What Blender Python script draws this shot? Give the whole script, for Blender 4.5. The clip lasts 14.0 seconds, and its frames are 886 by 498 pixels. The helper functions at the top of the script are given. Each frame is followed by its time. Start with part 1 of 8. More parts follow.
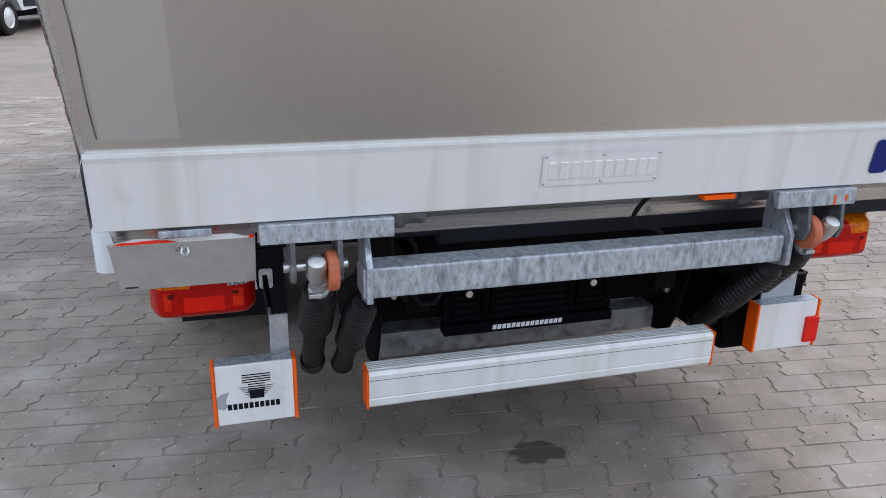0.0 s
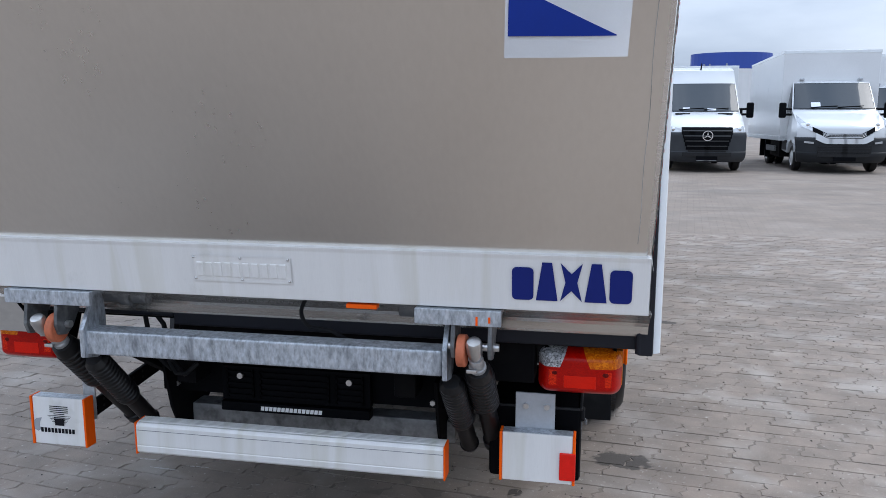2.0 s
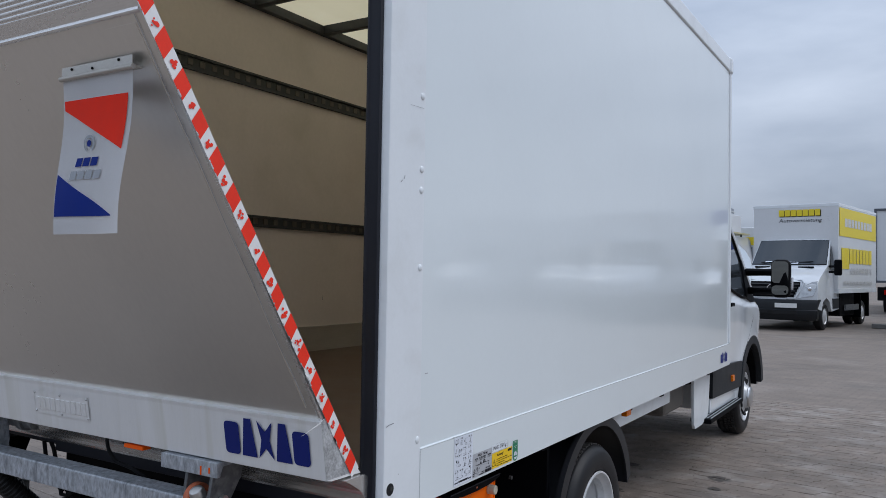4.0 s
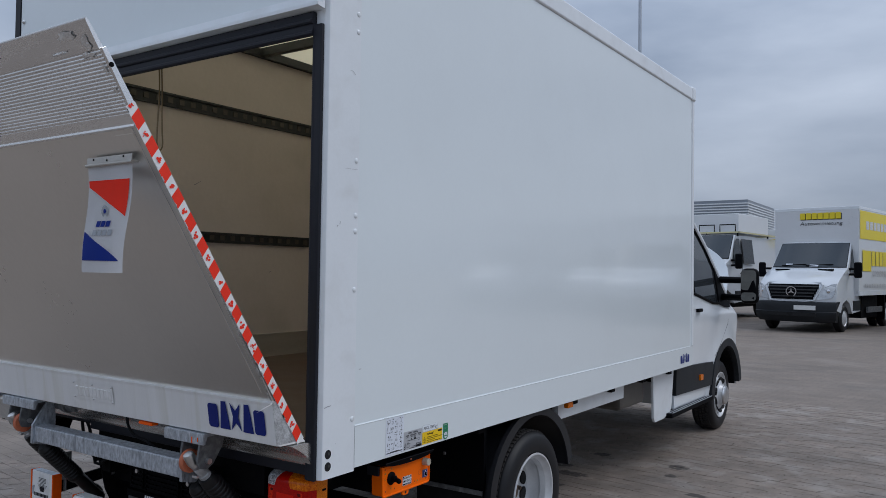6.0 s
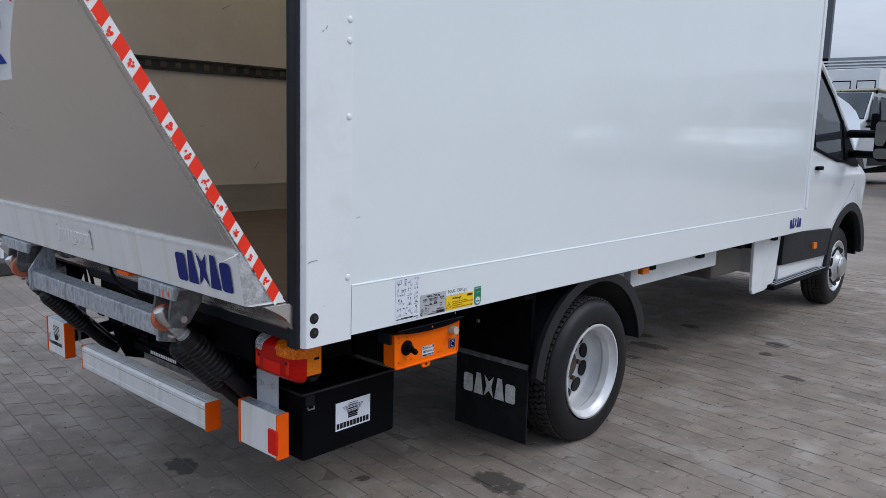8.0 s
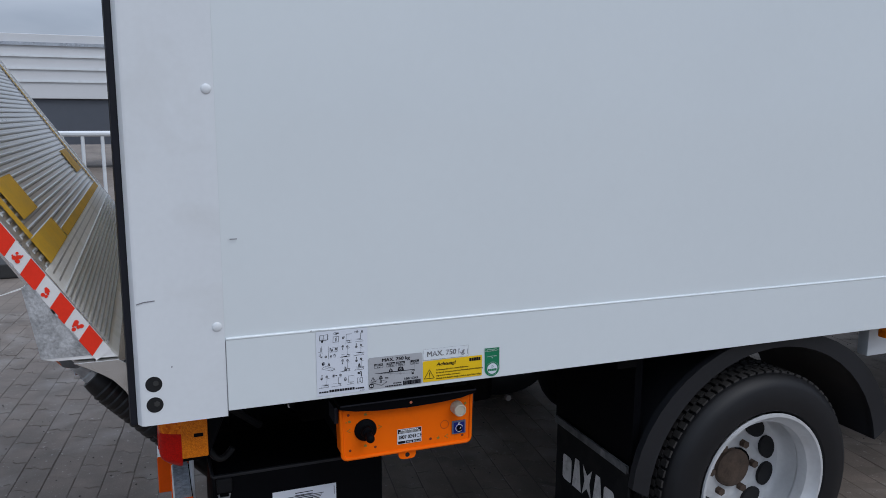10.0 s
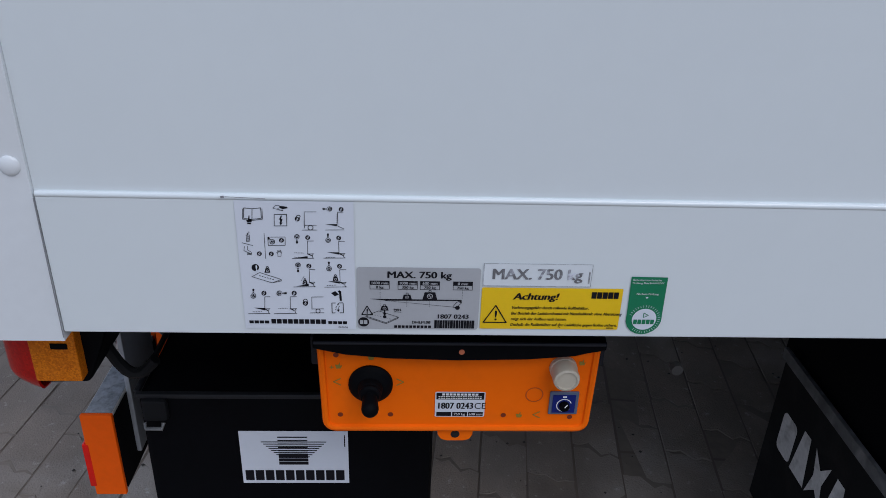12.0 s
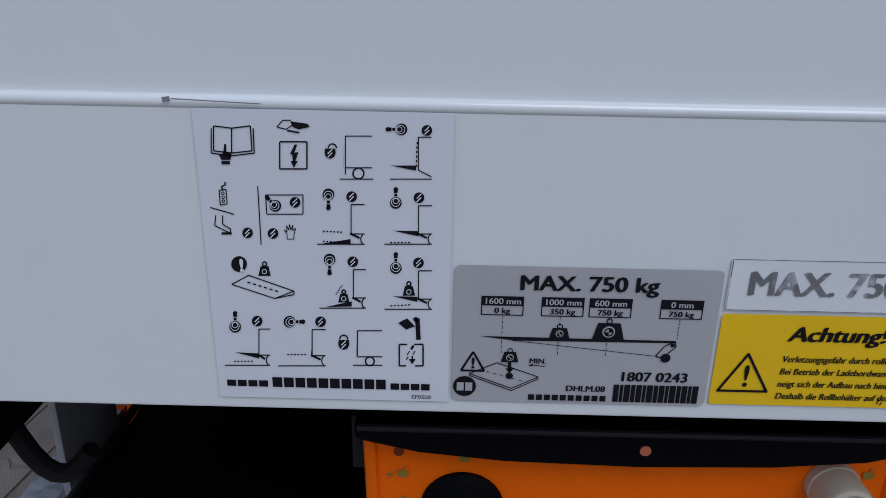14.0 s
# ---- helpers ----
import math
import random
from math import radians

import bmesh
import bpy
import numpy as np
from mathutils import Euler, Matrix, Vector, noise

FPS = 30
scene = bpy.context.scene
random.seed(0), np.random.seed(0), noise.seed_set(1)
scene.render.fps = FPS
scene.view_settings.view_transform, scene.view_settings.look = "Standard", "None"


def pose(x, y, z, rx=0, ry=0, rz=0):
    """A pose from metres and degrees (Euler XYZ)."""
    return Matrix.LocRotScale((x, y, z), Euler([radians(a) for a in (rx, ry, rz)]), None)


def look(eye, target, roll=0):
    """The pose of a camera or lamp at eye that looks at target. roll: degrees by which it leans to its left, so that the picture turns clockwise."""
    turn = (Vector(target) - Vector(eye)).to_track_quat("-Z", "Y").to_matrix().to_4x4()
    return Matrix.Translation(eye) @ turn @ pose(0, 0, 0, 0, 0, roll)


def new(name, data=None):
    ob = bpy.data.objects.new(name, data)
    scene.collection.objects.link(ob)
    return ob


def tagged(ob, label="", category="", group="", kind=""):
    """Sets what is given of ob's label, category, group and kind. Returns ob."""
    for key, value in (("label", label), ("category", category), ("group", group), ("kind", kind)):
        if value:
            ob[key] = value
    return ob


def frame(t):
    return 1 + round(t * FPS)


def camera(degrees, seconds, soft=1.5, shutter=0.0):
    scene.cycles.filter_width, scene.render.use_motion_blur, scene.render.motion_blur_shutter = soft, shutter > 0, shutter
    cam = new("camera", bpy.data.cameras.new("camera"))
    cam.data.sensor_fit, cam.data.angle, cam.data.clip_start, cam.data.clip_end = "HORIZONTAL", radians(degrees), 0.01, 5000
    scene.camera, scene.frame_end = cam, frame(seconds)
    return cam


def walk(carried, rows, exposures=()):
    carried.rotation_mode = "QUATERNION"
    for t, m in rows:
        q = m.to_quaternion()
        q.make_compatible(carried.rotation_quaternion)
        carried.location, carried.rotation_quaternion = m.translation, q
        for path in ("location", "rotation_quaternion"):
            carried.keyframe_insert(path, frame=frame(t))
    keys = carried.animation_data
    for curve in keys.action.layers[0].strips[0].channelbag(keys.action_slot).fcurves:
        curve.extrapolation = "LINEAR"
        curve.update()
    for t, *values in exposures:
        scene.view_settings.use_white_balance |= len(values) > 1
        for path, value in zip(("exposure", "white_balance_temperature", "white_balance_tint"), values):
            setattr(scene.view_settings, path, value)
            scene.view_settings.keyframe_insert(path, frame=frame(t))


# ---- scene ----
cam = camera(59.4, 14.0, soft=0.3)
PATH = [
    (0, (-0.829, -1.703, 1.391), (-0.298, 0.106, 0.722), 1.2),
    (0.5, (-0.399, -1.812, 1.408), (-0.141, 0.055, 0.741), 0.3),
    (1, (-0.006, -1.999, 1.427), (0.0, -0.109, 0.773), 0.3),
    (1.5, (0.433, -2.066, 1.407), (0.259, -0.166, 0.806), 0.2),
    (2, (0.911, -2.123, 1.39), (0.539, -0.185, 1.067), 0.1),
    (2.5, (1.323, -2.055, 1.394), (0.774, -0.145, 1.166), 0.4),
    (3, (1.693, -1.957, 1.416), (0.815, -0.162, 1.331), 0.6),
    (3.5, (2.05, -1.868, 1.426), (1.034, -0.146, 1.388), 0.7),
    (4, (2.31, -1.683, 1.435), (1.269, 0.024, 1.495), 0.9),
    (4.2, (2.392, -1.622, 1.476), (1.343, 0.08, 1.512), 1.2),
    (6.3, (3.079, -2.099, 1.519), (1.94, -0.457, 1.583), 0.8),
    (6.5, (3.09, -2.079, 1.515), (1.94, -0.444, 1.582), 0.9),
    (7, (3.105, -1.914, 1.488), (1.883, -0.333, 1.556), 1.1),
    (7.5, (3.025, -1.672, 1.421), (1.709, -0.166, 1.378), 1.4),
    (8, (2.888, -1.38, 1.415), (1.565, 0.089, 1.113), 1.6),
    (8.2, (2.86, -1.234, 1.386), (1.529, 0.227, 1.076), 1.5),
    (10.3, (2.669, 0.202, 1.399), (0.798, 0.812, 1.044), 0.6),
    (10.5, (2.605, 0.293, 1.399), (0.722, 0.862, 1.036), 0.9),
    (11, (2.417, 0.477, 1.368), (0.477, 0.793, 1.0), 1.2),
    (11.5, (2.124, 0.582, 1.32), (0.202, 0.684, 0.778), 1.4),
    (12, (1.809, 0.539, 1.238), (0.03, 0.629, 0.329), 2.1),
    (12.5, (1.562, 0.528, 1.149), (-0.144, 0.561, 0.105), 1.5),
    (13, (1.443, 0.505, 1.056), (-0.302, 0.509, 0.079), 1.1),
    (13.5, (1.452, 0.479, 1.025), (-0.413, 0.47, 0.302), 1.0),
    (14, (1.449, 0.484, 1.0), (-0.412, 0.468, 0.269), 1.1),
]
walk(cam, [(t, look(eye, target, roll)) for t, eye, target, roll in PATH],
     exposures=[(0.0, 0.86, 6600, 10), (0.5, 0.82, 6600, 10), (1.0, 0.90, 6500, 10), (1.5, 0.9, 6500, 10), (2.0, 0.68, 6350, 10), (2.5, 0.36, 6300, 11), (3.5, 0.1, 6350, 11), (4.0, -0.08, 6350, 11), (6.5, -0.32, 6300, 11), (7.2, -0.30, 6300, 11),
                (8.0, 0.12, 6450, 11), (10.3, -0.24, 6300, 11), (11.0, -0.32, 6250, 11), (11.5, -0.52, 6200, 11), (12.0, -0.27, 6250, 13), (12.6, -0.12, 6300, 14), (13.1, -0.33, 6200, 13), (13.5, -0.6, 6050, 12), (14.0, -0.46, 6250, 15)])

# ---- world, sun ----
world = bpy.data.worlds.new("overcast")
scene.world = world
world.use_nodes = True
wn, wl = world.node_tree.nodes, world.node_tree.links
wn.clear()
SUN_EL, SUN_AZ = 50.0, 62.0
w_out = wn.new("ShaderNodeOutputWorld")
w_bg = wn.new("ShaderNodeBackground")
w_sky = wn.new("ShaderNodeTexSky")
w_sky.sky_type, w_sky.sun_disc = "NISHITA", False
w_sky.sun_elevation, w_sky.sun_rotation = radians(SUN_EL), radians(SUN_AZ)
w_sky.dust_density, w_sky.air_density = 3.0, 1.0
w_co = wn.new("ShaderNodeTexCoord")
w_map = wn.new("ShaderNodeMapping")
w_map.inputs["Scale"].default_value = (1.0, 1.0, 3.2)
w_noise = wn.new("ShaderNodeTexNoise")
w_noise.inputs["Scale"].default_value, w_noise.inputs["Detail"].default_value = 2.1, 7.0
w_ramp = wn.new("ShaderNodeValToRGB")
w_ramp.color_ramp.elements[0].position, w_ramp.color_ramp.elements[1].position = 0.34, 0.68
w_ramp.color_ramp.elements[0].color = (2.75, 3.35, 4.35, 1)
w_ramp.color_ramp.elements[1].color = (5.5, 6.2, 7.3, 1)
w_mix = wn.new("ShaderNodeMix")
w_mix.data_type = "RGBA"
w_mix.inputs["Factor"].default_value = 0.92
wl.new(w_co.outputs["Generated"], w_map.inputs["Vector"])
wl.new(w_map.outputs["Vector"], w_noise.inputs["Vector"])
wl.new(w_noise.outputs["Fac"], w_ramp.inputs["Fac"])
wl.new(w_sky.outputs["Color"], w_mix.inputs["A"])
wl.new(w_ramp.outputs["Color"], w_mix.inputs["B"])
# an overcast sky is about three times as bright overhead as at the horizon
w_sep = wn.new("ShaderNodeSeparateXYZ")
wl.new(w_co.outputs["Generated"], w_sep.inputs["Vector"])
w_grad = wn.new("ShaderNodeMapRange")
w_grad.inputs["From Min"].default_value, w_grad.inputs["From Max"].default_value = 0.0, 1.0
w_grad.inputs["To Min"].default_value, w_grad.inputs["To Max"].default_value = 0.76, 2.45
wl.new(w_sep.outputs["Z"], w_grad.inputs["Value"])
w_mul = wn.new("ShaderNodeMix")
w_mul.data_type, w_mul.blend_type = "RGBA", "MULTIPLY"
w_mul.inputs["Factor"].default_value = 1.0
wl.new(w_mix.outputs["Result"], w_mul.inputs["A"])
wl.new(w_grad.outputs["Result"], w_mul.inputs["B"])
wl.new(w_mul.outputs["Result"], w_bg.inputs["Color"])
w_bg.inputs["Strength"].default_value = 0.11
wl.new(w_bg.outputs["Background"], w_out.inputs["Surface"])
sun = new("sun", bpy.data.lights.new("sun", "SUN"))
sun.data.energy, sun.data.angle, sun.data.color = 1.0, radians(35), (1.0, 0.985, 0.96)
sun.rotation_euler = (radians(90 - SUN_EL), 0, radians(180 - SUN_AZ))


# ---- materials ----
def surface(name, base, rough=0.5, metal=0.0, vary=0.12, scale=6.0, fine=90.0, bump=0.0, coat=0.0, stretch=(1, 1, 1),
            stain=None, stain_amount=0.0, stain_scale=2.0, rough_vary=0.1, random_tint=0.0, bump_scale=None, spec=0.5, placed=False, stain2=None, speck=None):
    """A material with a broad and a fine variation, an optional stain and a fine relief."""
    m = bpy.data.materials.new(name)
    m.use_nodes = True
    n, l = m.node_tree.nodes, m.node_tree.links
    b = n["Principled BSDF"]
    b.inputs["Metallic"].default_value = metal
    b.inputs["Specular IOR Level"].default_value = spec
    b.inputs["Coat Weight"].default_value = coat
    b.inputs["Coat Roughness"].default_value = 0.04
    co = n.new("ShaderNodeTexCoord")
    mp = n.new("ShaderNodeMapping")
    mp.inputs["Scale"].default_value = stretch
    here = n.new("ShaderNodeNewGeometry").outputs["Position"] if placed else co.outputs["Object"]
    l.new(here, mp.inputs["Vector"])
    big = n.new("ShaderNodeTexNoise")
    big.inputs["Scale"].default_value, big.inputs["Detail"].default_value = scale, 4.0
    l.new(mp.outputs["Vector"], big.inputs["Vector"])
    small = n.new("ShaderNodeTexNoise")
    small.inputs["Scale"].default_value, small.inputs["Detail"].default_value = fine, 3.0
    l.new(mp.outputs["Vector"], small.inputs["Vector"])
    add = n.new("ShaderNodeMath")
    add.operation = "MULTIPLY_ADD"
    add.inputs[1].default_value, add.inputs[2].default_value = 0.5, 0.0
    l.new(small.outputs["Fac"], add.inputs[0])
    tot = n.new("ShaderNodeMath")
    tot.operation = "MULTIPLY_ADD"
    tot.inputs[1].default_value = 0.9
    l.new(big.outputs["Fac"], tot.inputs[0])
    l.new(add.outputs[0], tot.inputs[2])
    rng = n.new("ShaderNodeMapRange")
    rng.inputs["From Min"].default_value, rng.inputs["From Max"].default_value = 0.4, 1.0
    rng.inputs["To Min"].default_value, rng.inputs["To Max"].default_value = 1 - vary, 1 + vary
    l.new(tot.outputs[0], rng.inputs["Value"])
    col = n.new("ShaderNodeMix")
    col.data_type, col.blend_type = "RGBA", "MULTIPLY"
    col.inputs["Factor"].default_value = 1.0
    col.inputs["A"].default_value = (*base, 1)
    l.new(rng.outputs["Result"], col.inputs["B"])
    last = col.outputs["Result"]
    if random_tint:
        info = n.new("ShaderNodeObjectInfo")
        geo = n.new("ShaderNodeNewGeometry")
        both = n.new("ShaderNodeMath")
        both.operation = "ADD"
        l.new(info.outputs["Random"], both.inputs[0])
        l.new(geo.outputs["Random Per Island"], both.inputs[1])
        frac = n.new("ShaderNodeMath")
        frac.operation = "FRACT"
        l.new(both.outputs[0], frac.inputs[0])
        tr = n.new("ShaderNodeMapRange")
        tr.inputs["To Min"].default_value, tr.inputs["To Max"].default_value = 1 - random_tint, 1 + random_tint
        l.new(frac.outputs[0], tr.inputs["Value"])
        mul = n.new("ShaderNodeMix")
        mul.data_type, mul.blend_type = "RGBA", "MULTIPLY"
        mul.inputs["Factor"].default_value = 1.0
        l.new(last, mul.inputs["A"])
        l.new(tr.outputs["Result"], mul.inputs["B"])
        last = mul.outputs["Result"]
    if stain:
        sn = n.new("ShaderNodeTexNoise")
        sn.inputs["Scale"].default_value, sn.inputs["Detail"].default_value, sn.inputs["Distortion"].default_value = stain_scale, 6.0, 0.4
        l.new(mp.outputs["Vector"], sn.inputs["Vector"])
        sr = n.new("ShaderNodeMapRange")
        sr.inputs["From Min"].default_value, sr.inputs["From Max"].default_value = 0.5, 0.72
        sr.inputs["To Max"].default_value = stain_amount
        l.new(sn.outputs["Fac"], sr.inputs["Value"])
        sm = n.new("ShaderNodeMix")
        sm.data_type = "RGBA"
        l.new(sr.outputs["Result"], sm.inputs["Factor"])
        l.new(last, sm.inputs["A"])
        sm.inputs["B"].default_value = (*stain, 1)
        last = sm.outputs["Result"]
    if stain2:
        tone, amount, size, lo, hi, pull = stain2
        mq = n.new("ShaderNodeMapping")
        mq.inputs["Scale"].default_value, mq.inputs["Location"].default_value = pull, (3.1, 7.7, 0.4)
        l.new(here, mq.inputs["Vector"])
        sn = n.new("ShaderNodeTexNoise")
        sn.inputs["Scale"].default_value, sn.inputs["Detail"].default_value, sn.inputs["Roughness"].default_value = size, 8.0, 0.62
        l.new(mq.outputs["Vector"], sn.inputs["Vector"])
        sr = n.new("ShaderNodeMapRange")
        sr.inputs["From Min"].default_value, sr.inputs["From Max"].default_value = lo, hi
        sr.inputs["To Max"].default_value = amount
        l.new(sn.outputs["Fac"], sr.inputs["Value"])
        sm = n.new("ShaderNodeMix")
        sm.data_type = "RGBA"
        l.new(sr.outputs["Result"], sm.inputs["Factor"])
        l.new(last, sm.inputs["A"])
        sm.inputs["B"].default_value = (*tone, 1)
        last = sm.outputs["Result"]
    if speck:
        sn = n.new("ShaderNodeTexNoise")
        sn.inputs["Scale"].default_value, sn.inputs["Detail"].default_value, sn.inputs["Roughness"].default_value = 38.0, 6.0, 0.7
        l.new(mp.outputs["Vector"], sn.inputs["Vector"])
        sr = n.new("ShaderNodeMapRange")
        sr.inputs["From Min"].default_value, sr.inputs["From Max"].default_value = 0.60, 0.70
        sr.inputs["To Max"].default_value = 0.55
        l.new(sn.outputs["Fac"], sr.inputs["Value"])
        sm = n.new("ShaderNodeMix")
        sm.data_type = "RGBA"
        l.new(sr.outputs["Result"], sm.inputs["Factor"])
        l.new(last, sm.inputs["A"])
        sm.inputs["B"].default_value = (*speck, 1)
        last = sm.outputs["Result"]
    l.new(last, b.inputs["Base Color"])
    rr = n.new("ShaderNodeMapRange")
    rr.inputs["From Min"].default_value, rr.inputs["From Max"].default_value = 0.4, 1.0
    rr.inputs["To Min"].default_value = max(0.02, rough * (1 - rough_vary))
    rr.inputs["To Max"].default_value = min(1.0, rough * (1 + rough_vary))
    l.new(tot.outputs[0], rr.inputs["Value"])
    l.new(rr.outputs["Result"], b.inputs["Roughness"])
    if bump:
        bp = n.new("ShaderNodeBump")
        bp.inputs["Strength"].default_value, bp.inputs["Distance"].default_value = bump, 0.004
        if bump_scale:
            bn = n.new("ShaderNodeTexNoise")
            bn.inputs["Scale"].default_value, bn.inputs["Detail"].default_value = bump_scale, 2.0
            l.new(mp.outputs["Vector"], bn.inputs["Vector"])
            l.new(bn.outputs["Fac"], bp.inputs["Height"])
        else:
            l.new(small.outputs["Fac"], bp.inputs["Height"])
        l.new(bp.outputs["Normal"], b.inputs["Normal"])
    return m


def lens_material(name, dark, light, cell, rough=0.06, ribs=0.0):
    """Moulded lamp lens: small facets, or upright ribs, under a smooth clear skin."""
    m = bpy.data.materials.new(name)
    m.use_nodes = True
    n, l = m.node_tree.nodes, m.node_tree.links
    b = n["Principled BSDF"]
    co = n.new("ShaderNodeTexCoord")
    ramp = n.new("ShaderNodeValToRGB")
    ramp.color_ramp.elements[0].color, ramp.color_ramp.elements[1].color = (*dark, 1), (*light, 1)
    ramp.color_ramp.elements[0].position = 0.1
    if ribs:
        tex = n.new("ShaderNodeTexWave")
        tex.bands_direction = "Z"
        tex.inputs["Scale"].default_value, tex.inputs["Distortion"].default_value, tex.inputs["Detail"].default_value = ribs, 1.2, 2.0
        l.new(co.outputs["Object"], tex.inputs["Vector"])
        value = tex.outputs["Fac"]
    else:
        tex = n.new("ShaderNodeTexVoronoi")
        tex.inputs["Scale"].default_value = cell
        l.new(co.outputs["Object"], tex.inputs["Vector"])
        sep = n.new("ShaderNodeSeparateColor")
        l.new(tex.outputs["Color"], sep.inputs["Color"])
        value = sep.outputs["Red"]
    broad = n.new("ShaderNodeTexNoise")
    broad.inputs["Scale"].default_value = 26.0
    l.new(co.outputs["Object"], broad.inputs["Vector"])
    mix = n.new("ShaderNodeMix")
    mix.inputs["Factor"].default_value = 0.45
    l.new(value, mix.inputs["A"])
    l.new(broad.outputs["Fac"], mix.inputs["B"])
    l.new(mix.outputs["Result"], ramp.inputs["Fac"])
    l.new(ramp.outputs["Color"], b.inputs["Base Color"])
    b.inputs["Roughness"].default_value = 0.3
    b.inputs["Specular IOR Level"].default_value = 0.1
    b.inputs["Coat Weight"].default_value, b.inputs["Coat Roughness"].default_value = 0.22, rough
    return m


def flat(name, base, rough=0.5, metal=0.0, vary=0.05, spec=0.5):
    return surface(name, base, rough, metal, vary=vary, scale=25, fine=250, spec=spec)


def glassy(name, base, rough=0.03, transmission=0.0):
    m = flat(name, base, rough)
    m.node_tree.nodes["Principled BSDF"].inputs["Transmission Weight"].default_value = transmission
    return m


M_PAINT = surface("white_paint", (0.735, 0.785, 0.80), 0.13, vary=0.015, scale=2.0, fine=40, coat=0.55,
                  stain=(0.66, 0.69, 0.70), stain_amount=0.14, stain_scale=2.5)
M_POST = surface("white_post_paint", (0.75, 0.78, 0.80), 0.22, vary=0.03, scale=5.0, fine=80,
                 stain=(0.55, 0.55, 0.53), stain_amount=0.25, stain_scale=7)
M_CAB = surface("cab_white_paint", (0.76, 0.79, 0.81), 0.12, vary=0.02, scale=2.0, fine=30, coat=0.5)
M_VAN = surface("van_white_paint", (0.58, 0.60, 0.62), 0.12, vary=0.02, scale=2.0, fine=30, coat=0.4)
M_ALU = surface("dull_aluminium_sheet", (0.83, 0.803, 0.757), 0.315, 0.94, vary=0.045, scale=1.3, fine=50, stretch=(1.5, 1, 0.5), rough_vary=0.2)
M_ALU_EDGE = surface("pale_aluminium_band", (0.87, 0.84, 0.83), 0.36, 0.85, vary=0.03, scale=1.3, fine=50, stretch=(1.5, 1, 0.5))
M_ALU_W = surface("pale_anodised_aluminium", (0.82, 0.815, 0.805), 0.42, 0.18, vary=0.05, scale=3.0, fine=70, stretch=(7, 1, 0.5),
                  stain=(0.66, 0.645, 0.565), stain_amount=0.55, stain_scale=2.6, stain2=((0.55, 0.54, 0.50), 0.35, 9.0, 0.60, 0.72, (1, 1, 1)))
M_SILL = surface("bright_rolled_sill", (0.74, 0.73, 0.71), 0.26, 0.9, vary=0.06, scale=4, fine=80, stretch=(0.3, 1, 3), stain=(0.5, 0.48, 0.44), stain_amount=0.4, stain_scale=5)
M_ALU_IN = surface("ribbed_aluminium_deck", (0.60, 0.60, 0.60), 0.4, 0.85, vary=0.1, scale=8, fine=120, bump=0.1)
M_TIP = surface("scraped_aluminium", (0.84, 0.83, 0.815), 0.27, 0.95, vary=0.10, scale=10, fine=160, stretch=(0.25, 1, 1.6))
M_SCRAPE = surface("torn_bright_aluminium", (0.86, 0.86, 0.85), 0.3, 0.9, vary=0.35, scale=45, fine=200, bump=0.6)
M_GALV = surface("galvanised_steel", (0.43, 0.465, 0.51), 0.40, 0.5, vary=0.52, scale=60, fine=170, stretch=(1.2, 1.2, 0.55), bump=0.06,
                 stain=(0.66, 0.69, 0.73), stain_amount=0.8, stain_scale=55, stain2=((0.13, 0.14, 0.16), 0.65, 16.0, 0.56, 0.70, (1.6, 1, 0.35)))
M_FLAG = surface("dull_grey_plate", (0.63, 0.62, 0.60), 0.45, 0.30, vary=0.10, scale=9, fine=80, stain=(0.22, 0.215, 0.21), stain_amount=0.35, stain_scale=9)
M_GALV_L = surface("grimy_galvanised_steel", (0.52, 0.53, 0.54), 0.5, 0.3, vary=0.34, scale=22, fine=60, stain=(0.10, 0.10, 0.10), stain_amount=0.7, stain_scale=14)
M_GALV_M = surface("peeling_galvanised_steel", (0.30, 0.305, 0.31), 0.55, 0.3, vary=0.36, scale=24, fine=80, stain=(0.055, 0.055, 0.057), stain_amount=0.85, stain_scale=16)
M_GALV_D = surface("dark_mottled_galvanised_steel", (0.13, 0.135, 0.14), 0.6, 0.35, vary=0.4, scale=16, fine=70,
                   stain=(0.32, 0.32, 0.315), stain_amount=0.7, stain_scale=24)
M_BLACK = surface("black_plastic", (0.0025, 0.0028, 0.004), 0.6, spec=0.06, vary=0.3, scale=8, fine=120, bump=0.05)
M_CHASSIS = surface("black_chassis_paint", (0.003, 0.003, 0.004), 0.75, spec=0.1, vary=0.4, scale=7, fine=90, stain=(0.012, 0.011, 0.010), stain_amount=0.5, stain_scale=9)
M_RUBBER = surface("black_rubber", (0.006, 0.0065, 0.008), 0.7, spec=0.2, vary=0.25, scale=10, fine=140, stain=(0.025, 0.025, 0.024), stain_amount=0.4, stain_scale=14, bump=0.06)
M_BELLOWS = surface("grey_black_bellows", (0.007, 0.007, 0.008), 0.42, spec=0.35, vary=0.3, scale=12, fine=120, stain=(0.03, 0.029, 0.028), stain_amount=0.35, stain_scale=13)
M_BOXRIM = surface("scuffed_plastic_rim", (0.012, 0.013, 0.016), 0.5, spec=0.35, vary=0.3, scale=14, fine=120)
M_GUARD = surface("satin_mudguard_plastic", (0.012, 0.013, 0.016), 0.42, spec=0.4, vary=0.25, scale=8, fine=100)
M_SEAL = surface("rubber_seal", (0.009, 0.010, 0.016), 0.55, spec=0.3, vary=0.25, scale=8, fine=90)
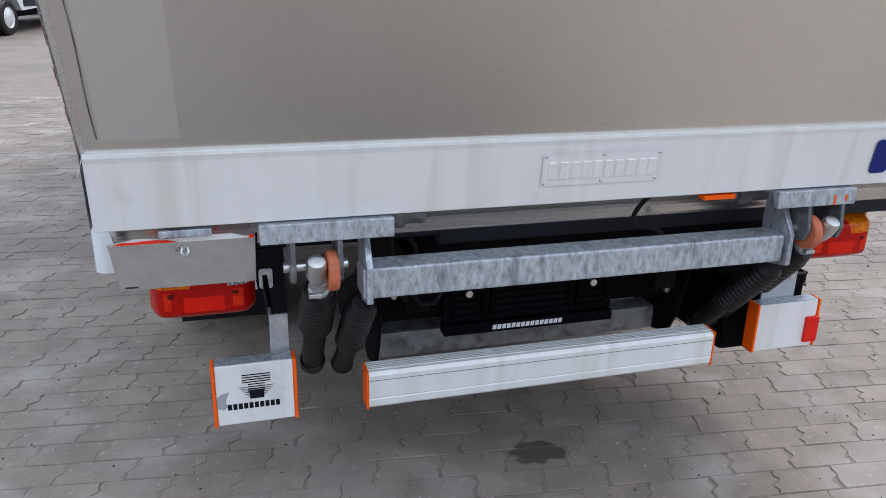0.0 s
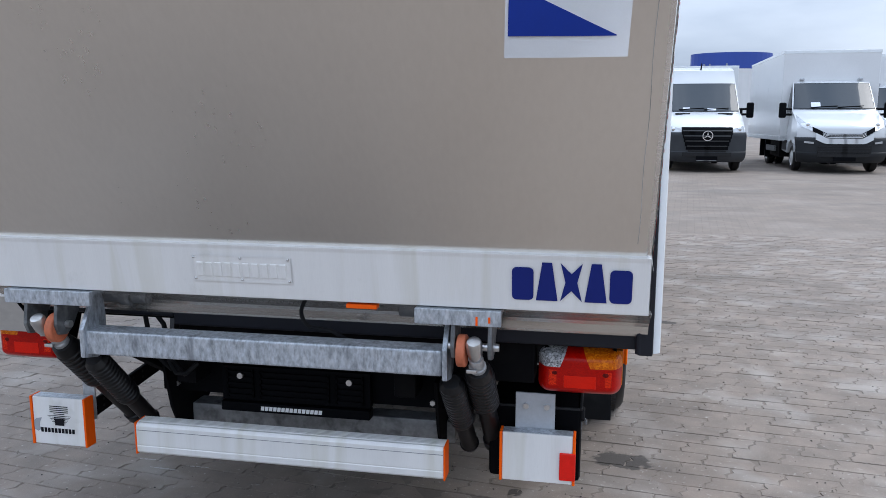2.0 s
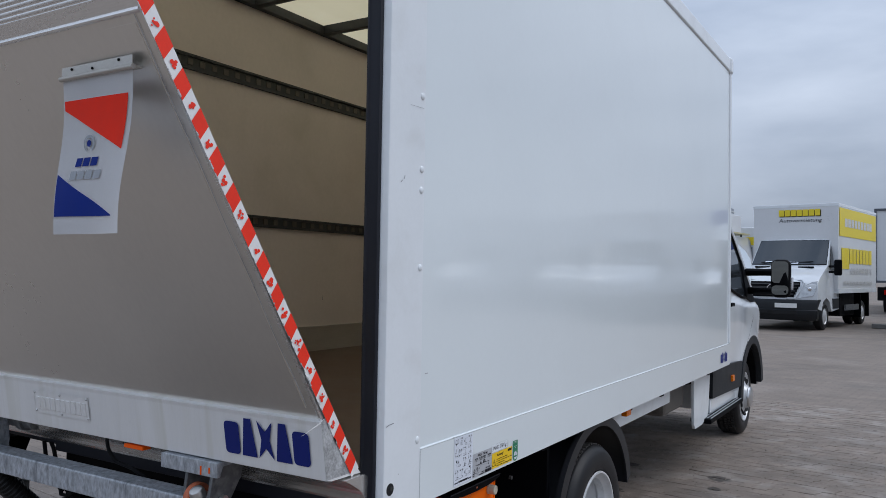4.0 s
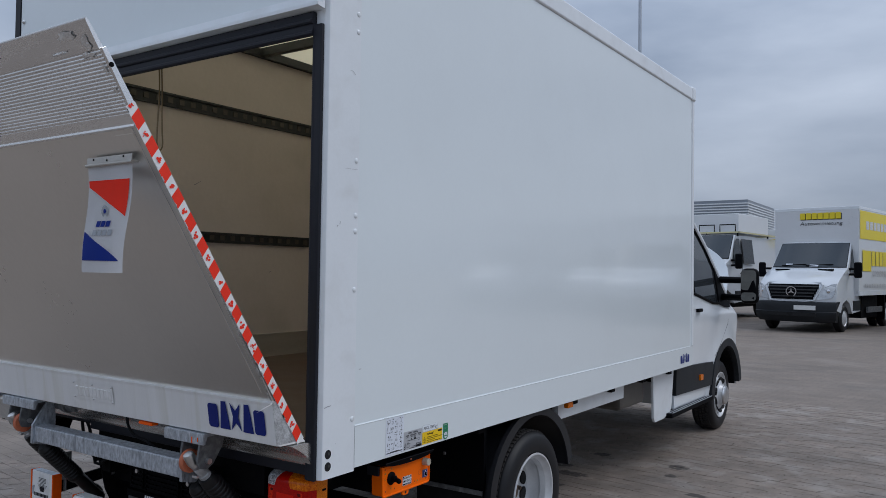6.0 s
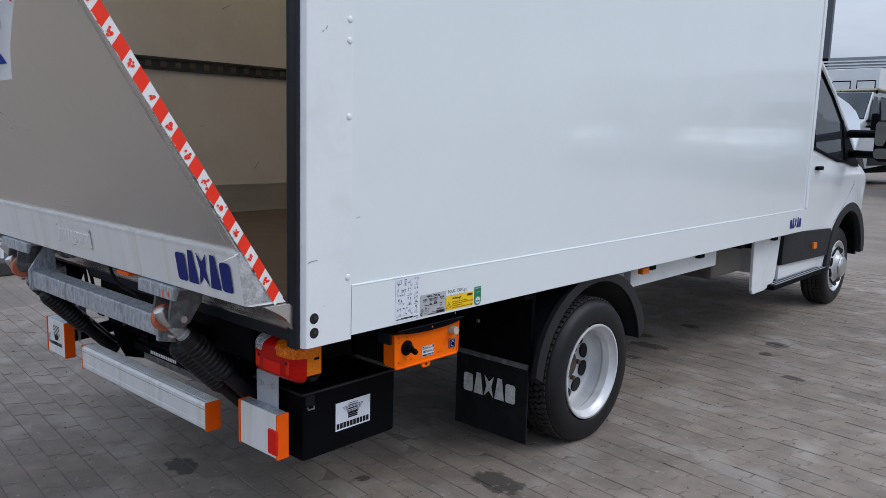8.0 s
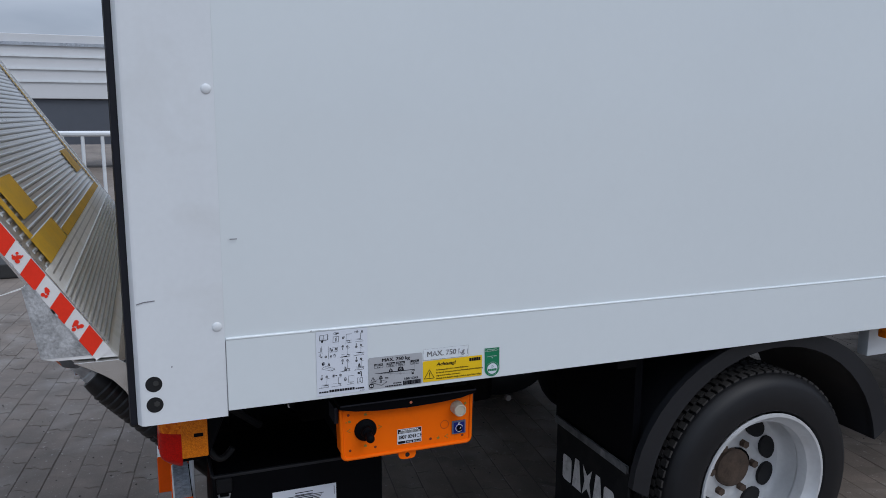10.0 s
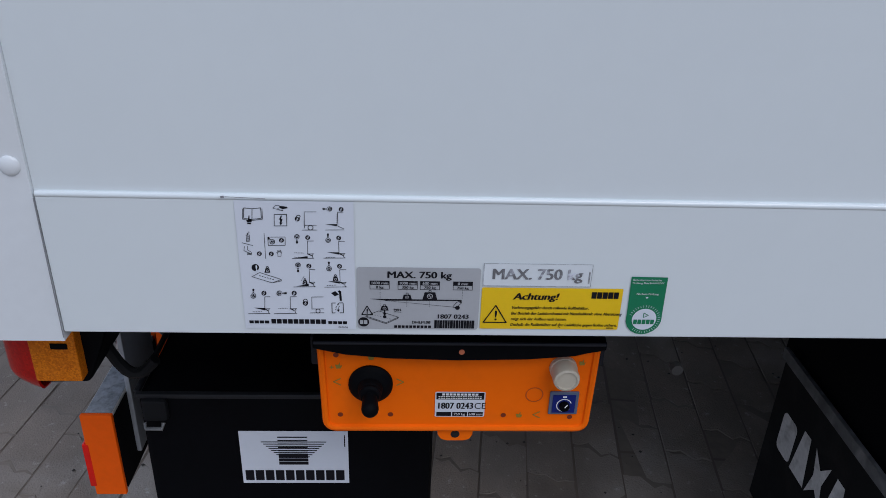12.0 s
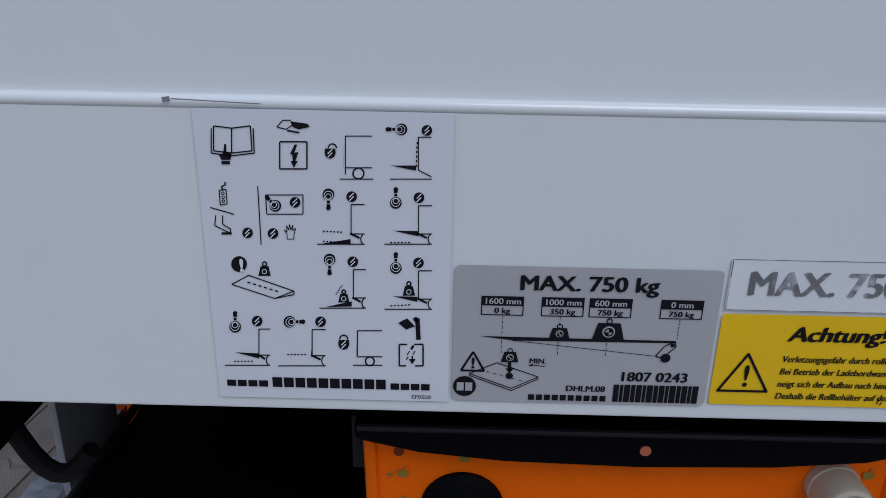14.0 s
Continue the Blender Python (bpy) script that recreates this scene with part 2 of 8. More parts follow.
M_TYRE = surface("tyre_rubber", (0.010, 0.010, 0.0115), 0.48, spec=0.3, vary=0.25, scale=9, fine=140, stain=(0.013, 0.0125, 0.012), stain_amount=0.4, stain_scale=11)
M_TREAD = surface("dusty_tread_rubber", (0.040, 0.038, 0.037), 0.75, spec=0.2, vary=0.35, scale=16, fine=140, stain=(0.055, 0.05, 0.045), stain_amount=0.5, stain_scale=20)
M_RIM = surface("silver_steel_rim", (0.62, 0.63, 0.64), 0.35, 0.25, vary=0.1, scale=9, fine=70, stain=(0.33, 0.31, 0.28), stain_amount=0.35, stain_scale=12)
M_RUST = surface("rusty_hub", (0.085, 0.058, 0.042), 0.75, 0.3, vary=0.5, scale=30, fine=140)
M_SLOT = surface("dull_slot", (0.11, 0.10, 0.085), 0.6, 0.3, vary=0.3, scale=20, fine=120)
M_STEEL = surface("bright_steel", (0.62, 0.62, 0.62), 0.3, 0.9, vary=0.12, scale=20, fine=120)
M_ORANGE = surface("orange_plastic", (1.0, 0.155, 0.0), 0.5, spec=0.12, vary=0.05, scale=8, fine=110, stain=(0.75, 0.14, 0.01), stain_amount=0.2, stain_scale=22)
M_ORANGE_CAP = surface("orange_end_cap", (0.92, 0.11, 0.0), 0.55, spec=0.2, vary=0.08, scale=12, fine=120)
M_ROLLER = surface("worn_orange_roller", (0.55, 0.15, 0.07), 0.65, vary=0.25, scale=20, fine=120)
M_PLY = surface("beige_lining_board", (0.655, 0.577, 0.525), 0.45, vary=0.07, scale=2.0, fine=40, stain=(0.42, 0.38, 0.31), stain_amount=0.3, stain_scale=2.2)
M_KICK = surface("aluminium_kick_plate", (0.52, 0.50, 0.46), 0.45, 0.6, vary=0.12, scale=9, fine=90, stretch=(1, 0.3, 2))
M_DECK = surface("brown_plywood_floor", (0.085, 0.05, 0.034), 0.4, vary=0.25, scale=6, fine=80, stain=(0.15, 0.11, 0.08), stain_amount=0.4, stain_scale=5)
M_TRACK = surface("dark_load_rail", (0.05, 0.052, 0.055), 0.5, 0.4, vary=0.25, scale=15, fine=90)
M_HOLE = flat("dark_hole", (0.004, 0.004, 0.005), 0.8)
M_RED_LENS = lens_material("red_lamp_lens", (0.34, 0.0025, 0.001), (0.60, 0.006, 0.0015), 330)
M_RED_FIELD = lens_material("plain_red_lens", (0.66, 0.009, 0.002), (0.84, 0.017, 0.004), 600)
M_HONEY = lens_material("honeycomb_amber_lens", (0.50, 0.10, 0.004), (0.90, 0.27, 0.010), 500)
M_BOWL = lens_material("faceted_red_bowl", (0.42, 0.003, 0.001), (1.0, 0.05, 0.008), 330)
M_BULB = lens_material("dim_red_bulb", (0.05, 0.001, 0.0005), (0.22, 0.004, 0.002), 300)
M_AMBER_LENS = lens_material("amber_lamp_lens", (0.50, 0.055, 0.001), (0.98, 0.30, 0.010), 190)
M_CLEAR_LENS = lens_material("clear_lamp_lens", (0.03, 0.03, 0.033), (0.95, 0.95, 0.97), 210)
M_HEADLAMP = surface("headlamp_glass", (0.42, 0.44, 0.46), 0.1, 0.3, vary=0.35, scale=9, fine=60, coat=0.5)
M_REFLECT = surface("red_reflector", (0.72, 0.012, 0.006), 0.25, spec=0.3, vary=0.15, scale=30, fine=300)
M_TAPE_RED = surface("red_tape", (0.85, 0.035, 0.012), 0.5, spec=0.3, vary=0.08, scale=20, fine=200)
M_TAPE_WHITE = surface("white_tape", (0.78, 0.77, 0.76), 0.4, vary=0.05, scale=20, fine=200)
M_TAPE_SCUFF = surface("scuffed_foil_tape", (0.50, 0.51, 0.52), 0.4, 0.5, vary=0.45, scale=40, fine=160, bump=0.3)
M_YELLOW = surface("yellow_marking_paint", (0.62, 0.36, 0.015), 0.6, vary=0.18, scale=16, fine=160)
M_BLUE = flat("blue_print", (0.006, 0.016, 0.16), 0.5, spec=0.25)
M_BANNER_RED = flat("banner_red", (0.86, 0.035, 0.015), 0.7, spec=0.15)
M_BANNER_BLUE = flat("banner_blue", (0.008, 0.028, 0.22), 0.7, spec=0.15)
M_BANNER_GREY = flat("banner_grey", (0.33, 0.35, 0.38), 0.5)
M_BANNER = surface("white_banner_cloth", (0.84, 0.85, 0.87), 0.7, spec=0.2, vary=0.03, scale=12, fine=300)
M_STICKER = flat("white_sticker_film", (0.69, 0.725, 0.79), 0.35, vary=0.02)
M_STICKER_OLD = flat("faded_clear_film", (0.725, 0.768, 0.795), 0.3, vary=0.04)
M_STICKER_GREY = flat("grey_sticker_film", (0.42, 0.43, 0.45), 0.35, vary=0.04)
M_STICKER_YELLOW = flat("yellow_sticker_film", (0.86, 0.55, 0.005), 0.3, vary=0.04)
M_STICKER_GREEN = flat("green_sticker_film", (0.005, 0.19, 0.085), 0.3, vary=0.05)
M_INK = flat("black_ink", (0.006, 0.006, 0.010), 0.5, spec=0.2)
M_INK_FADED = surface("worn_black_ink", (0.17, 0.17, 0.18), 0.5, vary=0.3, scale=60, fine=400, stain=(0.70, 0.72, 0.80), stain_amount=1.0, stain_scale=95)
M_WHITE_INK = flat("white_ink", (0.80, 0.80, 0.80), 0.5)
M_GREY_INK = surface("worn_white_print", (0.62, 0.62, 0.62), 0.6, vary=0.2, scale=30, fine=200, stain=(0.12, 0.12, 0.12), stain_amount=0.5, stain_scale=40)
M_SCRATCH = flat("scratch", (0.22, 0.22, 0.24), 0.6)
M_GLASS = glassy("dark_window_glass", (0.03, 0.035, 0.04), 0.03)
M_GLASS_FAR = glassy("tinted_windscreen", (0.032, 0.041, 0.050), 0.05)
M_GREY_PLASTIC = surface("grey_bumper_plastic", (0.014, 0.016, 0.019), 0.55, spec=0.3, vary=0.15, scale=6, fine=80)
M_BUMPER = surface("faded_bumper_plastic", (0.030, 0.033, 0.038), 0.5, spec=0.3, vary=0.15, scale=5, fine=80)
M_SLAT = surface("satin_grille_slat", (0.014, 0.0145, 0.016), 0.5, 0.0, vary=0.1, scale=8, fine=80)
M_CHROME = flat("chrome", (0.75, 0.75, 0.76), 0.12, 1.0)
M_MOUNT = surface("grey_mounting_plate", (0.46, 0.485, 0.52), 0.42, 0.3, vary=0.12, scale=14, fine=120)
M_MIRROR = flat("mirror_glass", (0.24, 0.28, 0.30), 0.03, 1.0, vary=0.0)
M_ROPE = flat("rope", (0.17, 0.12, 0.065), 0.8)
M_TANK = surface("grimy_tank", (0.10, 0.088, 0.075), 0.6, vary=0.3, scale=6, fine=60)
M_FOOT = surface("dark_moulded_foot", (0.035, 0.034, 0.033), 0.8, vary=0.25, scale=8, fine=70, bump=0.2)
M_CONCRETE = surface("concrete_foot", (0.16, 0.155, 0.145), 0.85, vary=0.2, scale=8, fine=70, bump=0.2)
M_BOXGREY = surface("pale_box_body", (0.66, 0.67, 0.68), 0.3, vary=0.04, scale=2, fine=30)
M_YEL_RAIL = flat("pale_yellow_paint", (0.55, 0.50, 0.28), 0.5)
M_YEL_PRINT = flat("yellow_lettering", (0.80, 0.62, 0.02), 0.4)
M_BLUE_CLAD = surface("blue_cladding", (0.02, 0.06, 0.32), 0.45, vary=0.08, scale=0.4, fine=8)
M_GREY_CLAD = surface("grey_cladding", (0.26, 0.29, 0.33), 0.45, 0.2, vary=0.08, scale=0.3, fine=6)
M_DARK_CLAD = surface("anthracite_cladding", (0.08, 0.09, 0.11), 0.5, vary=0.1, scale=0.3, fine=6)
M_PLATE = flat("number_plate_white", (0.70, 0.70, 0.68), 0.4)
def add_spots(m, spots):
    """Dark oil marks with soft ragged rims, at places (x, y, half length, half width) of the yard."""
    n, l = m.node_tree.nodes, m.node_tree.links
    b = n["Principled BSDF"]
    src = b.inputs["Base Color"].links[0].from_socket
    geo = n.new("ShaderNodeNewGeometry")
    wob = n.new("ShaderNodeTexNoise")
    wob.inputs["Scale"].default_value, wob.inputs["Detail"].default_value = 22.0, 5.0
    l.new(geo.outputs["Position"], wob.inputs["Vector"])
    total = None
    for x, y, a, c in spots:
        mp = n.new("ShaderNodeMapping")
        mp.inputs["Scale"].default_value = (1 / a, 1 / c, 0)
        mp.inputs["Location"].default_value = (-x / a, -y / c, 0)
        l.new(geo.outputs["Position"], mp.inputs["Vector"])
        ln_ = n.new("ShaderNodeVectorMath")
        ln_.operation = "LENGTH"
        l.new(mp.outputs["Vector"], ln_.inputs[0])
        ad = n.new("ShaderNodeMath")
        ad.operation = "MULTIPLY_ADD"
        ad.inputs[1].default_value = 1.5
        l.new(wob.outputs["Fac"], ad.inputs[0])
        l.new(ln_.outputs["Value"], ad.inputs[2])
        rg_ = n.new("ShaderNodeMapRange")
        rg_.inputs["From Min"].default_value, rg_.inputs["From Max"].default_value = 1.70, 1.90
        rg_.inputs["To Min"].default_value, rg_.inputs["To Max"].default_value = 0.80, 0.0
        l.new(ad.outputs[0], rg_.inputs["Value"])
        if total is None:
            total = rg_.outputs["Result"]
        else:
            mx = n.new("ShaderNodeMath")
            mx.operation = "MAXIMUM"
            l.new(total, mx.inputs[0])
            l.new(rg_.outputs["Result"], mx.inputs[1])
            total = mx.outputs[0]
    mix = n.new("ShaderNodeMix")
    mix.data_type = "RGBA"
    l.new(total, mix.inputs["Factor"])
    l.new(src, mix.inputs["A"])
    mix.inputs["B"].default_value = (0.028, 0.024, 0.021, 1)
    l.new(mix.outputs["Result"], b.inputs["Base Color"])
    return m


OIL = [(0.045, 0.188, 0.080, 0.055), (1.07, 1.01, 0.105, 0.075), (0.66, 0.64, 0.025, 0.03), (0.30, 3.62, 0.10, 0.05), (0.56, 3.07, 0.05, 0.035), (0.50, 3.41, 0.13, 0.06),
       (1.11, 4.10, 0.07, 0.07), (1.14, 3.80, 0.04, 0.04), (0.45, 4.15, 0.08, 0.05), (1.45, 3.39, 0.07, 0.04)]
M_PAVER = add_spots(surface("concrete_paver", (0.210, 0.171, 0.142), 0.85, vary=0.30, scale=7, fine=260, bump=0.55, random_tint=0.07, placed=True,
                            stain=(0.36, 0.33, 0.30), stain_amount=0.60, stain_scale=3.0, stain2=((0.080, 0.066, 0.056), 0.48, 1.1, 0.49, 0.68, (0.7, 1.3, 1)),
                            speck=(0.50, 0.48, 0.45)), OIL)
M_SCRAPED_STONE = surface("scraped_stone", (0.42, 0.40, 0.38), 0.8, vary=0.3, scale=60, fine=300)
M_OIL = surface("dark_grit", (0.036, 0.031, 0.027), 0.8, vary=0.4, scale=14, fine=70, stain=(0.075, 0.066, 0.057), stain_amount=0.8, stain_scale=18)


def translucent_roof(name):
    m = bpy.data.materials.new(name)
    m.use_nodes = True
    n, l = m.node_tree.nodes, m.node_tree.links
    out = n["Material Output"]
    n.remove(n["Principled BSDF"])
    d, t, mx = n.new("ShaderNodeBsdfDiffuse"), n.new("ShaderNodeBsdfTranslucent"), n.new("ShaderNodeMixShader")
    tex = n.new("ShaderNodeTexNoise")
    tex.inputs["Scale"].default_value = 12
    ramp = n.new("ShaderNodeValToRGB")
    ramp.color_ramp.elements[0].color, ramp.color_ramp.elements[1].color = (0.76, 0.70, 0.54, 1), (0.86, 0.80, 0.65, 1)
    l.new(tex.outputs["Fac"], ramp.inputs["Fac"])
    l.new(ramp.outputs["Color"], d.inputs["Color"])
    l.new(ramp.outputs["Color"], t.inputs["Color"])
    mx.inputs["Fac"].default_value = 0.78
    l.new(d.outputs[0], mx.inputs[1])
    l.new(t.outputs[0], mx.inputs[2])
    l.new(mx.outputs[0], out.inputs["Surface"])
    return m


M_GRP = translucent_roof("translucent_roof_sheet")


COURSE = -6.5                                              # turn of the paving courses against the lorry, degrees


def ground_material():
    """Paving carried on past the laid stones: courses with cross joints, dirt and pale wear."""
    m = surface("far_paving", (0.190, 0.155, 0.128), 0.85, vary=0.2, scale=2.6, fine=45, bump=0.4, stain=(0.28, 0.245, 0.215), stain_amount=0.45, stain_scale=0.9,
                stain2=((0.075, 0.066, 0.058), 0.55, 0.8, 0.50, 0.70, (0.5, 1.5, 1)))
    n, l = m.node_tree.nodes, m.node_tree.links
    b = n["Principled BSDF"]
    src = b.inputs["Base Color"].links[0].from_socket
    co = n.new("ShaderNodeTexCoord")
    br = n.new("ShaderNodeTexBrick")
    br.inputs["Scale"].default_value = 1.0
    br.inputs["Brick Width"].default_value, br.inputs["Row Height"].default_value = 0.197, 0.108
    br.inputs["Mortar Size"].default_value, br.inputs["Mortar Smooth"].default_value = 0.005, 0.4
    br.inputs["Color1"].default_value, br.inputs["Color2"].default_value = (1.05, 1.05, 1.05, 1), (0.93, 0.93, 0.93, 1)
    br.inputs["Mortar"].default_value = (0.72, 0.70, 0.68, 1)
    turn = n.new("ShaderNodeMapping")
    turn.inputs["Rotation"].default_value = (0, 0, radians(-COURSE))
    l.new(co.outputs["Object"], turn.inputs["Vector"])
    l.new(turn.outputs["Vector"], br.inputs["Vector"])
    mul = n.new("ShaderNodeMix")
    mul.data_type, mul.blend_type = "RGBA", "MULTIPLY"
    mul.inputs["Factor"].default_value = 1.0
    l.new(src, mul.inputs["A"])
    l.new(br.outputs["Color"], mul.inputs["B"])
    l.new(mul.outputs["Result"], b.inputs["Base Color"])
    return m


M_GROUND = ground_material()


# ---- mesh tools ----
def finish(name, bm, material, smooth=False):
    bmesh.ops.recalc_face_normals(bm, faces=bm.faces)
    me = bpy.data.meshes.new(name)
    bm.to_mesh(me)
    bm.free()
    me.materials.append(material)
    if smooth:
        me.shade_smooth()
        me.set_sharp_from_angle(angle=radians(35))
    return me


def even_shading(ob):
    """Flat faces stay flat between rounded edges."""
    w = ob.modifiers.new("even_shading", "WEIGHTED_NORMAL")
    w.keep_sharp, w.weight = True, 80


def part(name, bm, material, parent, label="", smooth=True):
    """One mesh object under a thing or under a part."""
    ob = new(name, finish(name, bm, material, smooth))
    ob.parent = parent
    if smooth:
        even_shading(ob)
    if label:
        tagged(ob, label)
    return ob


def thing(name, label, category, group="", kind="", at=None):
    ob = new(name)
    if at is not None:
        ob.matrix_basis = at
    return tagged(ob, label, category, group, kind)


def whole(name, bm, material, label, category, group="", kind="", smooth=True):
    ob = new(name, finish(name, bm, material, smooth))
    if smooth:
        even_shading(ob)
    return tagged(ob, label, category, group, kind)


def box(bm, x0, x1, y0, y1, z0, z1, bevel=0.0, seg=2):
    m = Matrix.Translation(((x0 + x1) / 2, (y0 + y1) / 2, (z0 + z1) / 2)) @ Matrix.Diagonal((abs(x1 - x0), abs(y1 - y0), abs(z1 - z0), 1))
    r = bmesh.ops.create_cube(bm, size=1, matrix=m)
    if bevel:
        edges = list({e for v in r["verts"] for e in v.link_edges})
        bmesh.ops.bevel(bm, geom=edges, offset=bevel, segments=seg, affect="EDGES", profile=0.5)
    return bm


def boxes(*dims, bevel=0.0):
    bm = bmesh.new()
    for d in dims:
        box(bm, *d, bevel=bevel)
    return bm


def rod(bm, p0, p1, r0, r1=None, seg=16, caps=True):
    p0, p1 = Vector(p0), Vector(p1)
    q = (p1 - p0).to_track_quat("Z", "Y").to_matrix().to_4x4()
    m = Matrix.Translation((p0 + p1) / 2) @ q
    bmesh.ops.create_cone(bm, cap_ends=caps, segments=seg, radius1=r0, radius2=r0 if r1 is None else r1, depth=(p1 - p0).length, matrix=m)
    return bm


def tube(bm, pts, r, seg=8):
    """A bent round bar or hose through the points, in one skin."""
    pts = [Vector(p) for p in pts]
    rings, side = [], None
    for k, p in enumerate(pts):
        way = (pts[min(k + 1, len(pts) - 1)] - pts[max(k - 1, 0)]).normalized()
        if side is None:
            side = way.orthogonal().normalized()
        side = (side - way * side.dot(way)).normalized()
        other = way.cross(side)
        rings.append([bm.verts.new(p + (side * math.cos(2 * math.pi * q / seg) + other * math.sin(2 * math.pi * q / seg)) * r) for q in range(seg)])
    for a, b in zip(rings, rings[1:]):
        for q in range(seg):
            bm.faces.new((a[q], a[(q + 1) % seg], b[(q + 1) % seg], b[q]))
    bm.faces.new(rings[0][::-1]), bm.faces.new(rings[-1])
    return bm


def prism_x(bm, poly, x0, x1, bevel=0.0, seg=2):
    """A profile of (y, z) drawn out from x0 to x1."""
    a = [bm.verts.new((x0, y, z)) for y, z in poly]
    b = [bm.verts.new((x1, y, z)) for y, z in poly]
    n = len(poly)
    bm.faces.new(a)
    bm.faces.new(b[::-1])
    for i in range(n):
        bm.faces.new((a[i], b[i], b[(i + 1) % n], a[(i + 1) % n]))
    if bevel:
        edges = list({e for v in a + b for e in v.link_edges})
        bmesh.ops.bevel(bm, geom=edges, offset=bevel, segments=seg, affect="EDGES", profile=0.5)
    return bm


def lathe(bm, profile, centre, seg=48):
    """A profile of (radius, x) spun round an axle along x."""
    cx, cy, cz = centre
    rings = []
    for r, x in profile:
        rings.append([bm.verts.new((cx + x, cy + r * math.cos(2 * math.pi * i / seg), cz + r * math.sin(2 * math.pi * i / seg))) for i in range(seg)])
    for p, q in zip(rings, rings[1:]):
        for i in range(seg):
            bm.faces.new((p[i], p[(i + 1) % seg], q[(i + 1) % seg], q[i]))
    return bm


def spun(bm, p, q, profile, seg=20):
    """A profile of (way from p to q, radius) spun round that line, in one skin."""
    p, q = Vector(p), Vector(q)
    turn = (q - p).to_track_quat("Z", "Y").to_matrix()
    rings = []
    for f, r in profile:
        c = p.lerp(q, f)
        rings.append([bm.verts.new(c + turn @ Vector((r * math.cos(2 * math.pi * i / seg), r * math.sin(2 * math.pi * i / seg), 0))) for i in range(seg)])
    for u, v in zip(rings, rings[1:]):
        for i in range(seg):
            bm.faces.new((u[i], u[(i + 1) % seg], v[(i + 1) % seg], v[i]))
    bm.faces.new(rings[0][::-1]), bm.faces.new(rings[-1])
    return bm


def ball(x, y, z, r, flat_x=1.0):
    bm = bmesh.new()
    bmesh.ops.create_uvsphere(bm, u_segments=14, v_segments=8, radius=r, matrix=Matrix.Translation((x, y, z)) @ Matrix.Diagonal((flat_x, 1, 1, 1)))
    return bm


SIDE = Matrix(((0, 0, 1, 0), (1, 0, 0, 0), (0, 1, 0, 0), (0, 0, 0, 1)))      # u along y, v along z, facing +x
REAR = Matrix(((1, 0, 0, 0), (0, 0, -1, 0), (0, 1, 0, 0), (0, 0, 0, 1)))     # u along x, v along z, facing -y


def shape(bm, pts, m, lift=0.0):
    vs = [bm.verts.new(m @ Vector((u, v, lift))) for u, v in pts]
    bm.faces.new(vs)


def rect(bm, u0, v0, u1, v1, m, lift=0.0, skew=0.0, r=0.0):
    if r:
        pts = []
        for cu, cv, a0 in ((u1 - r, v1 - r, 0), (u0 + r, v1 - r, 90), (u0 + r, v0 + r, 180), (u1 - r, v0 + r, 270)):
            pts += [(cu + r * math.cos(radians(a0 + k * 22.5)), cv + r * math.sin(radians(a0 + k * 22.5))) for k in range(5)]
    else:
        pts = [(u0, v0), (u1, v0), (u1, v1), (u0, v1)]
    shape(bm, [(u + skew * (v - v0), v) for u, v in pts], m, lift)


def stroke(bm, u0, v0, u1, v1, w, m, lift=0.0):
    du, dv = u1 - u0, v1 - v0
    d = math.hypot(du, dv) or 1e-9
    a, b = -dv / d * w / 2, du / d * w / 2
    shape(bm, [(u0 + a, v0 + b), (u0 - a, v0 - b), (u1 - a, v1 - b), (u1 + a, v1 + b)], m, lift)


def path2(bm, pts, w, m, lift=0.0):
    for (a, b), (c, d) in zip(pts, pts[1:]):
        stroke(bm, a, b, c, d, w, m, lift)


def disc(bm, u, v, r, m, lift=0.0, seg=20):
    shape(bm, [(u + r * math.cos(2 * math.pi * k / seg), v + r * math.sin(2 * math.pi * k / seg)) for k in range(seg)], m, lift)


def ring(bm, u, v, r, w, m, lift=0.0, seg=24, a0=0.0, a1=360.0):
    for k in range(seg):
        a, b = radians(a0 + (a1 - a0) * k / seg), radians(a0 + (a1 - a0) * (k + 1) / seg)
        shape(bm, [(u + q * math.cos(t), v + q * math.sin(t)) for q, t in ((r, a), (r, b), (r - w, b), (r - w, a))], m, lift)


def text(parent, body, u, v, height, m, material, lift=0.0, align="LEFT", name="lettering", shear=0.0, wide=1.0, bold=0.0, heavy=0.0):
    """Flat lettering in the built-in font; height is that of the capitals."""
    cu = bpy.data.curves.new(name, "FONT")
    cu.body, cu.size, cu.align_x, cu.shear, cu.offset = body, height / 0.69, align, shear, bold
    cu.resolution_u = 3
    tmp = bpy.data.objects.new(name, cu)
    me = bpy.data.meshes.new_from_object(tmp)
    bpy.data.objects.remove(tmp)
    bpy.data.curves.remove(cu)
    me.transform(m @ Matrix.Translation((u, v, lift)) @ Matrix.Diagonal((wide, 1, 1, 1)))
    me.materials.clear()
    me.materials.append(material)
    if heavy:
        bm = bmesh.new()
        for k in range(3):
            bm.from_mesh(me)
            bmesh.ops.translate(bm, verts=bm.verts[-len(me.vertices):], vec=m.to_3x3() @ Vector((heavy * (k - 1), heavy * 0.3 * (k - 1), 0.00003 * k)))
        bm.to_mesh(me)
        bm.free()
    ob = new(name, me)
    ob.parent = parent
    return ob


def bars(bm, u0, u1, v, h, count, m, lift=0.0, gap=0.25, skew=0.0):
    """A word that stays unlettered: a row of plain blocks."""
    step = (u1 - u0) / count
    for k in range(count):
        rect(bm, u0 + k * step, v, u0 + (k + 1 - gap) * step, v + h, m, lift, skew)


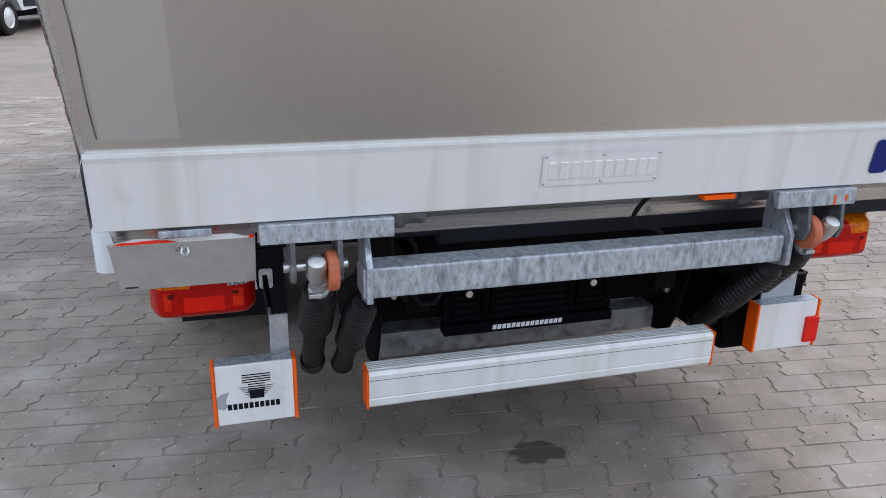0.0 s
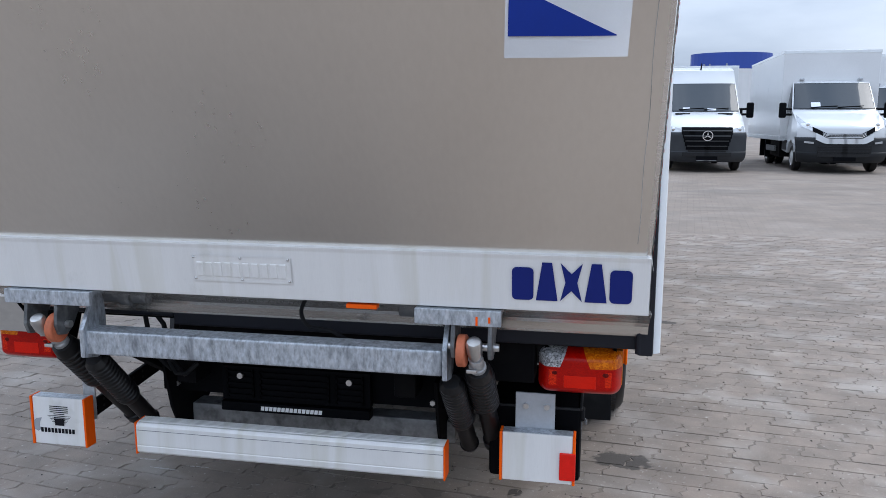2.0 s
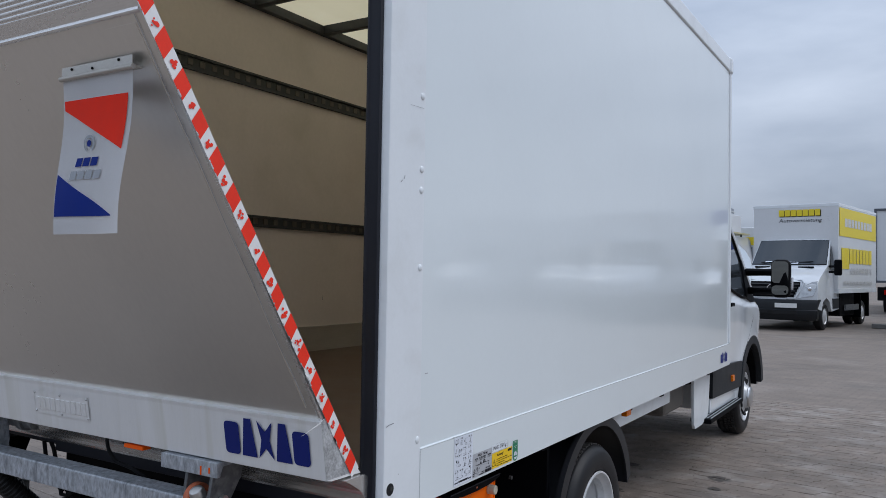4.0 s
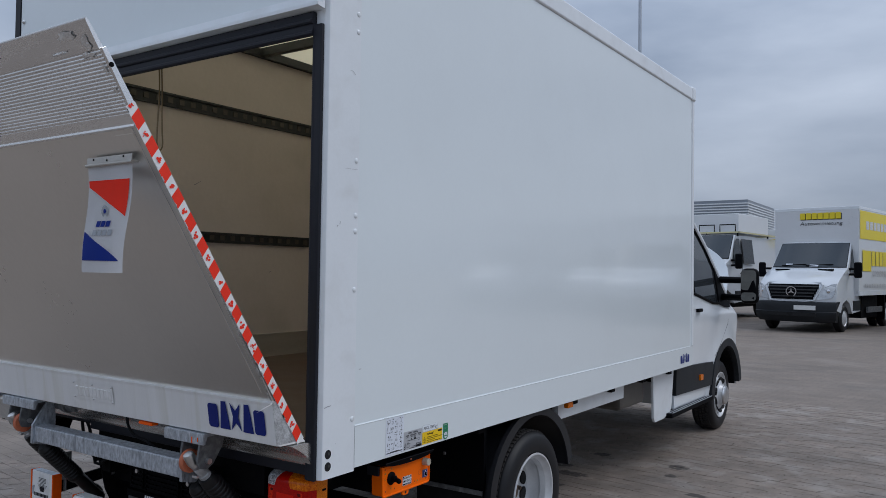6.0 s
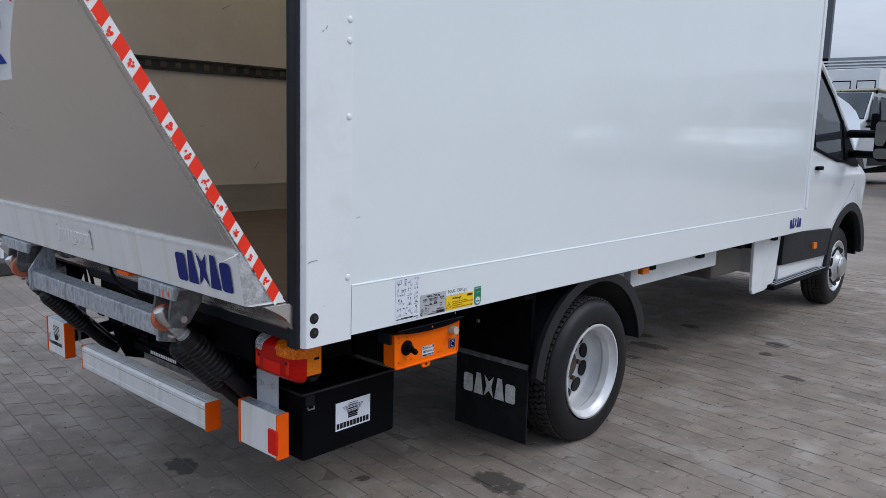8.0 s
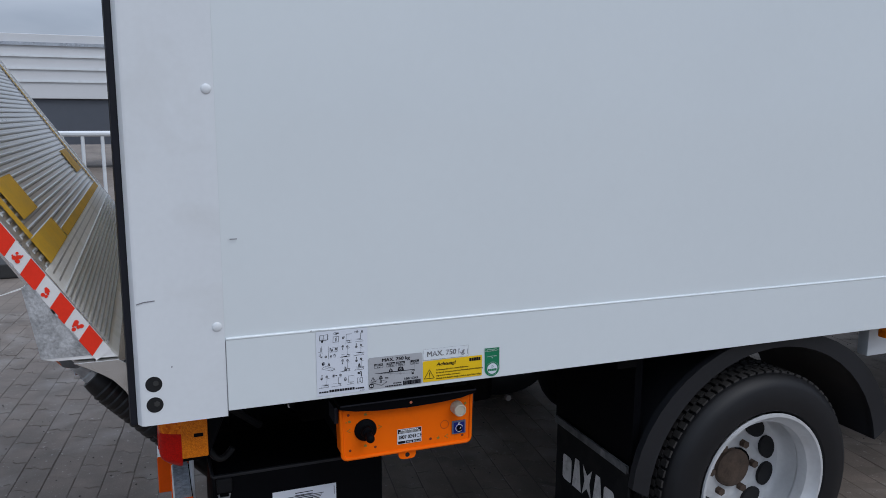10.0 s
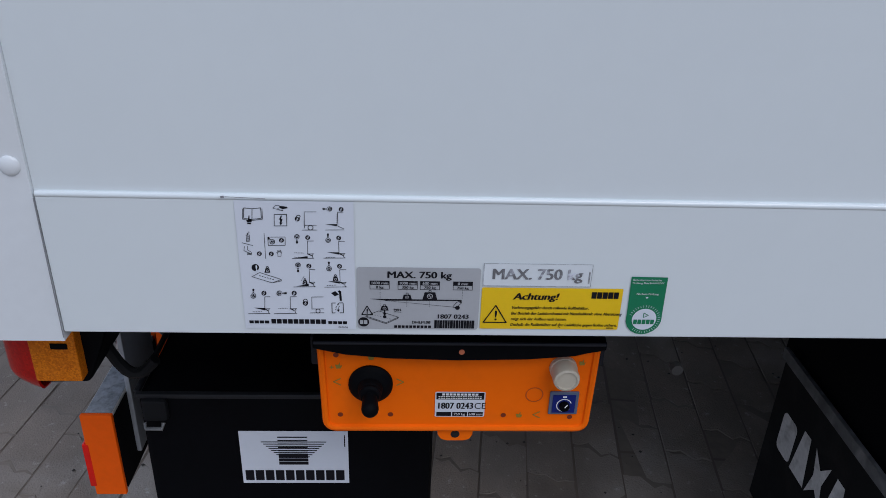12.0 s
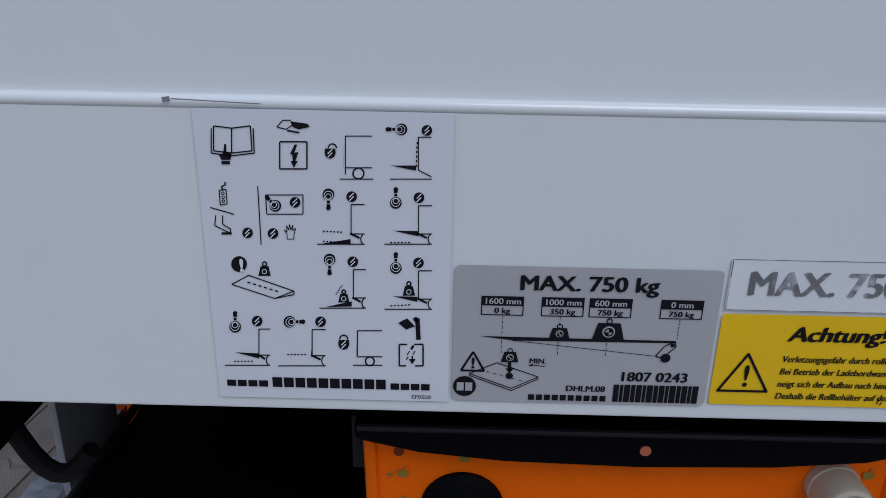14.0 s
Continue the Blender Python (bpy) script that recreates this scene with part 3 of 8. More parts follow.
def maker_mark(bm, u0, u1, v0, v1, m, lift=0.0):
    """Five plain solids in the place of a maker's mark: barrel, wedge, hourglass, wedge, barrel."""
    w = (u1 - u0) / 5
    h = v1 - v0
    for k, kind in enumerate("owxwo"):
        a, b, c = u0 + k * w + 0.05 * w, u0 + (k + 1) * w - 0.05 * w, u0 + (k + 0.5) * w
        if kind == "o":
            rect(bm, a, v0, b, v0 + 0.86 * h, m, lift, r=0.2 * w)
        elif kind == "w":
            shape(bm, [(a, v0), (b, v0), (c + 0.2 * w, v1), (c - 0.2 * w, v1)], m, lift)
        else:
            shape(bm, [(a, v0), (c, v0 + 0.28 * h), (b, v0), (c + 0.24 * w, v0 + h / 2), (b, v1), (c, v0 + 0.72 * h), (a, v1), (c - 0.24 * w, v0 + h / 2)], m, lift)


# ---- the lorry: box body ----
W, LEN, Z0, ZR, ZT = 1.105, 4.46, 0.765, 0.932, 3.055      # half width, length, lower edge, rail seam, top of the walls
IN, FLOOR, CEIL = 1.06, 0.91, 3.02
POST = 0.178                                               # depth of the rear corner posts

truck = thing("box_truck", "white box truck with its aluminium tail lift tilted half open", "truck")

for s, side in ((1, "right"), (-1, "left")):
    a, b = sorted((s * IN, s * W))
    wall = part("side_wall", boxes((a, b, POST, LEN - 0.03, ZR - 0.006, ZT), bevel=0.001), M_PAINT, truck, "glossy white side panel of the box")
    bm = bmesh.new()
    prism_x(bm, [(POST + 0.001, Z0 + 0.011), (LEN, Z0 + 0.011), (LEN, ZR), (POST + 0.001, ZR)], s * (IN + 0.004), s * (W + 0.004), bevel=0.002)
    part("lower_rail", bm, M_PAINT, wall)
    bm = bmesh.new()
    rod(bm, (s * (W + 0.0012), POST + 0.002, ZR + 0.001), (s * (W + 0.0012), LEN - 0.005, ZR + 0.001), 0.0036, seg=12)
    part("bead", bm, M_PAINT, wall)
    # corner post with a rounded rear edge
    bm = bmesh.new()
    sec = [(s * W - s * 0.004, POST), (s * (W + 0.004), POST), (s * (W + 0.004), 0.014), (s * (W + 0.001), 0.007), (s * 1.093, -0.001), (s * 1.082, -0.002)]
    sec += [(s * 1.045, -0.002), (s * 1.045, 0.05), (s * 1.075, POST)]
    lo = [bm.verts.new((x, y, Z0)) for x, y in sec]
    hi = [bm.verts.new((x, y, ZT)) for x, y in sec]
    bm.faces.new(lo), bm.faces.new(hi[::-1])
    for i in range(len(sec)):
        j = (i + 1) % len(sec)
        bm.faces.new((lo[i], lo[j], hi[j], hi[i]))
    post = part("corner_post", bm, M_POST, truck, "white rear corner post with rivets and scuffs")
    for z in (0.962, 1.447, 1.667, 1.727, 1.935, 2.427, 2.495, 2.561):
        bm = bmesh.new()
        bmesh.ops.create_uvsphere(bm, u_segments=14, v_segments=8, radius=0.0105, matrix=Matrix.Translation((s * (W + 0.0035), 0.163, z)) @ Matrix.Diagonal((0.45, 1, 1, 1)))
        part("rivet", bm, M_POST, post)
    for z in (0.853, 0.809) if s > 0 else ():
        bm = bmesh.new()
        rod(bm, (s * (W - 0.01), 0.034, z), (s * (W + 0.0046), 0.034, z), 0.0165, seg=20)
        hole = part("bolt_hole", bm, M_HOLE, post, "dark round hole with a bolt in it")
        part("bolt", rod(bmesh.new(), (s * (W + 0.0040), 0.038, z + 0.002), (s * (W + 0.0062), 0.038, z + 0.002), 0.0060, seg=6), M_FOOT, hole)
    bm = bmesh.new()
    box(bm, *sorted((s * 1.046, s * (1.088 if s > 0 else 1.060))), -0.016, 0.002, Z0 - 0.005, 2.42, bevel=0.006)
    rod(bm, (s * 1.05, -0.008, Z0), (s * 1.05, -0.008, 2.42), 0.010, seg=10)
    part("rubber_seal", bm, M_SEAL, truck, "black rubber door seal")
    # roof edge trim with a rounded top, and the front corner trim
    bm = bmesh.new()
    box(bm, *sorted((s * (IN - 0.01), s * (W + 0.012))), 0.0, LEN + 0.012, ZT - 0.075, ZT + 0.03, bevel=0.014, seg=3)
    part("roof_trim", bm, M_POST, truck)
    bm = bmesh.new()
    box(bm, *sorted((s * (W - 0.06), s * (W + 0.009))), LEN - 0.045, LEN + 0.012, ZR, ZT - 0.07, bevel=0.013, seg=3)
    part("front_corner_trim", bm, M_POST, truck)
    bm = bmesh.new()
    box(bm, *sorted((s * (W - 0.08), s * (W + 0.020))), LEN - 0.075, LEN + 0.022, ZT - 0.085, ZT + 0.04, bevel=0.022, seg=3)
    part("roof_corner_cap", bm, M_POST, truck, "white rounded corner cap")
    # lining, load rails and kick plate inside
    a, b = sorted((s * (IN - 0.012), s * (IN - 0.001)))
    lining = part("lining_board", boxes((a, b, 0.06, LEN - 0.10, FLOOR, CEIL - 0.01)), M_PLY, truck, "beige lined inner wall with scuffs")
    for z, hgt in ((2.552, 0.085), (1.722, 0.068)):
        bm = bmesh.new()
        x0 = s * (IN - 0.013)
        for zz in (z - hgt / 2, z + hgt / 2 - 0.014):
            box(bm, *sorted((x0, x0 - s * 0.016)), 0.07, LEN - 0.11, zz, zz + 0.014)
        box(bm, *sorted((x0, x0 - s * 0.004)), 0.07, LEN - 0.11, z - hgt / 2, z + hgt / 2)
        rail = part("load_rail", bm, M_TRACK, lining, "dark perforated lashing rail")
        bm = bmesh.new()
        y = 0.12
        while y < LEN - 0.2:
            box(bm, *sorted((x0 - s * 0.004, x0 - s * 0.0075)), y, y + 0.035, z - 0.016, z + 0.016)
            y += 0.085
        tagged(part("slot_strip", bm, M_SLOT, lining), kind="stuff")
    bm = bmesh.new()
    box(bm, *sorted((s * (IN - 0.013), s * (IN - 0.02))), 0.06, LEN - 0.10, FLOOR, FLOOR + 0.15)
    box(bm, *sorted((s * (IN - 0.013), s * (IN - 0.026))), 0.06, LEN - 0.10, FLOOR + 0.15, FLOOR + 0.162)
    part("kick_plate", bm, M_KICK, lining, "scuffed aluminium kick plate")

rng = random.Random(8)
for y, z, turn_ in ((0.55, 1.42, 0.2), (0.72, 1.33, 1.2), (0.95, 1.40, 0.1), (1.30, 1.16, 0.9), (1.75, 1.50, 0.3), (2.30, 1.24, 1.4), (1.10, 2.05, 0.5)):
    l_ = rng.uniform(0.02, 0.06)
    dy, dz = l_ * math.cos(turn_), l_ * math.sin(turn_)
    part("scuff", rod(bmesh.new(), (-(IN - 0.0120), y, z), (-(IN - 0.0120), y + dy, z + dz), 0.0022, 0.0010, seg=6), M_SCRATCH, truck, "dark scuff on the lining")
part("front_wall", boxes((-W + 0.06, W - 0.06, LEN - 0.09, LEN, Z0 + 0.12, ZT), bevel=0.004), M_PAINT, truck)
part("front_lining", boxes((-IN + 0.014, IN - 0.014, LEN - 0.105, LEN - 0.092, FLOOR, CEIL)), M_PLY, truck, "beige lining of the bulkhead")
part("box_floor", boxes((-IN + 0.002, IN - 0.002, 0.004, LEN - 0.092, FLOOR - 0.03, FLOOR)), M_DECK, truck, "brown coated plywood floor")
part("floor_frame", boxes((-IN + 0.02, IN - 0.02, 0.03, LEN - 0.02, Z0 + 0.02, FLOOR - 0.033)), M_CHASSIS, truck)
part("roof_sheet", boxes((-IN + 0.012, IN - 0.012, 0.005, LEN - 0.05, CEIL + 0.022, CEIL + 0.026)), M_GRP, truck, "translucent yellowish roof sheet")
for k in range(7):
    y = 0.35 + k * 0.62
    part("roof_bow", boxes((-IN + 0.012, IN - 0.012, y, y + 0.05, CEIL - 0.035, CEIL + 0.020)), M_TRACK, truck)
for s in (1, -1):
    part("roof_side_rail", boxes((*sorted((s * (IN - 0.013), s * (IN - 0.055))), 0.03, LEN - 0.10, CEIL - 0.035, CEIL + 0.018)), M_TRACK, truck)

# rear flap over the opening, with its channel and seal
flap = part("rear_flap", boxes((-1.044, 1.044, -0.012, 0.03, 2.47, ZT + 0.02), bevel=0.004), M_PAINT, truck, "white upper rear flap, shut")
part("flap_channel", prism_x(bmesh.new(), [(-0.05, 2.475), (-0.012, 2.47), (-0.012, 2.53), (-0.018, 2.53), (-0.022, 2.492), (-0.05, 2.488)], -1.098, 1.098), M_POST, flap)
bm = boxes((-1.05, 1.05, -0.022, 0.012, 2.385, 2.468), bevel=0.006)
rod(bm, (-1.05, -0.018, 2.388), (1.05, -0.018, 2.388), 0.012, seg=10)
rod(bm, (-1.05, -0.022, 2.43), (1.05, -0.022, 2.43), 0.010, seg=10)
part("flap_seal", bm, M_SEAL, flap, "black rubber seal")
for s in (1, -1):
    part("flap_edge_seal", boxes((*sorted((s * 1.046, s * 1.094)), -0.016, 0.004, 2.535, ZT + 0.01)), M_SEAL, flap)
for z in (2.62, 2.78):
    for x in (-1.01, 1.01):
        part("flap_rivet", ball(x, -0.013, z, 0.011), M_STEEL, flap)
part("hinge_post_strip", boxes((1.030, 1.046, 0.005, 0.02, 2.05, 2.36)), M_BLACK, truck)

# marks on the corner post and the panel
for pts, wide_ in ((((0.010, 1.022), (0.024, 1.026), (0.045, 1.0275)), 0.0022), (((0.196, 1.145), (0.211, 1.145)), 0.0022), (((0.06, 1.68), (0.066, 1.686)), 0.0022), (((0.075, 1.69), (0.078, 1.70)), 0.0022),
                   (((0.07, 0.885), (0.071, 0.888)), 0.0022), (((0.178, 0.77), (0.179, 0.93)), 0.0012), (((0.12, 2.27), (0.135, 2.272), (0.15, 2.26)), 0.0012), (((0.10, 1.9), (0.17, 1.902)), 0.0008)):
    bm = bmesh.new()
    path2(bm, pts, wide_, SIDE, W + 0.0052)
    part("scratch", bm, M_SCRATCH, truck, "thin dark scuff mark", smooth=False)
for pts, wide_ in ((((0.357, ZR + 0.0025), (0.3605, ZR + 0.003)), 0.0022), (((0.361, ZR + 0.003), (0.40, ZR + 0.0015)), 0.0005)):
    bm = bmesh.new()
    path2(bm, pts, wide_, SIDE, W + 0.0062)
    part("paint_chip", bm, M_SCRATCH, truck, "chipped spot on the rail bead", smooth=False)

# ---- tail lift platform ----
PY, PZ, DY, DZ = -0.045, 0.92, -0.550, 0.835               # foot of the load face and its slope


def plat(s, w):
    """(y, z) at s metres up the load face and w metres behind it."""
    return (PY + s * DY - w * DZ, PZ + s * DZ + w * DY)


HALF, HALF_L = 1.048, 1.066
platform = part("lift_platform", prism_x(bmesh.new(), [plat(0.10, 0.002), plat(1.22, 0.002), plat(1.22, 0.020), plat(0.172 + 0.06, 0.038), plat(0.10, 0.038)], -HALF_L, HALF), M_ALU, truck,
                "dull grey aluminium lift platform tilted outwards")
A, B = (-0.196, 1.061), (-0.172, 0.912)
strip = part("lower_profile", prism_x(bmesh.new(), [(PY, PZ), plat(0.2, 0.0), plat(0.2, 0.044), (A[0] + 0.012, A[1] + 0.004), (A[0], A[1]), (A[0] + 0.004, A[1] - 0.012), B, (B[0] + 0.02, B[1] - 0.004), (-0.03, 0.904)], -HALF_L - 0.008, HALF + 0.012, bevel=0.002), M_ALU_W, platform,
             "pale aluminium bottom profile with dirt streaks")
# tip section with fine ribs
tip = [plat(1.222, 0.001), plat(1.46, 0.001), plat(1.530, 0.004), plat(1.538, 0.008), plat(1.530, 0.0125), plat(1.470, 0.0150)]
for k in range(19):
    s0, h = 1.450 - k * 0.0103, 0.0152 + 0.00024 * k
    tip += [plat(s0, h), plat(s0 - 0.0020, h - 0.0018), plat(s0 - 0.0050, h - 0.0018), plat(s0 - 0.0075, h)]
tip += [plat(1.222, 0.0215)]
part("tip_profile", prism_x(bmesh.new(), tip, -HALF_L, HALF), M_TIP, platform, "scraped ribbed tip of the platform")
bm = bmesh.new()
rod(bm, (-HALF_L, *plat(1.222, 0.022)), (HALF, *plat(1.222, 0.022)), 0.006, seg=10)
part("weld_bead", bm, M_TIP, platform)
# torn and dented metal at the end of the tip
rng = random.Random(21)
for x, sv, ln_, hgt in ((0.93, 1.505, 0.10, 0.030), (1.005, 1.475, 0.045, 0.050), (0.99, 1.440, 0.07, 0.020), (1.03, 1.395, 0.02, 0.030), (0.86, 1.462, 0.10, 0.012), (1.03, 1.33, 0.016, 0.024)):
    bm = bmesh.new()
    top = []
    for k in range(11):
        a = 2 * math.pi * k / 11
        q = rng.uniform(0.55, 1.1)
        y_, z_ = plat(sv + hgt / 2 * q * math.sin(a), 0.0165 + rng.uniform(0.0, 0.0022))
        top.append(bm.verts.new((x + ln_ / 2 * q * math.cos(a), y_, z_)))
    y_, z_ = plat(sv, 0.0190)
    mid = bm.verts.new((x, y_, z_))
    for k in range(11):
        bm.faces.new((top[k], top[(k + 1) % 11], mid))
    part("torn_patch", bm, M_SCRAPE, platform, "torn bright metal", smooth=False)
for s in (1, -1):
    # side cheek with warning tape, scuffed foil at the foot, folded sheet seam on the outer face
    hw = HALF if s > 0 else HALF_L
    a, b = sorted((s * hw, s * (hw + 0.010)))
    cheek = part("side_cheek", prism_x(bmesh.new(), [plat(0.02, -0.003), plat(1.45, -0.003), plat(1.45, 0.014), plat(1.22, 0.0215), plat(0.24, 0.0395), plat(0.12, 0.045)], a, b, bevel=0.002), M_TIP, platform)
    mt = Matrix.Translation((s * (hw + 0.0152), PY, PZ)) @ Matrix(((0, 0, s, 0), (DY, -DZ, 0, 0), (DZ, DY, 0, 0), (0, 0, 0, 1)))
    bm = bmesh.new()
    rect(bm, 0.0, -0.002, 1.285, 0.033, mt, -0.001)
    tape = part("warning_tape", bm, M_TAPE_WHITE, platform, "red and white warning tape, frayed", smooth=False)
    rng = random.Random(4 + s)
    bm2 = bmesh.new()
    for k in range(15):
        u = 0.012 + k * 0.0855
        bm = bmesh.new()
        shape(bm, [(u + 0.014, -0.002), (u + 0.056, -0.002), (u + 0.042, 0.033), (u, 0.033)], mt, 0.0)
        part("red_stripe", bm, M_TAPE_RED, tape, smooth=False)
        for q in range(9):
            cu, cv = u + 0.068 + rng.gauss(0, 0.0045), 0.016 + rng.gauss(0, 0.0045)
            disc(bm2, cu, cv, rng.uniform(0.0018, 0.0052), mt, 0.0003 + 0.00004 * q, seg=7)
    tagged(part("rubbed_print", bm2, M_TAPE_RED, tape, smooth=False), kind="stuff")
    bm = bmesh.new()
    for k in range(46):
        u = rng.uniform(0.05, 1.3)
        rect(bm, u, 0.0325 + rng.uniform(-0.002, 0.001), u + rng.uniform(0.004, 0.02), 0.0345, mt, 0.0006)
    tagged(part("frayed_edge", bm, M_TAPE_SCUFF, tape, smooth=False), kind="stuff")
    bm = bmesh.new()
    pts = [(-0.070, 0.914), (B[0] - 0.001, B[1] + 0.002), (A[0] - 0.001, A[1]), plat(0.20, 0.028), plat(0.20, 0.004), plat(0.004, 0.004)]
    shape(bm, [(y, z) for y, z in pts], Matrix.Translation((s * (hw + 0.0132), 0, 0)) @ SIDE)
    part("foil_patch", bm, M_TAPE_SCUFF, platform, "crumpled foil tape patch", smooth=False)
    bm = seam = bmesh.new()
    prev = None
    for k in range(31):
        q = plat(0.24 + k * 0.0325, 0.0388 - 0.0180 * (k * 0.0325) / 0.985)
        p = Vector((s * (hw - 0.024 + 0.0015 * math.sin(k * 0.7)), q[0] - 0.0006, q[1] - 0.0004))
        if prev:
            rod(bm, prev, p, 0.0013 if s < 0 else 0.0008, seg=5)
        prev = p
    # slightly proud band up each edge, the left one in a paler tone
    bm = bmesh.new()
    prism_x(bm, [plat(0.235, 0.0375), plat(0.235, 0.0394), plat(1.20, 0.0219), plat(1.20, 0.0200)], *sorted((s * (hw - (0.125 if s > 0 else 0.166)), s * (hw - 0.030))))
    part("edge_band", bm, M_ALU_EDGE if s < 0 else M_ALU, platform, "thin band along the platform edge", smooth=False)
    bm = seam
    part("sheet_seam", bm, M_GALV_D if s < 0 else M_GALV_L, platform)
    part("top_bolt", rod(bmesh.new(), (s * (hw + 0.008), *plat(1.40, 0.010)), (s * (hw + 0.013), *plat(1.40, 0.010)), 0.007, seg=12), M_BLACK, platform)

# load face: ribbed deck, yellow outline, bright foot ribs
for k in range(56):
    u = 0.16 + k * 0.0188
    part("deck_rib", prism_x(bmesh.new(), [plat(u, 0.002), plat(u + 0.003, -0.0002), plat(u + 0.007, -0.0002), plat(u + 0.010, 0.002)], -HALF + 0.02, HALF - 0.06), M_ALU_IN, platform)
for k in range(11):
    u = 0.010 + k * 0.013
    part("foot_rib", prism_x(bmesh.new(), [plat(u, 0.002), plat(u + 0.001, -0.0045), plat(u + 0.005, -0.0045), plat(u + 0.006, 0.002)], -HALF + 0.01, HALF - 0.01), M_ALU_IN, platform)
mdeck = Matrix.Translation((0, PY, PZ)) @ Matrix(((1, 0, 0, 0), (0, DY, DZ, 0), (0, DZ, -DY, 0), (0, 0, 0, 1)))
for u0, v0, u1, v1 in ((-0.95, 0.20, 0.55, 0.225), (0.90, 0.264, 0.95, 1.1), (-0.95, 0.227, -0.90, 1.1), (0.62, 0.30, 0.86, 0.40), (-0.86, 0.30, -0.62, 0.40), (0.56, 0.20, 0.95, 0.262)):
    bm = bmesh.new()
    rect(bm, u0, v0, u1, v1, mdeck, 0.0022)
    part("yellow_marking", bm, M_YELLOW, platform, "worn yellow deck marking", smooth=False)

# sill profile under the platform
sill = [(-0.115, 0.902), (-0.03, 0.902), (0.020, 0.870), (0.026, 0.830), (0.018, 0.815), (0.004, 0.810), (-0.008, 0.813), (-0.016, 0.822), (-0.022, 0.834), (-0.031, 0.847), (-0.044, 0.860), (-0.062, 0.873), (-0.085, 0.887)]
part("sill_profile", prism_x(bmesh.new(), sill, -1.062, 1.072, bevel=0.0012, seg=2), M_SILL, platform, "aluminium sill profile with a rolled lip")
part("rear_bumper_rubber", boxes((-0.34, 1.07, 0.0, 0.06, 0.772, 0.815), (-1.07, -0.34, 0.0, 0.06, 0.797, 0.815), bevel=0.006), M_SEAL, truck)

# badge plate riveted to the bottom profile, embossed with plain blocks
lean = math.atan2(B[0] - A[0], A[1] - B[1])
mstrip = Matrix.Translation((0, B[0], B[1])) @ Matrix.Rotation(lean, 4, "X") @ REAR
bm = bmesh.new()
rect(bm, -0.164, 0.045, 0.124, 0.121, mstrip, 0.0015)
for q in ((-0.164, 0.045, 0.124, 0.0475), (-0.164, 0.1185, 0.124, 0.121), (-0.164, 0.048, -0.161, 0.118), (0.121, 0.048, 0.124, 0.118)):
    rect(bm, *q, mstrip, 0.0028)
badge = part("badge_plate", bm, M_ALU_W, platform, "small embossed aluminium badge plate")
for k in range(10):
    u = -0.150 + k * 0.0268
    bm = bmesh.new()
    r = bmesh.ops.create_cube(bm, size=1, matrix=mstrip @ Matrix.Translation((u + 0.010, 0.080, 0.0016)) @ Matrix.Diagonal((0.019, 0.040, 0.006, 1)))
    bmesh.ops.bevel(bm, geom=bm.edges[:], offset=0.0012, segments=1, affect="EDGES")
    part("embossed_block", bm, M_ALU_W, badge)
for u in (-0.157, -0.02, 0.117):
    for v in (0.052, 0.114):
        p = mstrip @ Vector((u, v, 0.002))
        part("badge_rivet", ball(p.x, p.y, p.z, 0.004), M_STEEL, badge)
bm = bmesh.new()
maker_mark(bm, 0.715, 1.020, 0.030, 0.133, mstrip, 0.0022)
part("maker_mark", bm, M_BLUE, platform, "dark blue maker's mark in plain blocks", smooth=False)

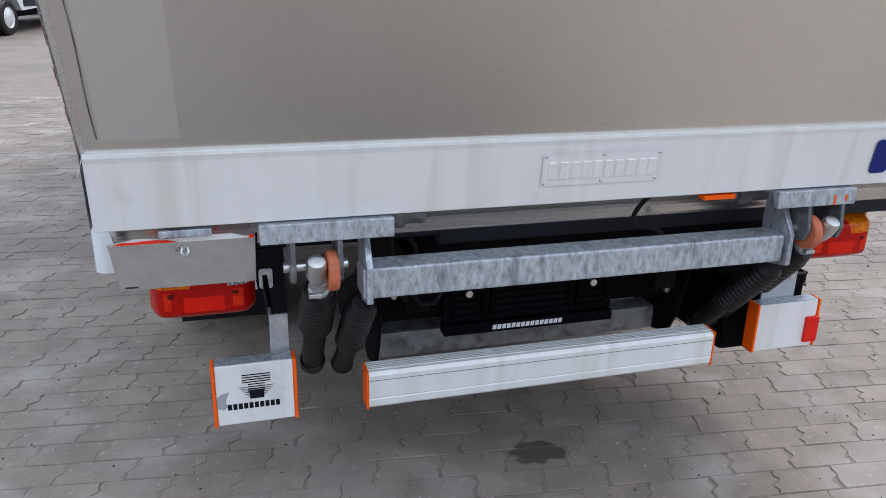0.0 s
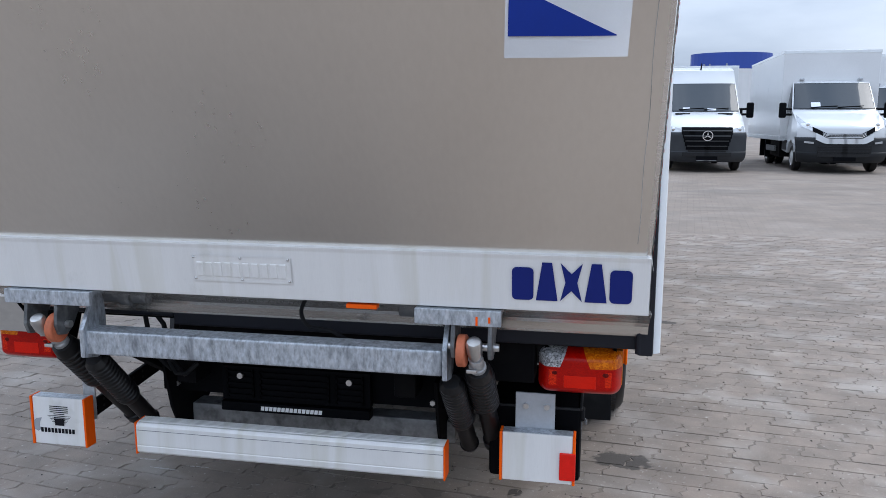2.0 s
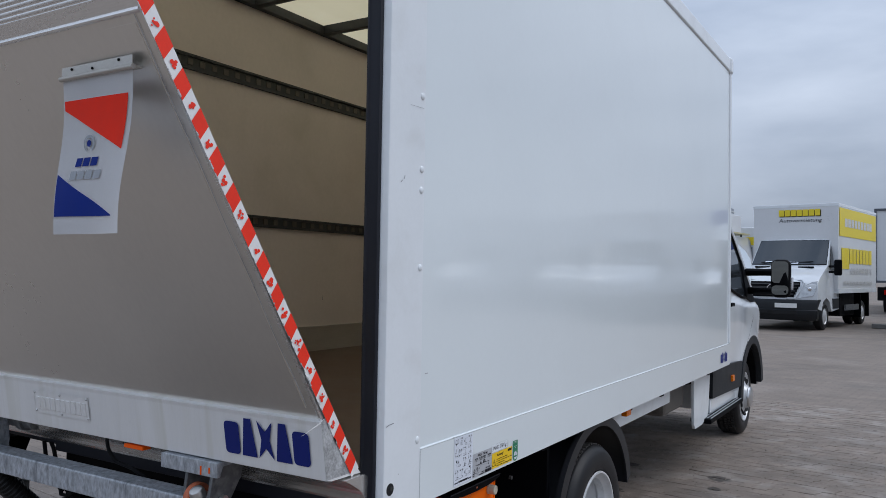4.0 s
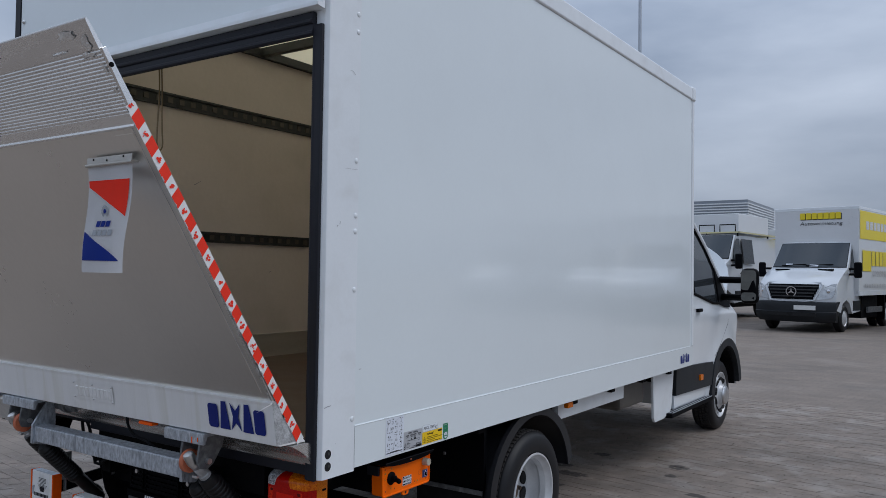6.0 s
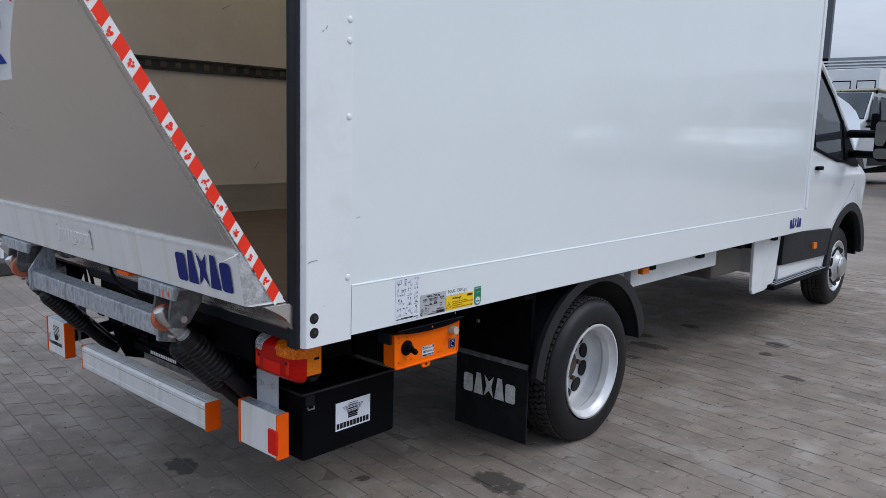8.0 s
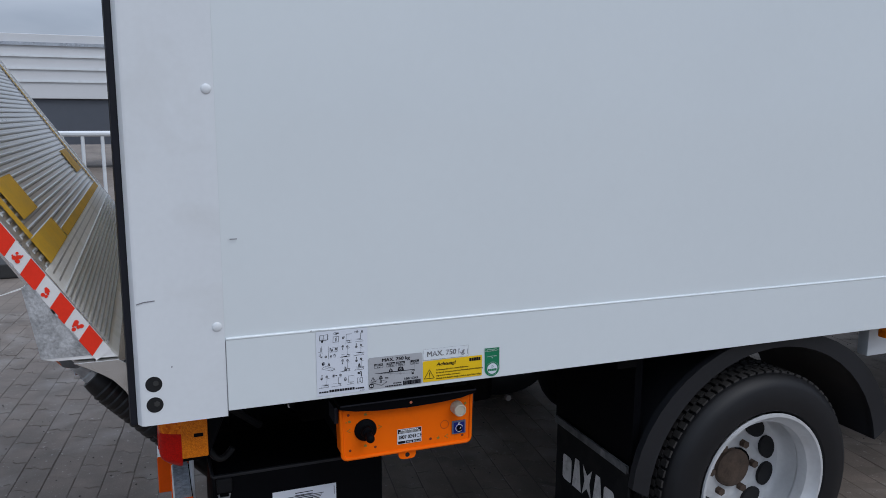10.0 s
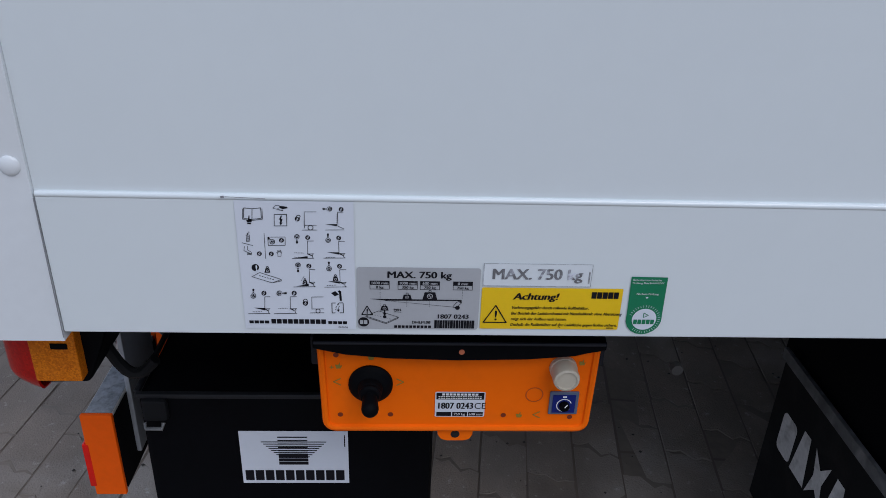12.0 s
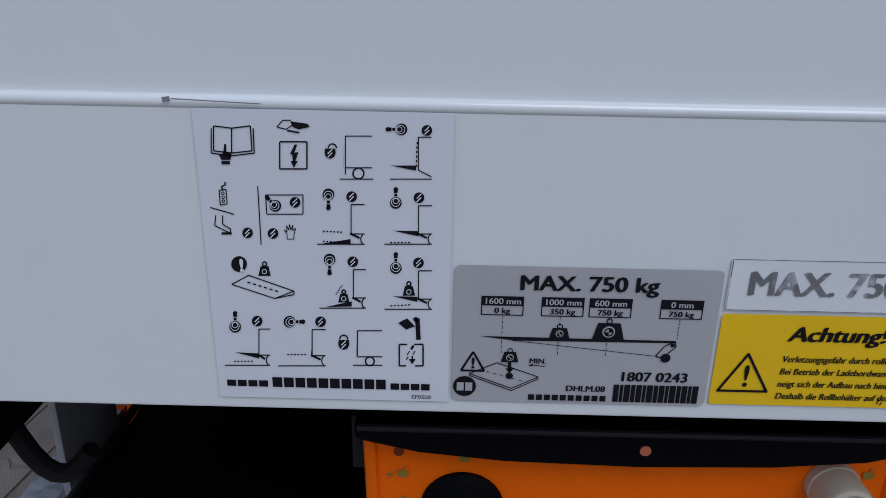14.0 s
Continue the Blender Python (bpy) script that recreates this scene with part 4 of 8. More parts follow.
# ---- lift hinges, beam, cylinders ----
for s in (1, -1):
    x0, x1 = (0.462, 0.692) if s > 0 else (-0.768, -0.490)
    bm = bmesh.new()
    prism_x(bm, [(-0.186, 0.866), (-0.186, 0.908), (-0.06, 0.908), (-0.06, 0.898), (-0.168, 0.898), (-0.173, 0.866)], x0, x1, bevel=0.003)
    bracket = part("hinge_bracket", bm, M_GALV, platform, "galvanised hinge bracket")
    for x in (0.628, 0.661) if s > 0 else ():
        part("paint_stroke", boxes((x - 0.003, x + 0.003, -0.1868, -0.1855, 0.868 if x < 0.65 else 0.876, 0.892)), M_ORANGE_CAP, bracket, "stroke of orange marking paint")
    cx = 0.617 if s > 0 else -0.651
    for dx in (-0.058, 0.040):
        bm = bmesh.new()
        prism_x(bm, [(-0.175, 0.895), (-0.06, 0.895), (-0.075, 0.845), (-0.115, 0.785), (-0.145, 0.768), (-0.178, 0.775), (-0.190, 0.805)], cx + dx, cx + dx + 0.012, bevel=0.003)
        # lugs take a darker mottled steel than the bracket
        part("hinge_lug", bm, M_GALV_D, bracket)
    bm = rod(bmesh.new(), (cx - 0.030 * s - 0.012, -0.160, 0.792), (cx - 0.030 * s + 0.012, -0.160, 0.792), 0.044, seg=28)
    bmesh.ops.bevel(bm, geom=bm.edges[:], offset=0.003, segments=1, affect="EDGES")
    part("roller", bm, M_ROLLER, bracket, "worn orange plastic roller")
    part("hinge_pin", rod(bmesh.new(), (cx - 0.07, -0.145, 0.800), (cx + 0.066, -0.145, 0.800), 0.011, seg=12), M_STEEL, bracket)
    part("pin_head", spun(bmesh.new(), (cx + 0.006 * s, -0.165, 0.775), (cx + 0.006 * s, -0.200, 0.832), [(0, 0.014), (0.3, 0.021), (0.8, 0.022), (0.95, 0.018), (1.0, 0.008)]), M_STEEL, bracket, "bright steel pin head")
    # bellows-covered cylinder running forward and down
    p, q = Vector((cx + 0.004, -0.165, 0.785)), Vector((0.630 * s, 0.240, 0.360))
    part("piston_rod", spun(bmesh.new(), p, q, [(0.03, 0.010), (0.03, 0.020), (0.10, 0.020), (0.105, 0.024), (0.19, 0.024), (0.19, 0.010)]), M_GALV_L, truck, "dull steel rod end")
    prof = [(0.125, 0.018), (0.128, 0.033), (0.15, 0.036), (0.175, 0.038)]
    for k in range(9):
        f0 = 0.185 + 0.033 * k
        prof += [(f0, 0.0382), (f0 + 0.005, 0.0382), (f0 + 0.012, 0.0415), (f0 + 0.025, 0.0415)]
    prof += [(0.485, 0.039), (0.50, 0.034), (0.505, 0.0285), (0.90, 0.0285), (0.905, 0.034), (0.96, 0.034), (1.0, 0.026)]
    part("cylinder", spun(bmesh.new(), p, q, prof), M_BELLOWS, truck, "hydraulic cylinder in a ribbed black rubber bellows")
    part("hose_clamp", box(bmesh.new(), cx - 0.020, cx + 0.008, -0.158, -0.144, 0.728, 0.738, bevel=0.002), M_STEEL, truck, "bright clamp screw")
    # second one inboard, lower
    p, q = Vector((0.547 * s, -0.105, 0.685)), Vector((0.555 * s, 0.200, 0.370))
    prof = [(0.0, 0.024), (0.04, 0.036)] + [(0.06 + 0.040 * k + d, r) for k in range(12) for d, r in ((0, 0.0355), (0.006, 0.0355), (0.013, 0.0385), (0.032, 0.0385))] + [(0.57, 0.034), (0.60, 0.027), (0.94, 0.027), (0.95, 0.031), (1.0, 0.024)]
    part("cylinder", spun(bmesh.new(), p, q, prof), M_BELLOWS, truck, "hydraulic cylinder in a ribbed black rubber bellows")
    # lift arm plate at the beam's end and black arm to the frame
    bm = bmesh.new()
    a, b = sorted((0.532 * s, 0.547 * s))
    prism_x(bm, [(-0.165, 0.705), (-0.165, 0.79), (-0.10, 0.885), (-0.06, 0.885), (-0.055, 0.80), (-0.066, 0.70), (-0.10, 0.690)], a, b, bevel=0.003)
    part("arm_plate", bm, M_GALV, truck, "galvanised arm plate")
    bm = bmesh.new()
    a, b = sorted((0.49 * s, 0.525 * s))
    prism_x(bm, [(-0.10, 0.735), (-0.06, 0.77), (0.42, 0.52), (0.46, 0.46), (0.40, 0.43)], a, b, bevel=0.004)
    part("lift_arm", bm, M_CHASSIS, truck)
    bm = rod(bmesh.new(), (0.39 * s, -0.04, 0.872), (0.55 * s, -0.04, 0.872), 0.026, seg=16)
    rod(bm, (0.44 * s, -0.04, 0.872), (0.475 * s, -0.04, 0.872), 0.034, seg=16)
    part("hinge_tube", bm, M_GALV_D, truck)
bm = boxes((-0.555, 0.532, -0.154, -0.078, 0.711, 0.786), bevel=0.010)
part("lift_beam", bm, M_GALV, truck, "galvanised square lift beam with drip streaks")

# folded flag plate, tab, orange catch, cable
bm = bmesh.new()
prism_x(bm, [(-0.038, 0.735), (-0.034, 0.737), (-0.142, 0.878), (-0.146, 0.876)], -1.058, -0.772)
wf = part("folded_flag_plate", bm, M_FLAG, platform, "grey folded plate with a red upper edge")
# its torn upper edge: white foil with a strip of red left on it
def torn_edge(x0, x1, z0, z1, wave, phase):
    bm = bmesh.new()
    n = 24
    lo, hi = [], []
    for k in range(n + 1):
        x = x0 + (x1 - x0) * k / n
        e = min(1.0, 6 * k / n, 6 * (n - k) / n)
        lo.append((x, -0.1475 + 0.4 * (0.876 - z0), z0))
        hi.append((x, -0.1475, z0 + (z1 - z0) * e * (0.85 + wave * math.sin(k * 0.42 + phase) + 0.3 * wave * math.sin(k * 1.3))))
    f = [[bm.verts.new((x, y + d, z)) for x, y, z in line] for line in (lo, hi) for d in (-0.0012, 0.0012)]
    for k in range(n):
        for a, b in ((0, 2), (2, 3), (3, 1), (1, 0)):
            bm.faces.new((f[a][k], f[a][k + 1], f[b][k + 1], f[b][k]))
    for k in (0, n):
        bm.faces.new((f[0][k], f[2][k], f[3][k], f[1][k]))
    return bm


part("foil_edge", torn_edge(-1.055, -0.774, 0.8735, 0.8860, 0.15, 0.4), M_TAPE_WHITE, wf, "torn white foil edge", smooth=False)
bm = torn_edge(-1.048, -0.925, 0.8750, 0.8815, 0.15, 1.7)
bmesh.ops.translate(bm, verts=bm.verts, vec=(0, -0.0026, 0))
part("red_edge", bm, M_TAPE_RED, wf, "strip of red tape", smooth=False)
part("red_edge", boxes((-0.787, -0.777, -0.1508, -0.1480, 0.8735, 0.8815), bevel=0.001), M_TAPE_RED, wf)
bm = bmesh.new()
prism_x(bm, [(-0.040, 0.733), (-0.032, 0.737), (-0.141, 0.881), (-0.149, 0.877)], -0.7745, -0.7705)
part("edge_strip", bm, M_BLACK, wf, "dark rubber edge", smooth=False)
part("slot", boxes((-1.047, -1.020, -0.047, -0.0435, 0.7425, 0.7465)), M_RUST, wf, "rusty slot")
part("tab", boxes((-0.960, -0.858, -0.165, -0.10, 0.888, 0.904), bevel=0.003), M_GALV, platform)
bm = bmesh.new()
for k in range(10):
    a0, a1 = radians(36 * k), radians(36 * (k + 1))
    rod(bm, (-0.925 + 0.010 * math.cos(a0), -0.138, 0.856 + 0.007 * math.sin(a0)), (-0.925 + 0.010 * math.cos(a1), -0.138, 0.856 + 0.007 * math.sin(a1)), 0.0030, seg=6)
    rod(bm, (-0.914 + 0.007 * math.cos(a0), -0.141 + 0.006 * math.sin(a0), 0.853 + 0.009 * math.sin(a0)), (-0.914 + 0.007 * math.cos(a1), -0.141 + 0.006 * math.sin(a1), 0.853 + 0.009 * math.sin(a1)), 0.0030, seg=6)
part("ring_pull", bm, M_STEEL, wf, "two linked steel rings")
part("orange_catch", boxes((0.268, 0.354, -0.165, -0.135, 0.893, 0.905), bevel=0.002), M_ORANGE_CAP, platform, "small orange plastic catch")
pts = [(0.14 + 0.06 * (1 - math.cos(t * math.pi)) - 0.055 * math.sin(t * math.pi) * (t < 0.5), -0.13 + 0.10 * t, 0.902 - 0.16 * t - 0.02 * math.sin(t * math.pi)) for t in [k / 14 for k in range(15)]]
part("lift_cable", tube(bmesh.new(), pts, 0.006), M_RUBBER, truck)
for pts in ([(-0.455, 0.03, 0.83), (-0.452, 0.03, 0.78), (-0.448, 0.035, 0.73), (-0.440, 0.05, 0.66), (-0.40, 0.08, 0.60)], [(-0.435, 0.03, 0.83), (-0.415, 0.03, 0.795), (-0.392, 0.03, 0.765), (-0.384, 0.035, 0.72), (-0.390, 0.06, 0.64), (-0.36, 0.09, 0.58)],
            [(-0.40, 0.06, 0.64), (-0.37, 0.05, 0.60), (-0.335, 0.05, 0.60), (-0.305, 0.07, 0.63)]):
    part("lift_hose", tube(bmesh.new(), pts, 0.0075), M_RUBBER, truck)
bm = bmesh.new()
for x in (-0.40, -0.36):
    tube(bm, [(x + 0.03 * math.sin(k * 0.5), 0.02 + 0.004 * k, 0.84 - 0.035 * math.sin(k * 0.35) ) for k in range(10)], 0.006)
part("hose", bm, M_RUBBER, truck)

# ---- underrun guard and side panels ----
bm = bmesh.new()
prism_x(bm, [(0.034, 0.328), (0.029, 0.334), (0.0285, 0.352), (0.030, 0.355), (0.0285, 0.358), (0.028, 0.420), (0.036, 0.4300), (0.088, 0.430), (0.088, 0.326), (0.040, 0.326)], -0.510, 0.500, bevel=0.001)
guard = part("underrun_guard", bm, M_ALU_W, truck, "white aluminium underrun bar")
for k in range(5):
    part("top_rib", boxes((-0.510, 0.500, 0.046 + k * 0.009, 0.050 + k * 0.009, 0.4302, 0.4328)), M_ALU_W, guard)
part("joint_line", boxes((-0.509, 0.499, 0.0268, 0.029, 0.4065, 0.4078)), M_SCRATCH, guard)
for a, b in ((-0.516, -0.510), (0.500, 0.506)):
    part("end_cap", boxes((a, b, 0.027, 0.089, 0.324, 0.433), bevel=0.003), M_ORANGE_CAP, guard, "orange plastic end cap")
for x0, x1, mark in ((-0.893, -0.690, True), (0.664, 0.888, False)):
    yf = 0.030 if mark else 0.062
    bm = boxes((x0 + 0.008, x1 - 0.008, yf, yf + 0.042, 0.331, 0.494 if mark else 0.482), bevel=0.004)
    panel = part("guard_panel", bm, M_ALU_W, truck, "worn white aluminium end panel of the guard")
    for a, b in ((x0, x0 + 0.008), (x1 - 0.008, x1)):
        part("end_cap", boxes((a, b, yf - 0.003, yf + 0.044, 0.329, 0.496 if mark else 0.484), bevel=0.002), M_ORANGE_CAP, panel, "orange plastic end cap")
    zt = 0.494 if mark else 0.482
    part("hollow_back", boxes((x0 + 0.010, x1 - 0.010, yf + 0.0422, yf + 0.0445, 0.336, zt - 0.006)), M_CHASSIS, panel)
    part("top_face", boxes((x0 + 0.009, x1 - 0.009, yf + 0.003, yf + 0.041, zt + 0.0002, zt + 0.0012)), M_GALV, panel)
    mp = Matrix.Translation((x0, yf, 0.331)) @ REAR
    bm = bmesh.new()
    if mark:
        for k in range(9):
            rect(bm, 0.085 - 0.014 * (k > 4), 0.080 + k * 0.0065, 0.125 + 0.014 * (k > 4), 0.083 + k * 0.0065, mp, 0.001)
        rect(bm, 0.088, 0.068, 0.122, 0.092, mp, 0.0012)
        for k in range(6):
            rect(bm, 0.062 + 0.004 * k, 0.100 - 0.005 * k, 0.148 - 0.004 * k, 0.1016 - 0.005 * k, mp, 0.0008)
        bars(bm, 0.034, 0.162, 0.042, 0.016, 10, mp, 0.001)
        torn = bmesh.new()
        shape(torn, [(0.010, 0.050), (0.024, 0.044), (0.036, 0.052), (0.030, 0.062), (0.033, 0.078), (0.040, 0.092), (0.020, 0.088), (0.010, 0.080)], mp, 0.0008)
        part("torn_film", torn, M_BANNER_GREY, panel, "torn grey patch", smooth=False)
        tagged(part("faded_mark", bm, M_INK, panel, "black mark of plain bars", smooth=False), kind="stuff")
    else:
        bm.free()
        part("reflector", boxes((0.842, 0.889, 0.053, 0.064, 0.346, 0.430), bevel=0.003), M_REFLECT, panel, "red rectangular reflector")
    sx = 1 if x0 > 0 else -1
    if sx < 0:
        bm = bmesh.new()
        prism_x(bm, [(0.074, 0.395), (0.074, 0.452), (0.60, 0.50), (0.60, 0.44)], x1 - 0.045, x1 - 0.030, bevel=0.002)
        arm = part("support_arm", bm, M_CHASSIS, truck, "perforated dark support arm")
        bm = bmesh.new()
        for k in range(6):
            y = 0.11 + k * 0.06
            for dz in (0.014, 0.036):
                rod(bm, (x1 - 0.029, y, 0.402 + dz + (y - 0.074) * 0.09), (x1 - 0.0295, y, 0.402 + dz + (y - 0.074) * 0.09), 0.006, seg=8)
        tagged(part("arm_hole", bm, M_HOLE, arm), kind="stuff")
    else:
        bm = boxes((0.706, 0.824, 0.106, 0.114, 0.36, 0.592), bevel=0.002)
        br = part("mount_plate", bm, M_MOUNT, truck, "galvanised mounting plate")
        for x in (0.738, 0.800):
            part("bolt", rod(bmesh.new(), (x, 0.097, 0.552), (x, 0.108, 0.552), 0.009, seg=6), M_STEEL, br)
bm = boxes((-0.738, -0.700, 0.098, 0.104, 0.40, 0.586), (-0.744, -0.738, 0.098, 0.150, 0.40, 0.586), bevel=0.001)
part("mount_plate", bm, M_GALV_L, truck, "grey angle bracket")

# ---- number plate holder and dark underbody at the rear ----
part("rear_panel", boxes((-0.508, 0.487, 0.20, 0.23, 0.485, 0.64), bevel=0.004), M_BLACK, truck)
holder = part("plate_holder", boxes((-0.275, 0.236, 0.168, 0.198, 0.478, 0.597), bevel=0.005), M_BLACK, truck, "black empty number plate holder")
bm = bmesh.new()
for x0, x1 in ((-0.255, -0.16), (-0.14, 0.10), (0.12, 0.215)):
    for k in range(5):
        z = 0.495 + k * 0.02
        box(bm, x0, x1, 0.160, 0.168, z, z + 0.006)
    for x in (x0, x1 - 0.006):
        box(bm, x, x + 0.006, 0.160, 0.168, 0.49, 0.585)
part("holder_ribs", bm, M_BLACK, holder)
part("holder_lip", boxes((-0.275, 0.236, 0.155, 0.200, 0.444, 0.476), bevel=0.004), M_BLACK, holder)
bm = bmesh.new()
bars(bm, -0.135, 0.078, 0.453, 0.014, 15, Matrix.Translation((0, 0.155, 0)) @ REAR, 0.001, gap=0.2, skew=0.15)
part("lip_print", bm, M_WHITE_INK, holder, "white print in plain bars", smooth=False)
for x, z in ((-0.205, 0.566), (0.168, 0.566)):
    part("screw", rod(bmesh.new(), (x, 0.155, z), (x, 0.170, z), 0.010, seg=14), M_STEEL, holder)
for x, z in ((-0.495, 0.565), (-0.408, 0.565), (-0.45, 0.513), (0.386, 0.558), (0.434, 0.505), (0.472, 0.562)):
    part("panel_bolt", rod(bmesh.new(), (x, 0.188, z), (x, 0.202, z), 0.009, seg=6), M_STEEL, truck)
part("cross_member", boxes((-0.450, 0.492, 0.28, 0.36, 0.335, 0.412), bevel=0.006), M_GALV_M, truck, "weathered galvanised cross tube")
for s in (1, -1):
    bm = bmesh.new()
    prism_x(bm, [(0.12, 0.60), (0.40, 0.60), (0.42, 0.40), (0.30, 0.33), (0.20, 0.36), (0.16, 0.44)], s * 0.452, s * 0.464, bevel=0.003)
    part("frame_plate", bm, M_CHASSIS, truck)
    part("chassis_rail", boxes((*sorted((s * 0.40, s * 0.33)), 0.10, 4.9, 0.55, 0.72), bevel=0.006), M_CHASSIS, truck)
part("rear_cross_beam", boxes((-0.350, 0.765, 0.05, 0.16, 0.64, 0.77), bevel=0.006), M_CHASSIS, truck)
for y in (0.7, 1.2, 2.3, 2.9, 3.5, 4.1):
    part("cross_bearer", boxes((-1.03, 1.03, y, y + 0.06, 0.725, 0.785)), M_CHASSIS, truck)
bm = rod(bmesh.new(), (-0.95, 1.70, 0.333), (0.95, 1.70, 0.333), 0.055, seg=16)
bmesh.ops.create_uvsphere(bm, u_segments=20, v_segments=12, radius=0.17, matrix=Matrix.Translation((0, 1.70, 0.333)))
part("rear_axle", bm, M_CHASSIS, truck)
part("spare_carrier", boxes((-0.36, 0.36, 0.45, 1.15, 0.40, 0.60), bevel=0.03), M_CHASSIS, truck)


# ---- lamps ----
def tail_lamp(s):
    """One domed lens in four colours on a black housing; u runs outwards from its middle."""
    c, zc, hu, hz, r = 0.893 * s, 0.6810, 0.119, 0.0690, 0.032
    bm = bmesh.new()
    prism_x(bm, [(0.066, 0.624), (0.140, 0.626), (0.190, 0.748), (0.072, 0.748)], *sorted((c - s * 0.104, c + s * 0.104)), bevel=0.006)
    lamp = part("tail_lamp", bm, M_BLACK, truck, "rear lamp cluster with red, amber and clear lenses")

    def skin(u, z):
        """The dome: flat in the middle, rolled back to the rim all round."""
        qx, qz = abs(u) - (hu - r), abs(z - zc) - (hz - r)
        d = min(max(qx, qz), 0.0) + math.hypot(max(qx, 0.0), max(qz, 0.0)) - r
        f = max(0.0, 1 + d / 0.034)
        return (c + s * u, 0.034 + 0.006 * (u / hu) ** 2 + 0.044 * f ** 2.4, z)

    def rim(z):
        q = max(0.0, abs(z - zc) - (hz - r))
        return hu - r + math.sqrt(max(0.0, r * r - q * q))

    zm = 0.699
    slant = lambda a, b: lambda z: a + (b - a) * (z - zm) / (zc + hz - zm)
    left, right = lambda z: -rim(z), lambda z: rim(z)
    clear_edge, amber_edge = slant(-0.056, -0.036), slant(0.030, 0.008)
    for name, mat, fl, fr, z0, z1, nu, nz in (("stop_lens", M_RED_LENS, left, right, zc - hz, zm, 40, 14), ("fog_lens", M_RED_LENS, clear_edge, amber_edge, zm, zc + hz, 12, 10),
                                              ("indicator_lens", M_AMBER_LENS, amber_edge, right, zm, zc + hz, 16, 10), ("reverse_lens", M_CLEAR_LENS, left, clear_edge, zm, zc + hz, 12, 10)):
        bm = bmesh.new()
        grid_ = []
        for k in range(nz + 1):
            z = z0 + (z1 - z0) * k / nz
            grid_.append([bm.verts.new(skin(fl(z) + (fr(z) - fl(z)) * q / nu, z)) for q in range(nu + 1)])
        for a, b in zip(grid_, grid_[1:]):
            for q in range(nu):
                bm.faces.new((a[q], a[q + 1], b[q + 1], b[q]))
        bmesh.ops.recalc_face_normals(bm, faces=bm.faces)
        bmesh.ops.solidify(bm, geom=bm.faces[:], thickness=0.003)
        part(name, bm, mat, lamp)
    side = part("side_lens", boxes((*sorted((c + s * 0.092, c + s * 0.121)), 0.083, 0.140, 0.640, 0.744), bevel=0.003), M_HONEY, lamp)
    part("lens_mark", boxes((*sorted((c + s * 0.1205, c + s * 0.122)), 0.110, 0.130, 0.689, 0.697)), M_BLACK, side)
    for u in (-0.070, 0.072):
        bowl = part("bulb_bowl", box(bmesh.new(), c + u - 0.017, c + u + 0.017, 0.0362 if s * u > 0 else 0.0358, 0.042, 0.646, 0.690, bevel=0.0006), M_BOWL, lamp, "faceted red bowl")
        bm = bmesh.new()
        bmesh.ops.create_uvsphere(bm, u_segments=12, v_segments=6, radius=0.008, matrix=Matrix.Translation((c + u, 0.0362, 0.682)) @ Matrix.Diagonal((1.2, 0.12, 0.8, 1)))
        part("bulb", bm, M_BULB, bowl)
        screw = c + u * 1.25
        part("lens_screw", rod(bmesh.new(), (screw, 0.0545, 0.636), (screw, 0.060, 0.636), 0.0035, seg=10), M_STEEL, lamp)
    part("reflex_field", boxes((c - 0.044, c + 0.046, 0.0338, 0.040, 0.640, 0.676), bevel=0.0006), M_RED_FIELD, lamp, "plain red reflector field")
    part("lamp_bracket", boxes((c - 0.05, c + 0.05, 0.10, 0.13, 0.75, 0.80)), M_CHASSIS, truck)


tail_lamp(1)
tail_lamp(-1)


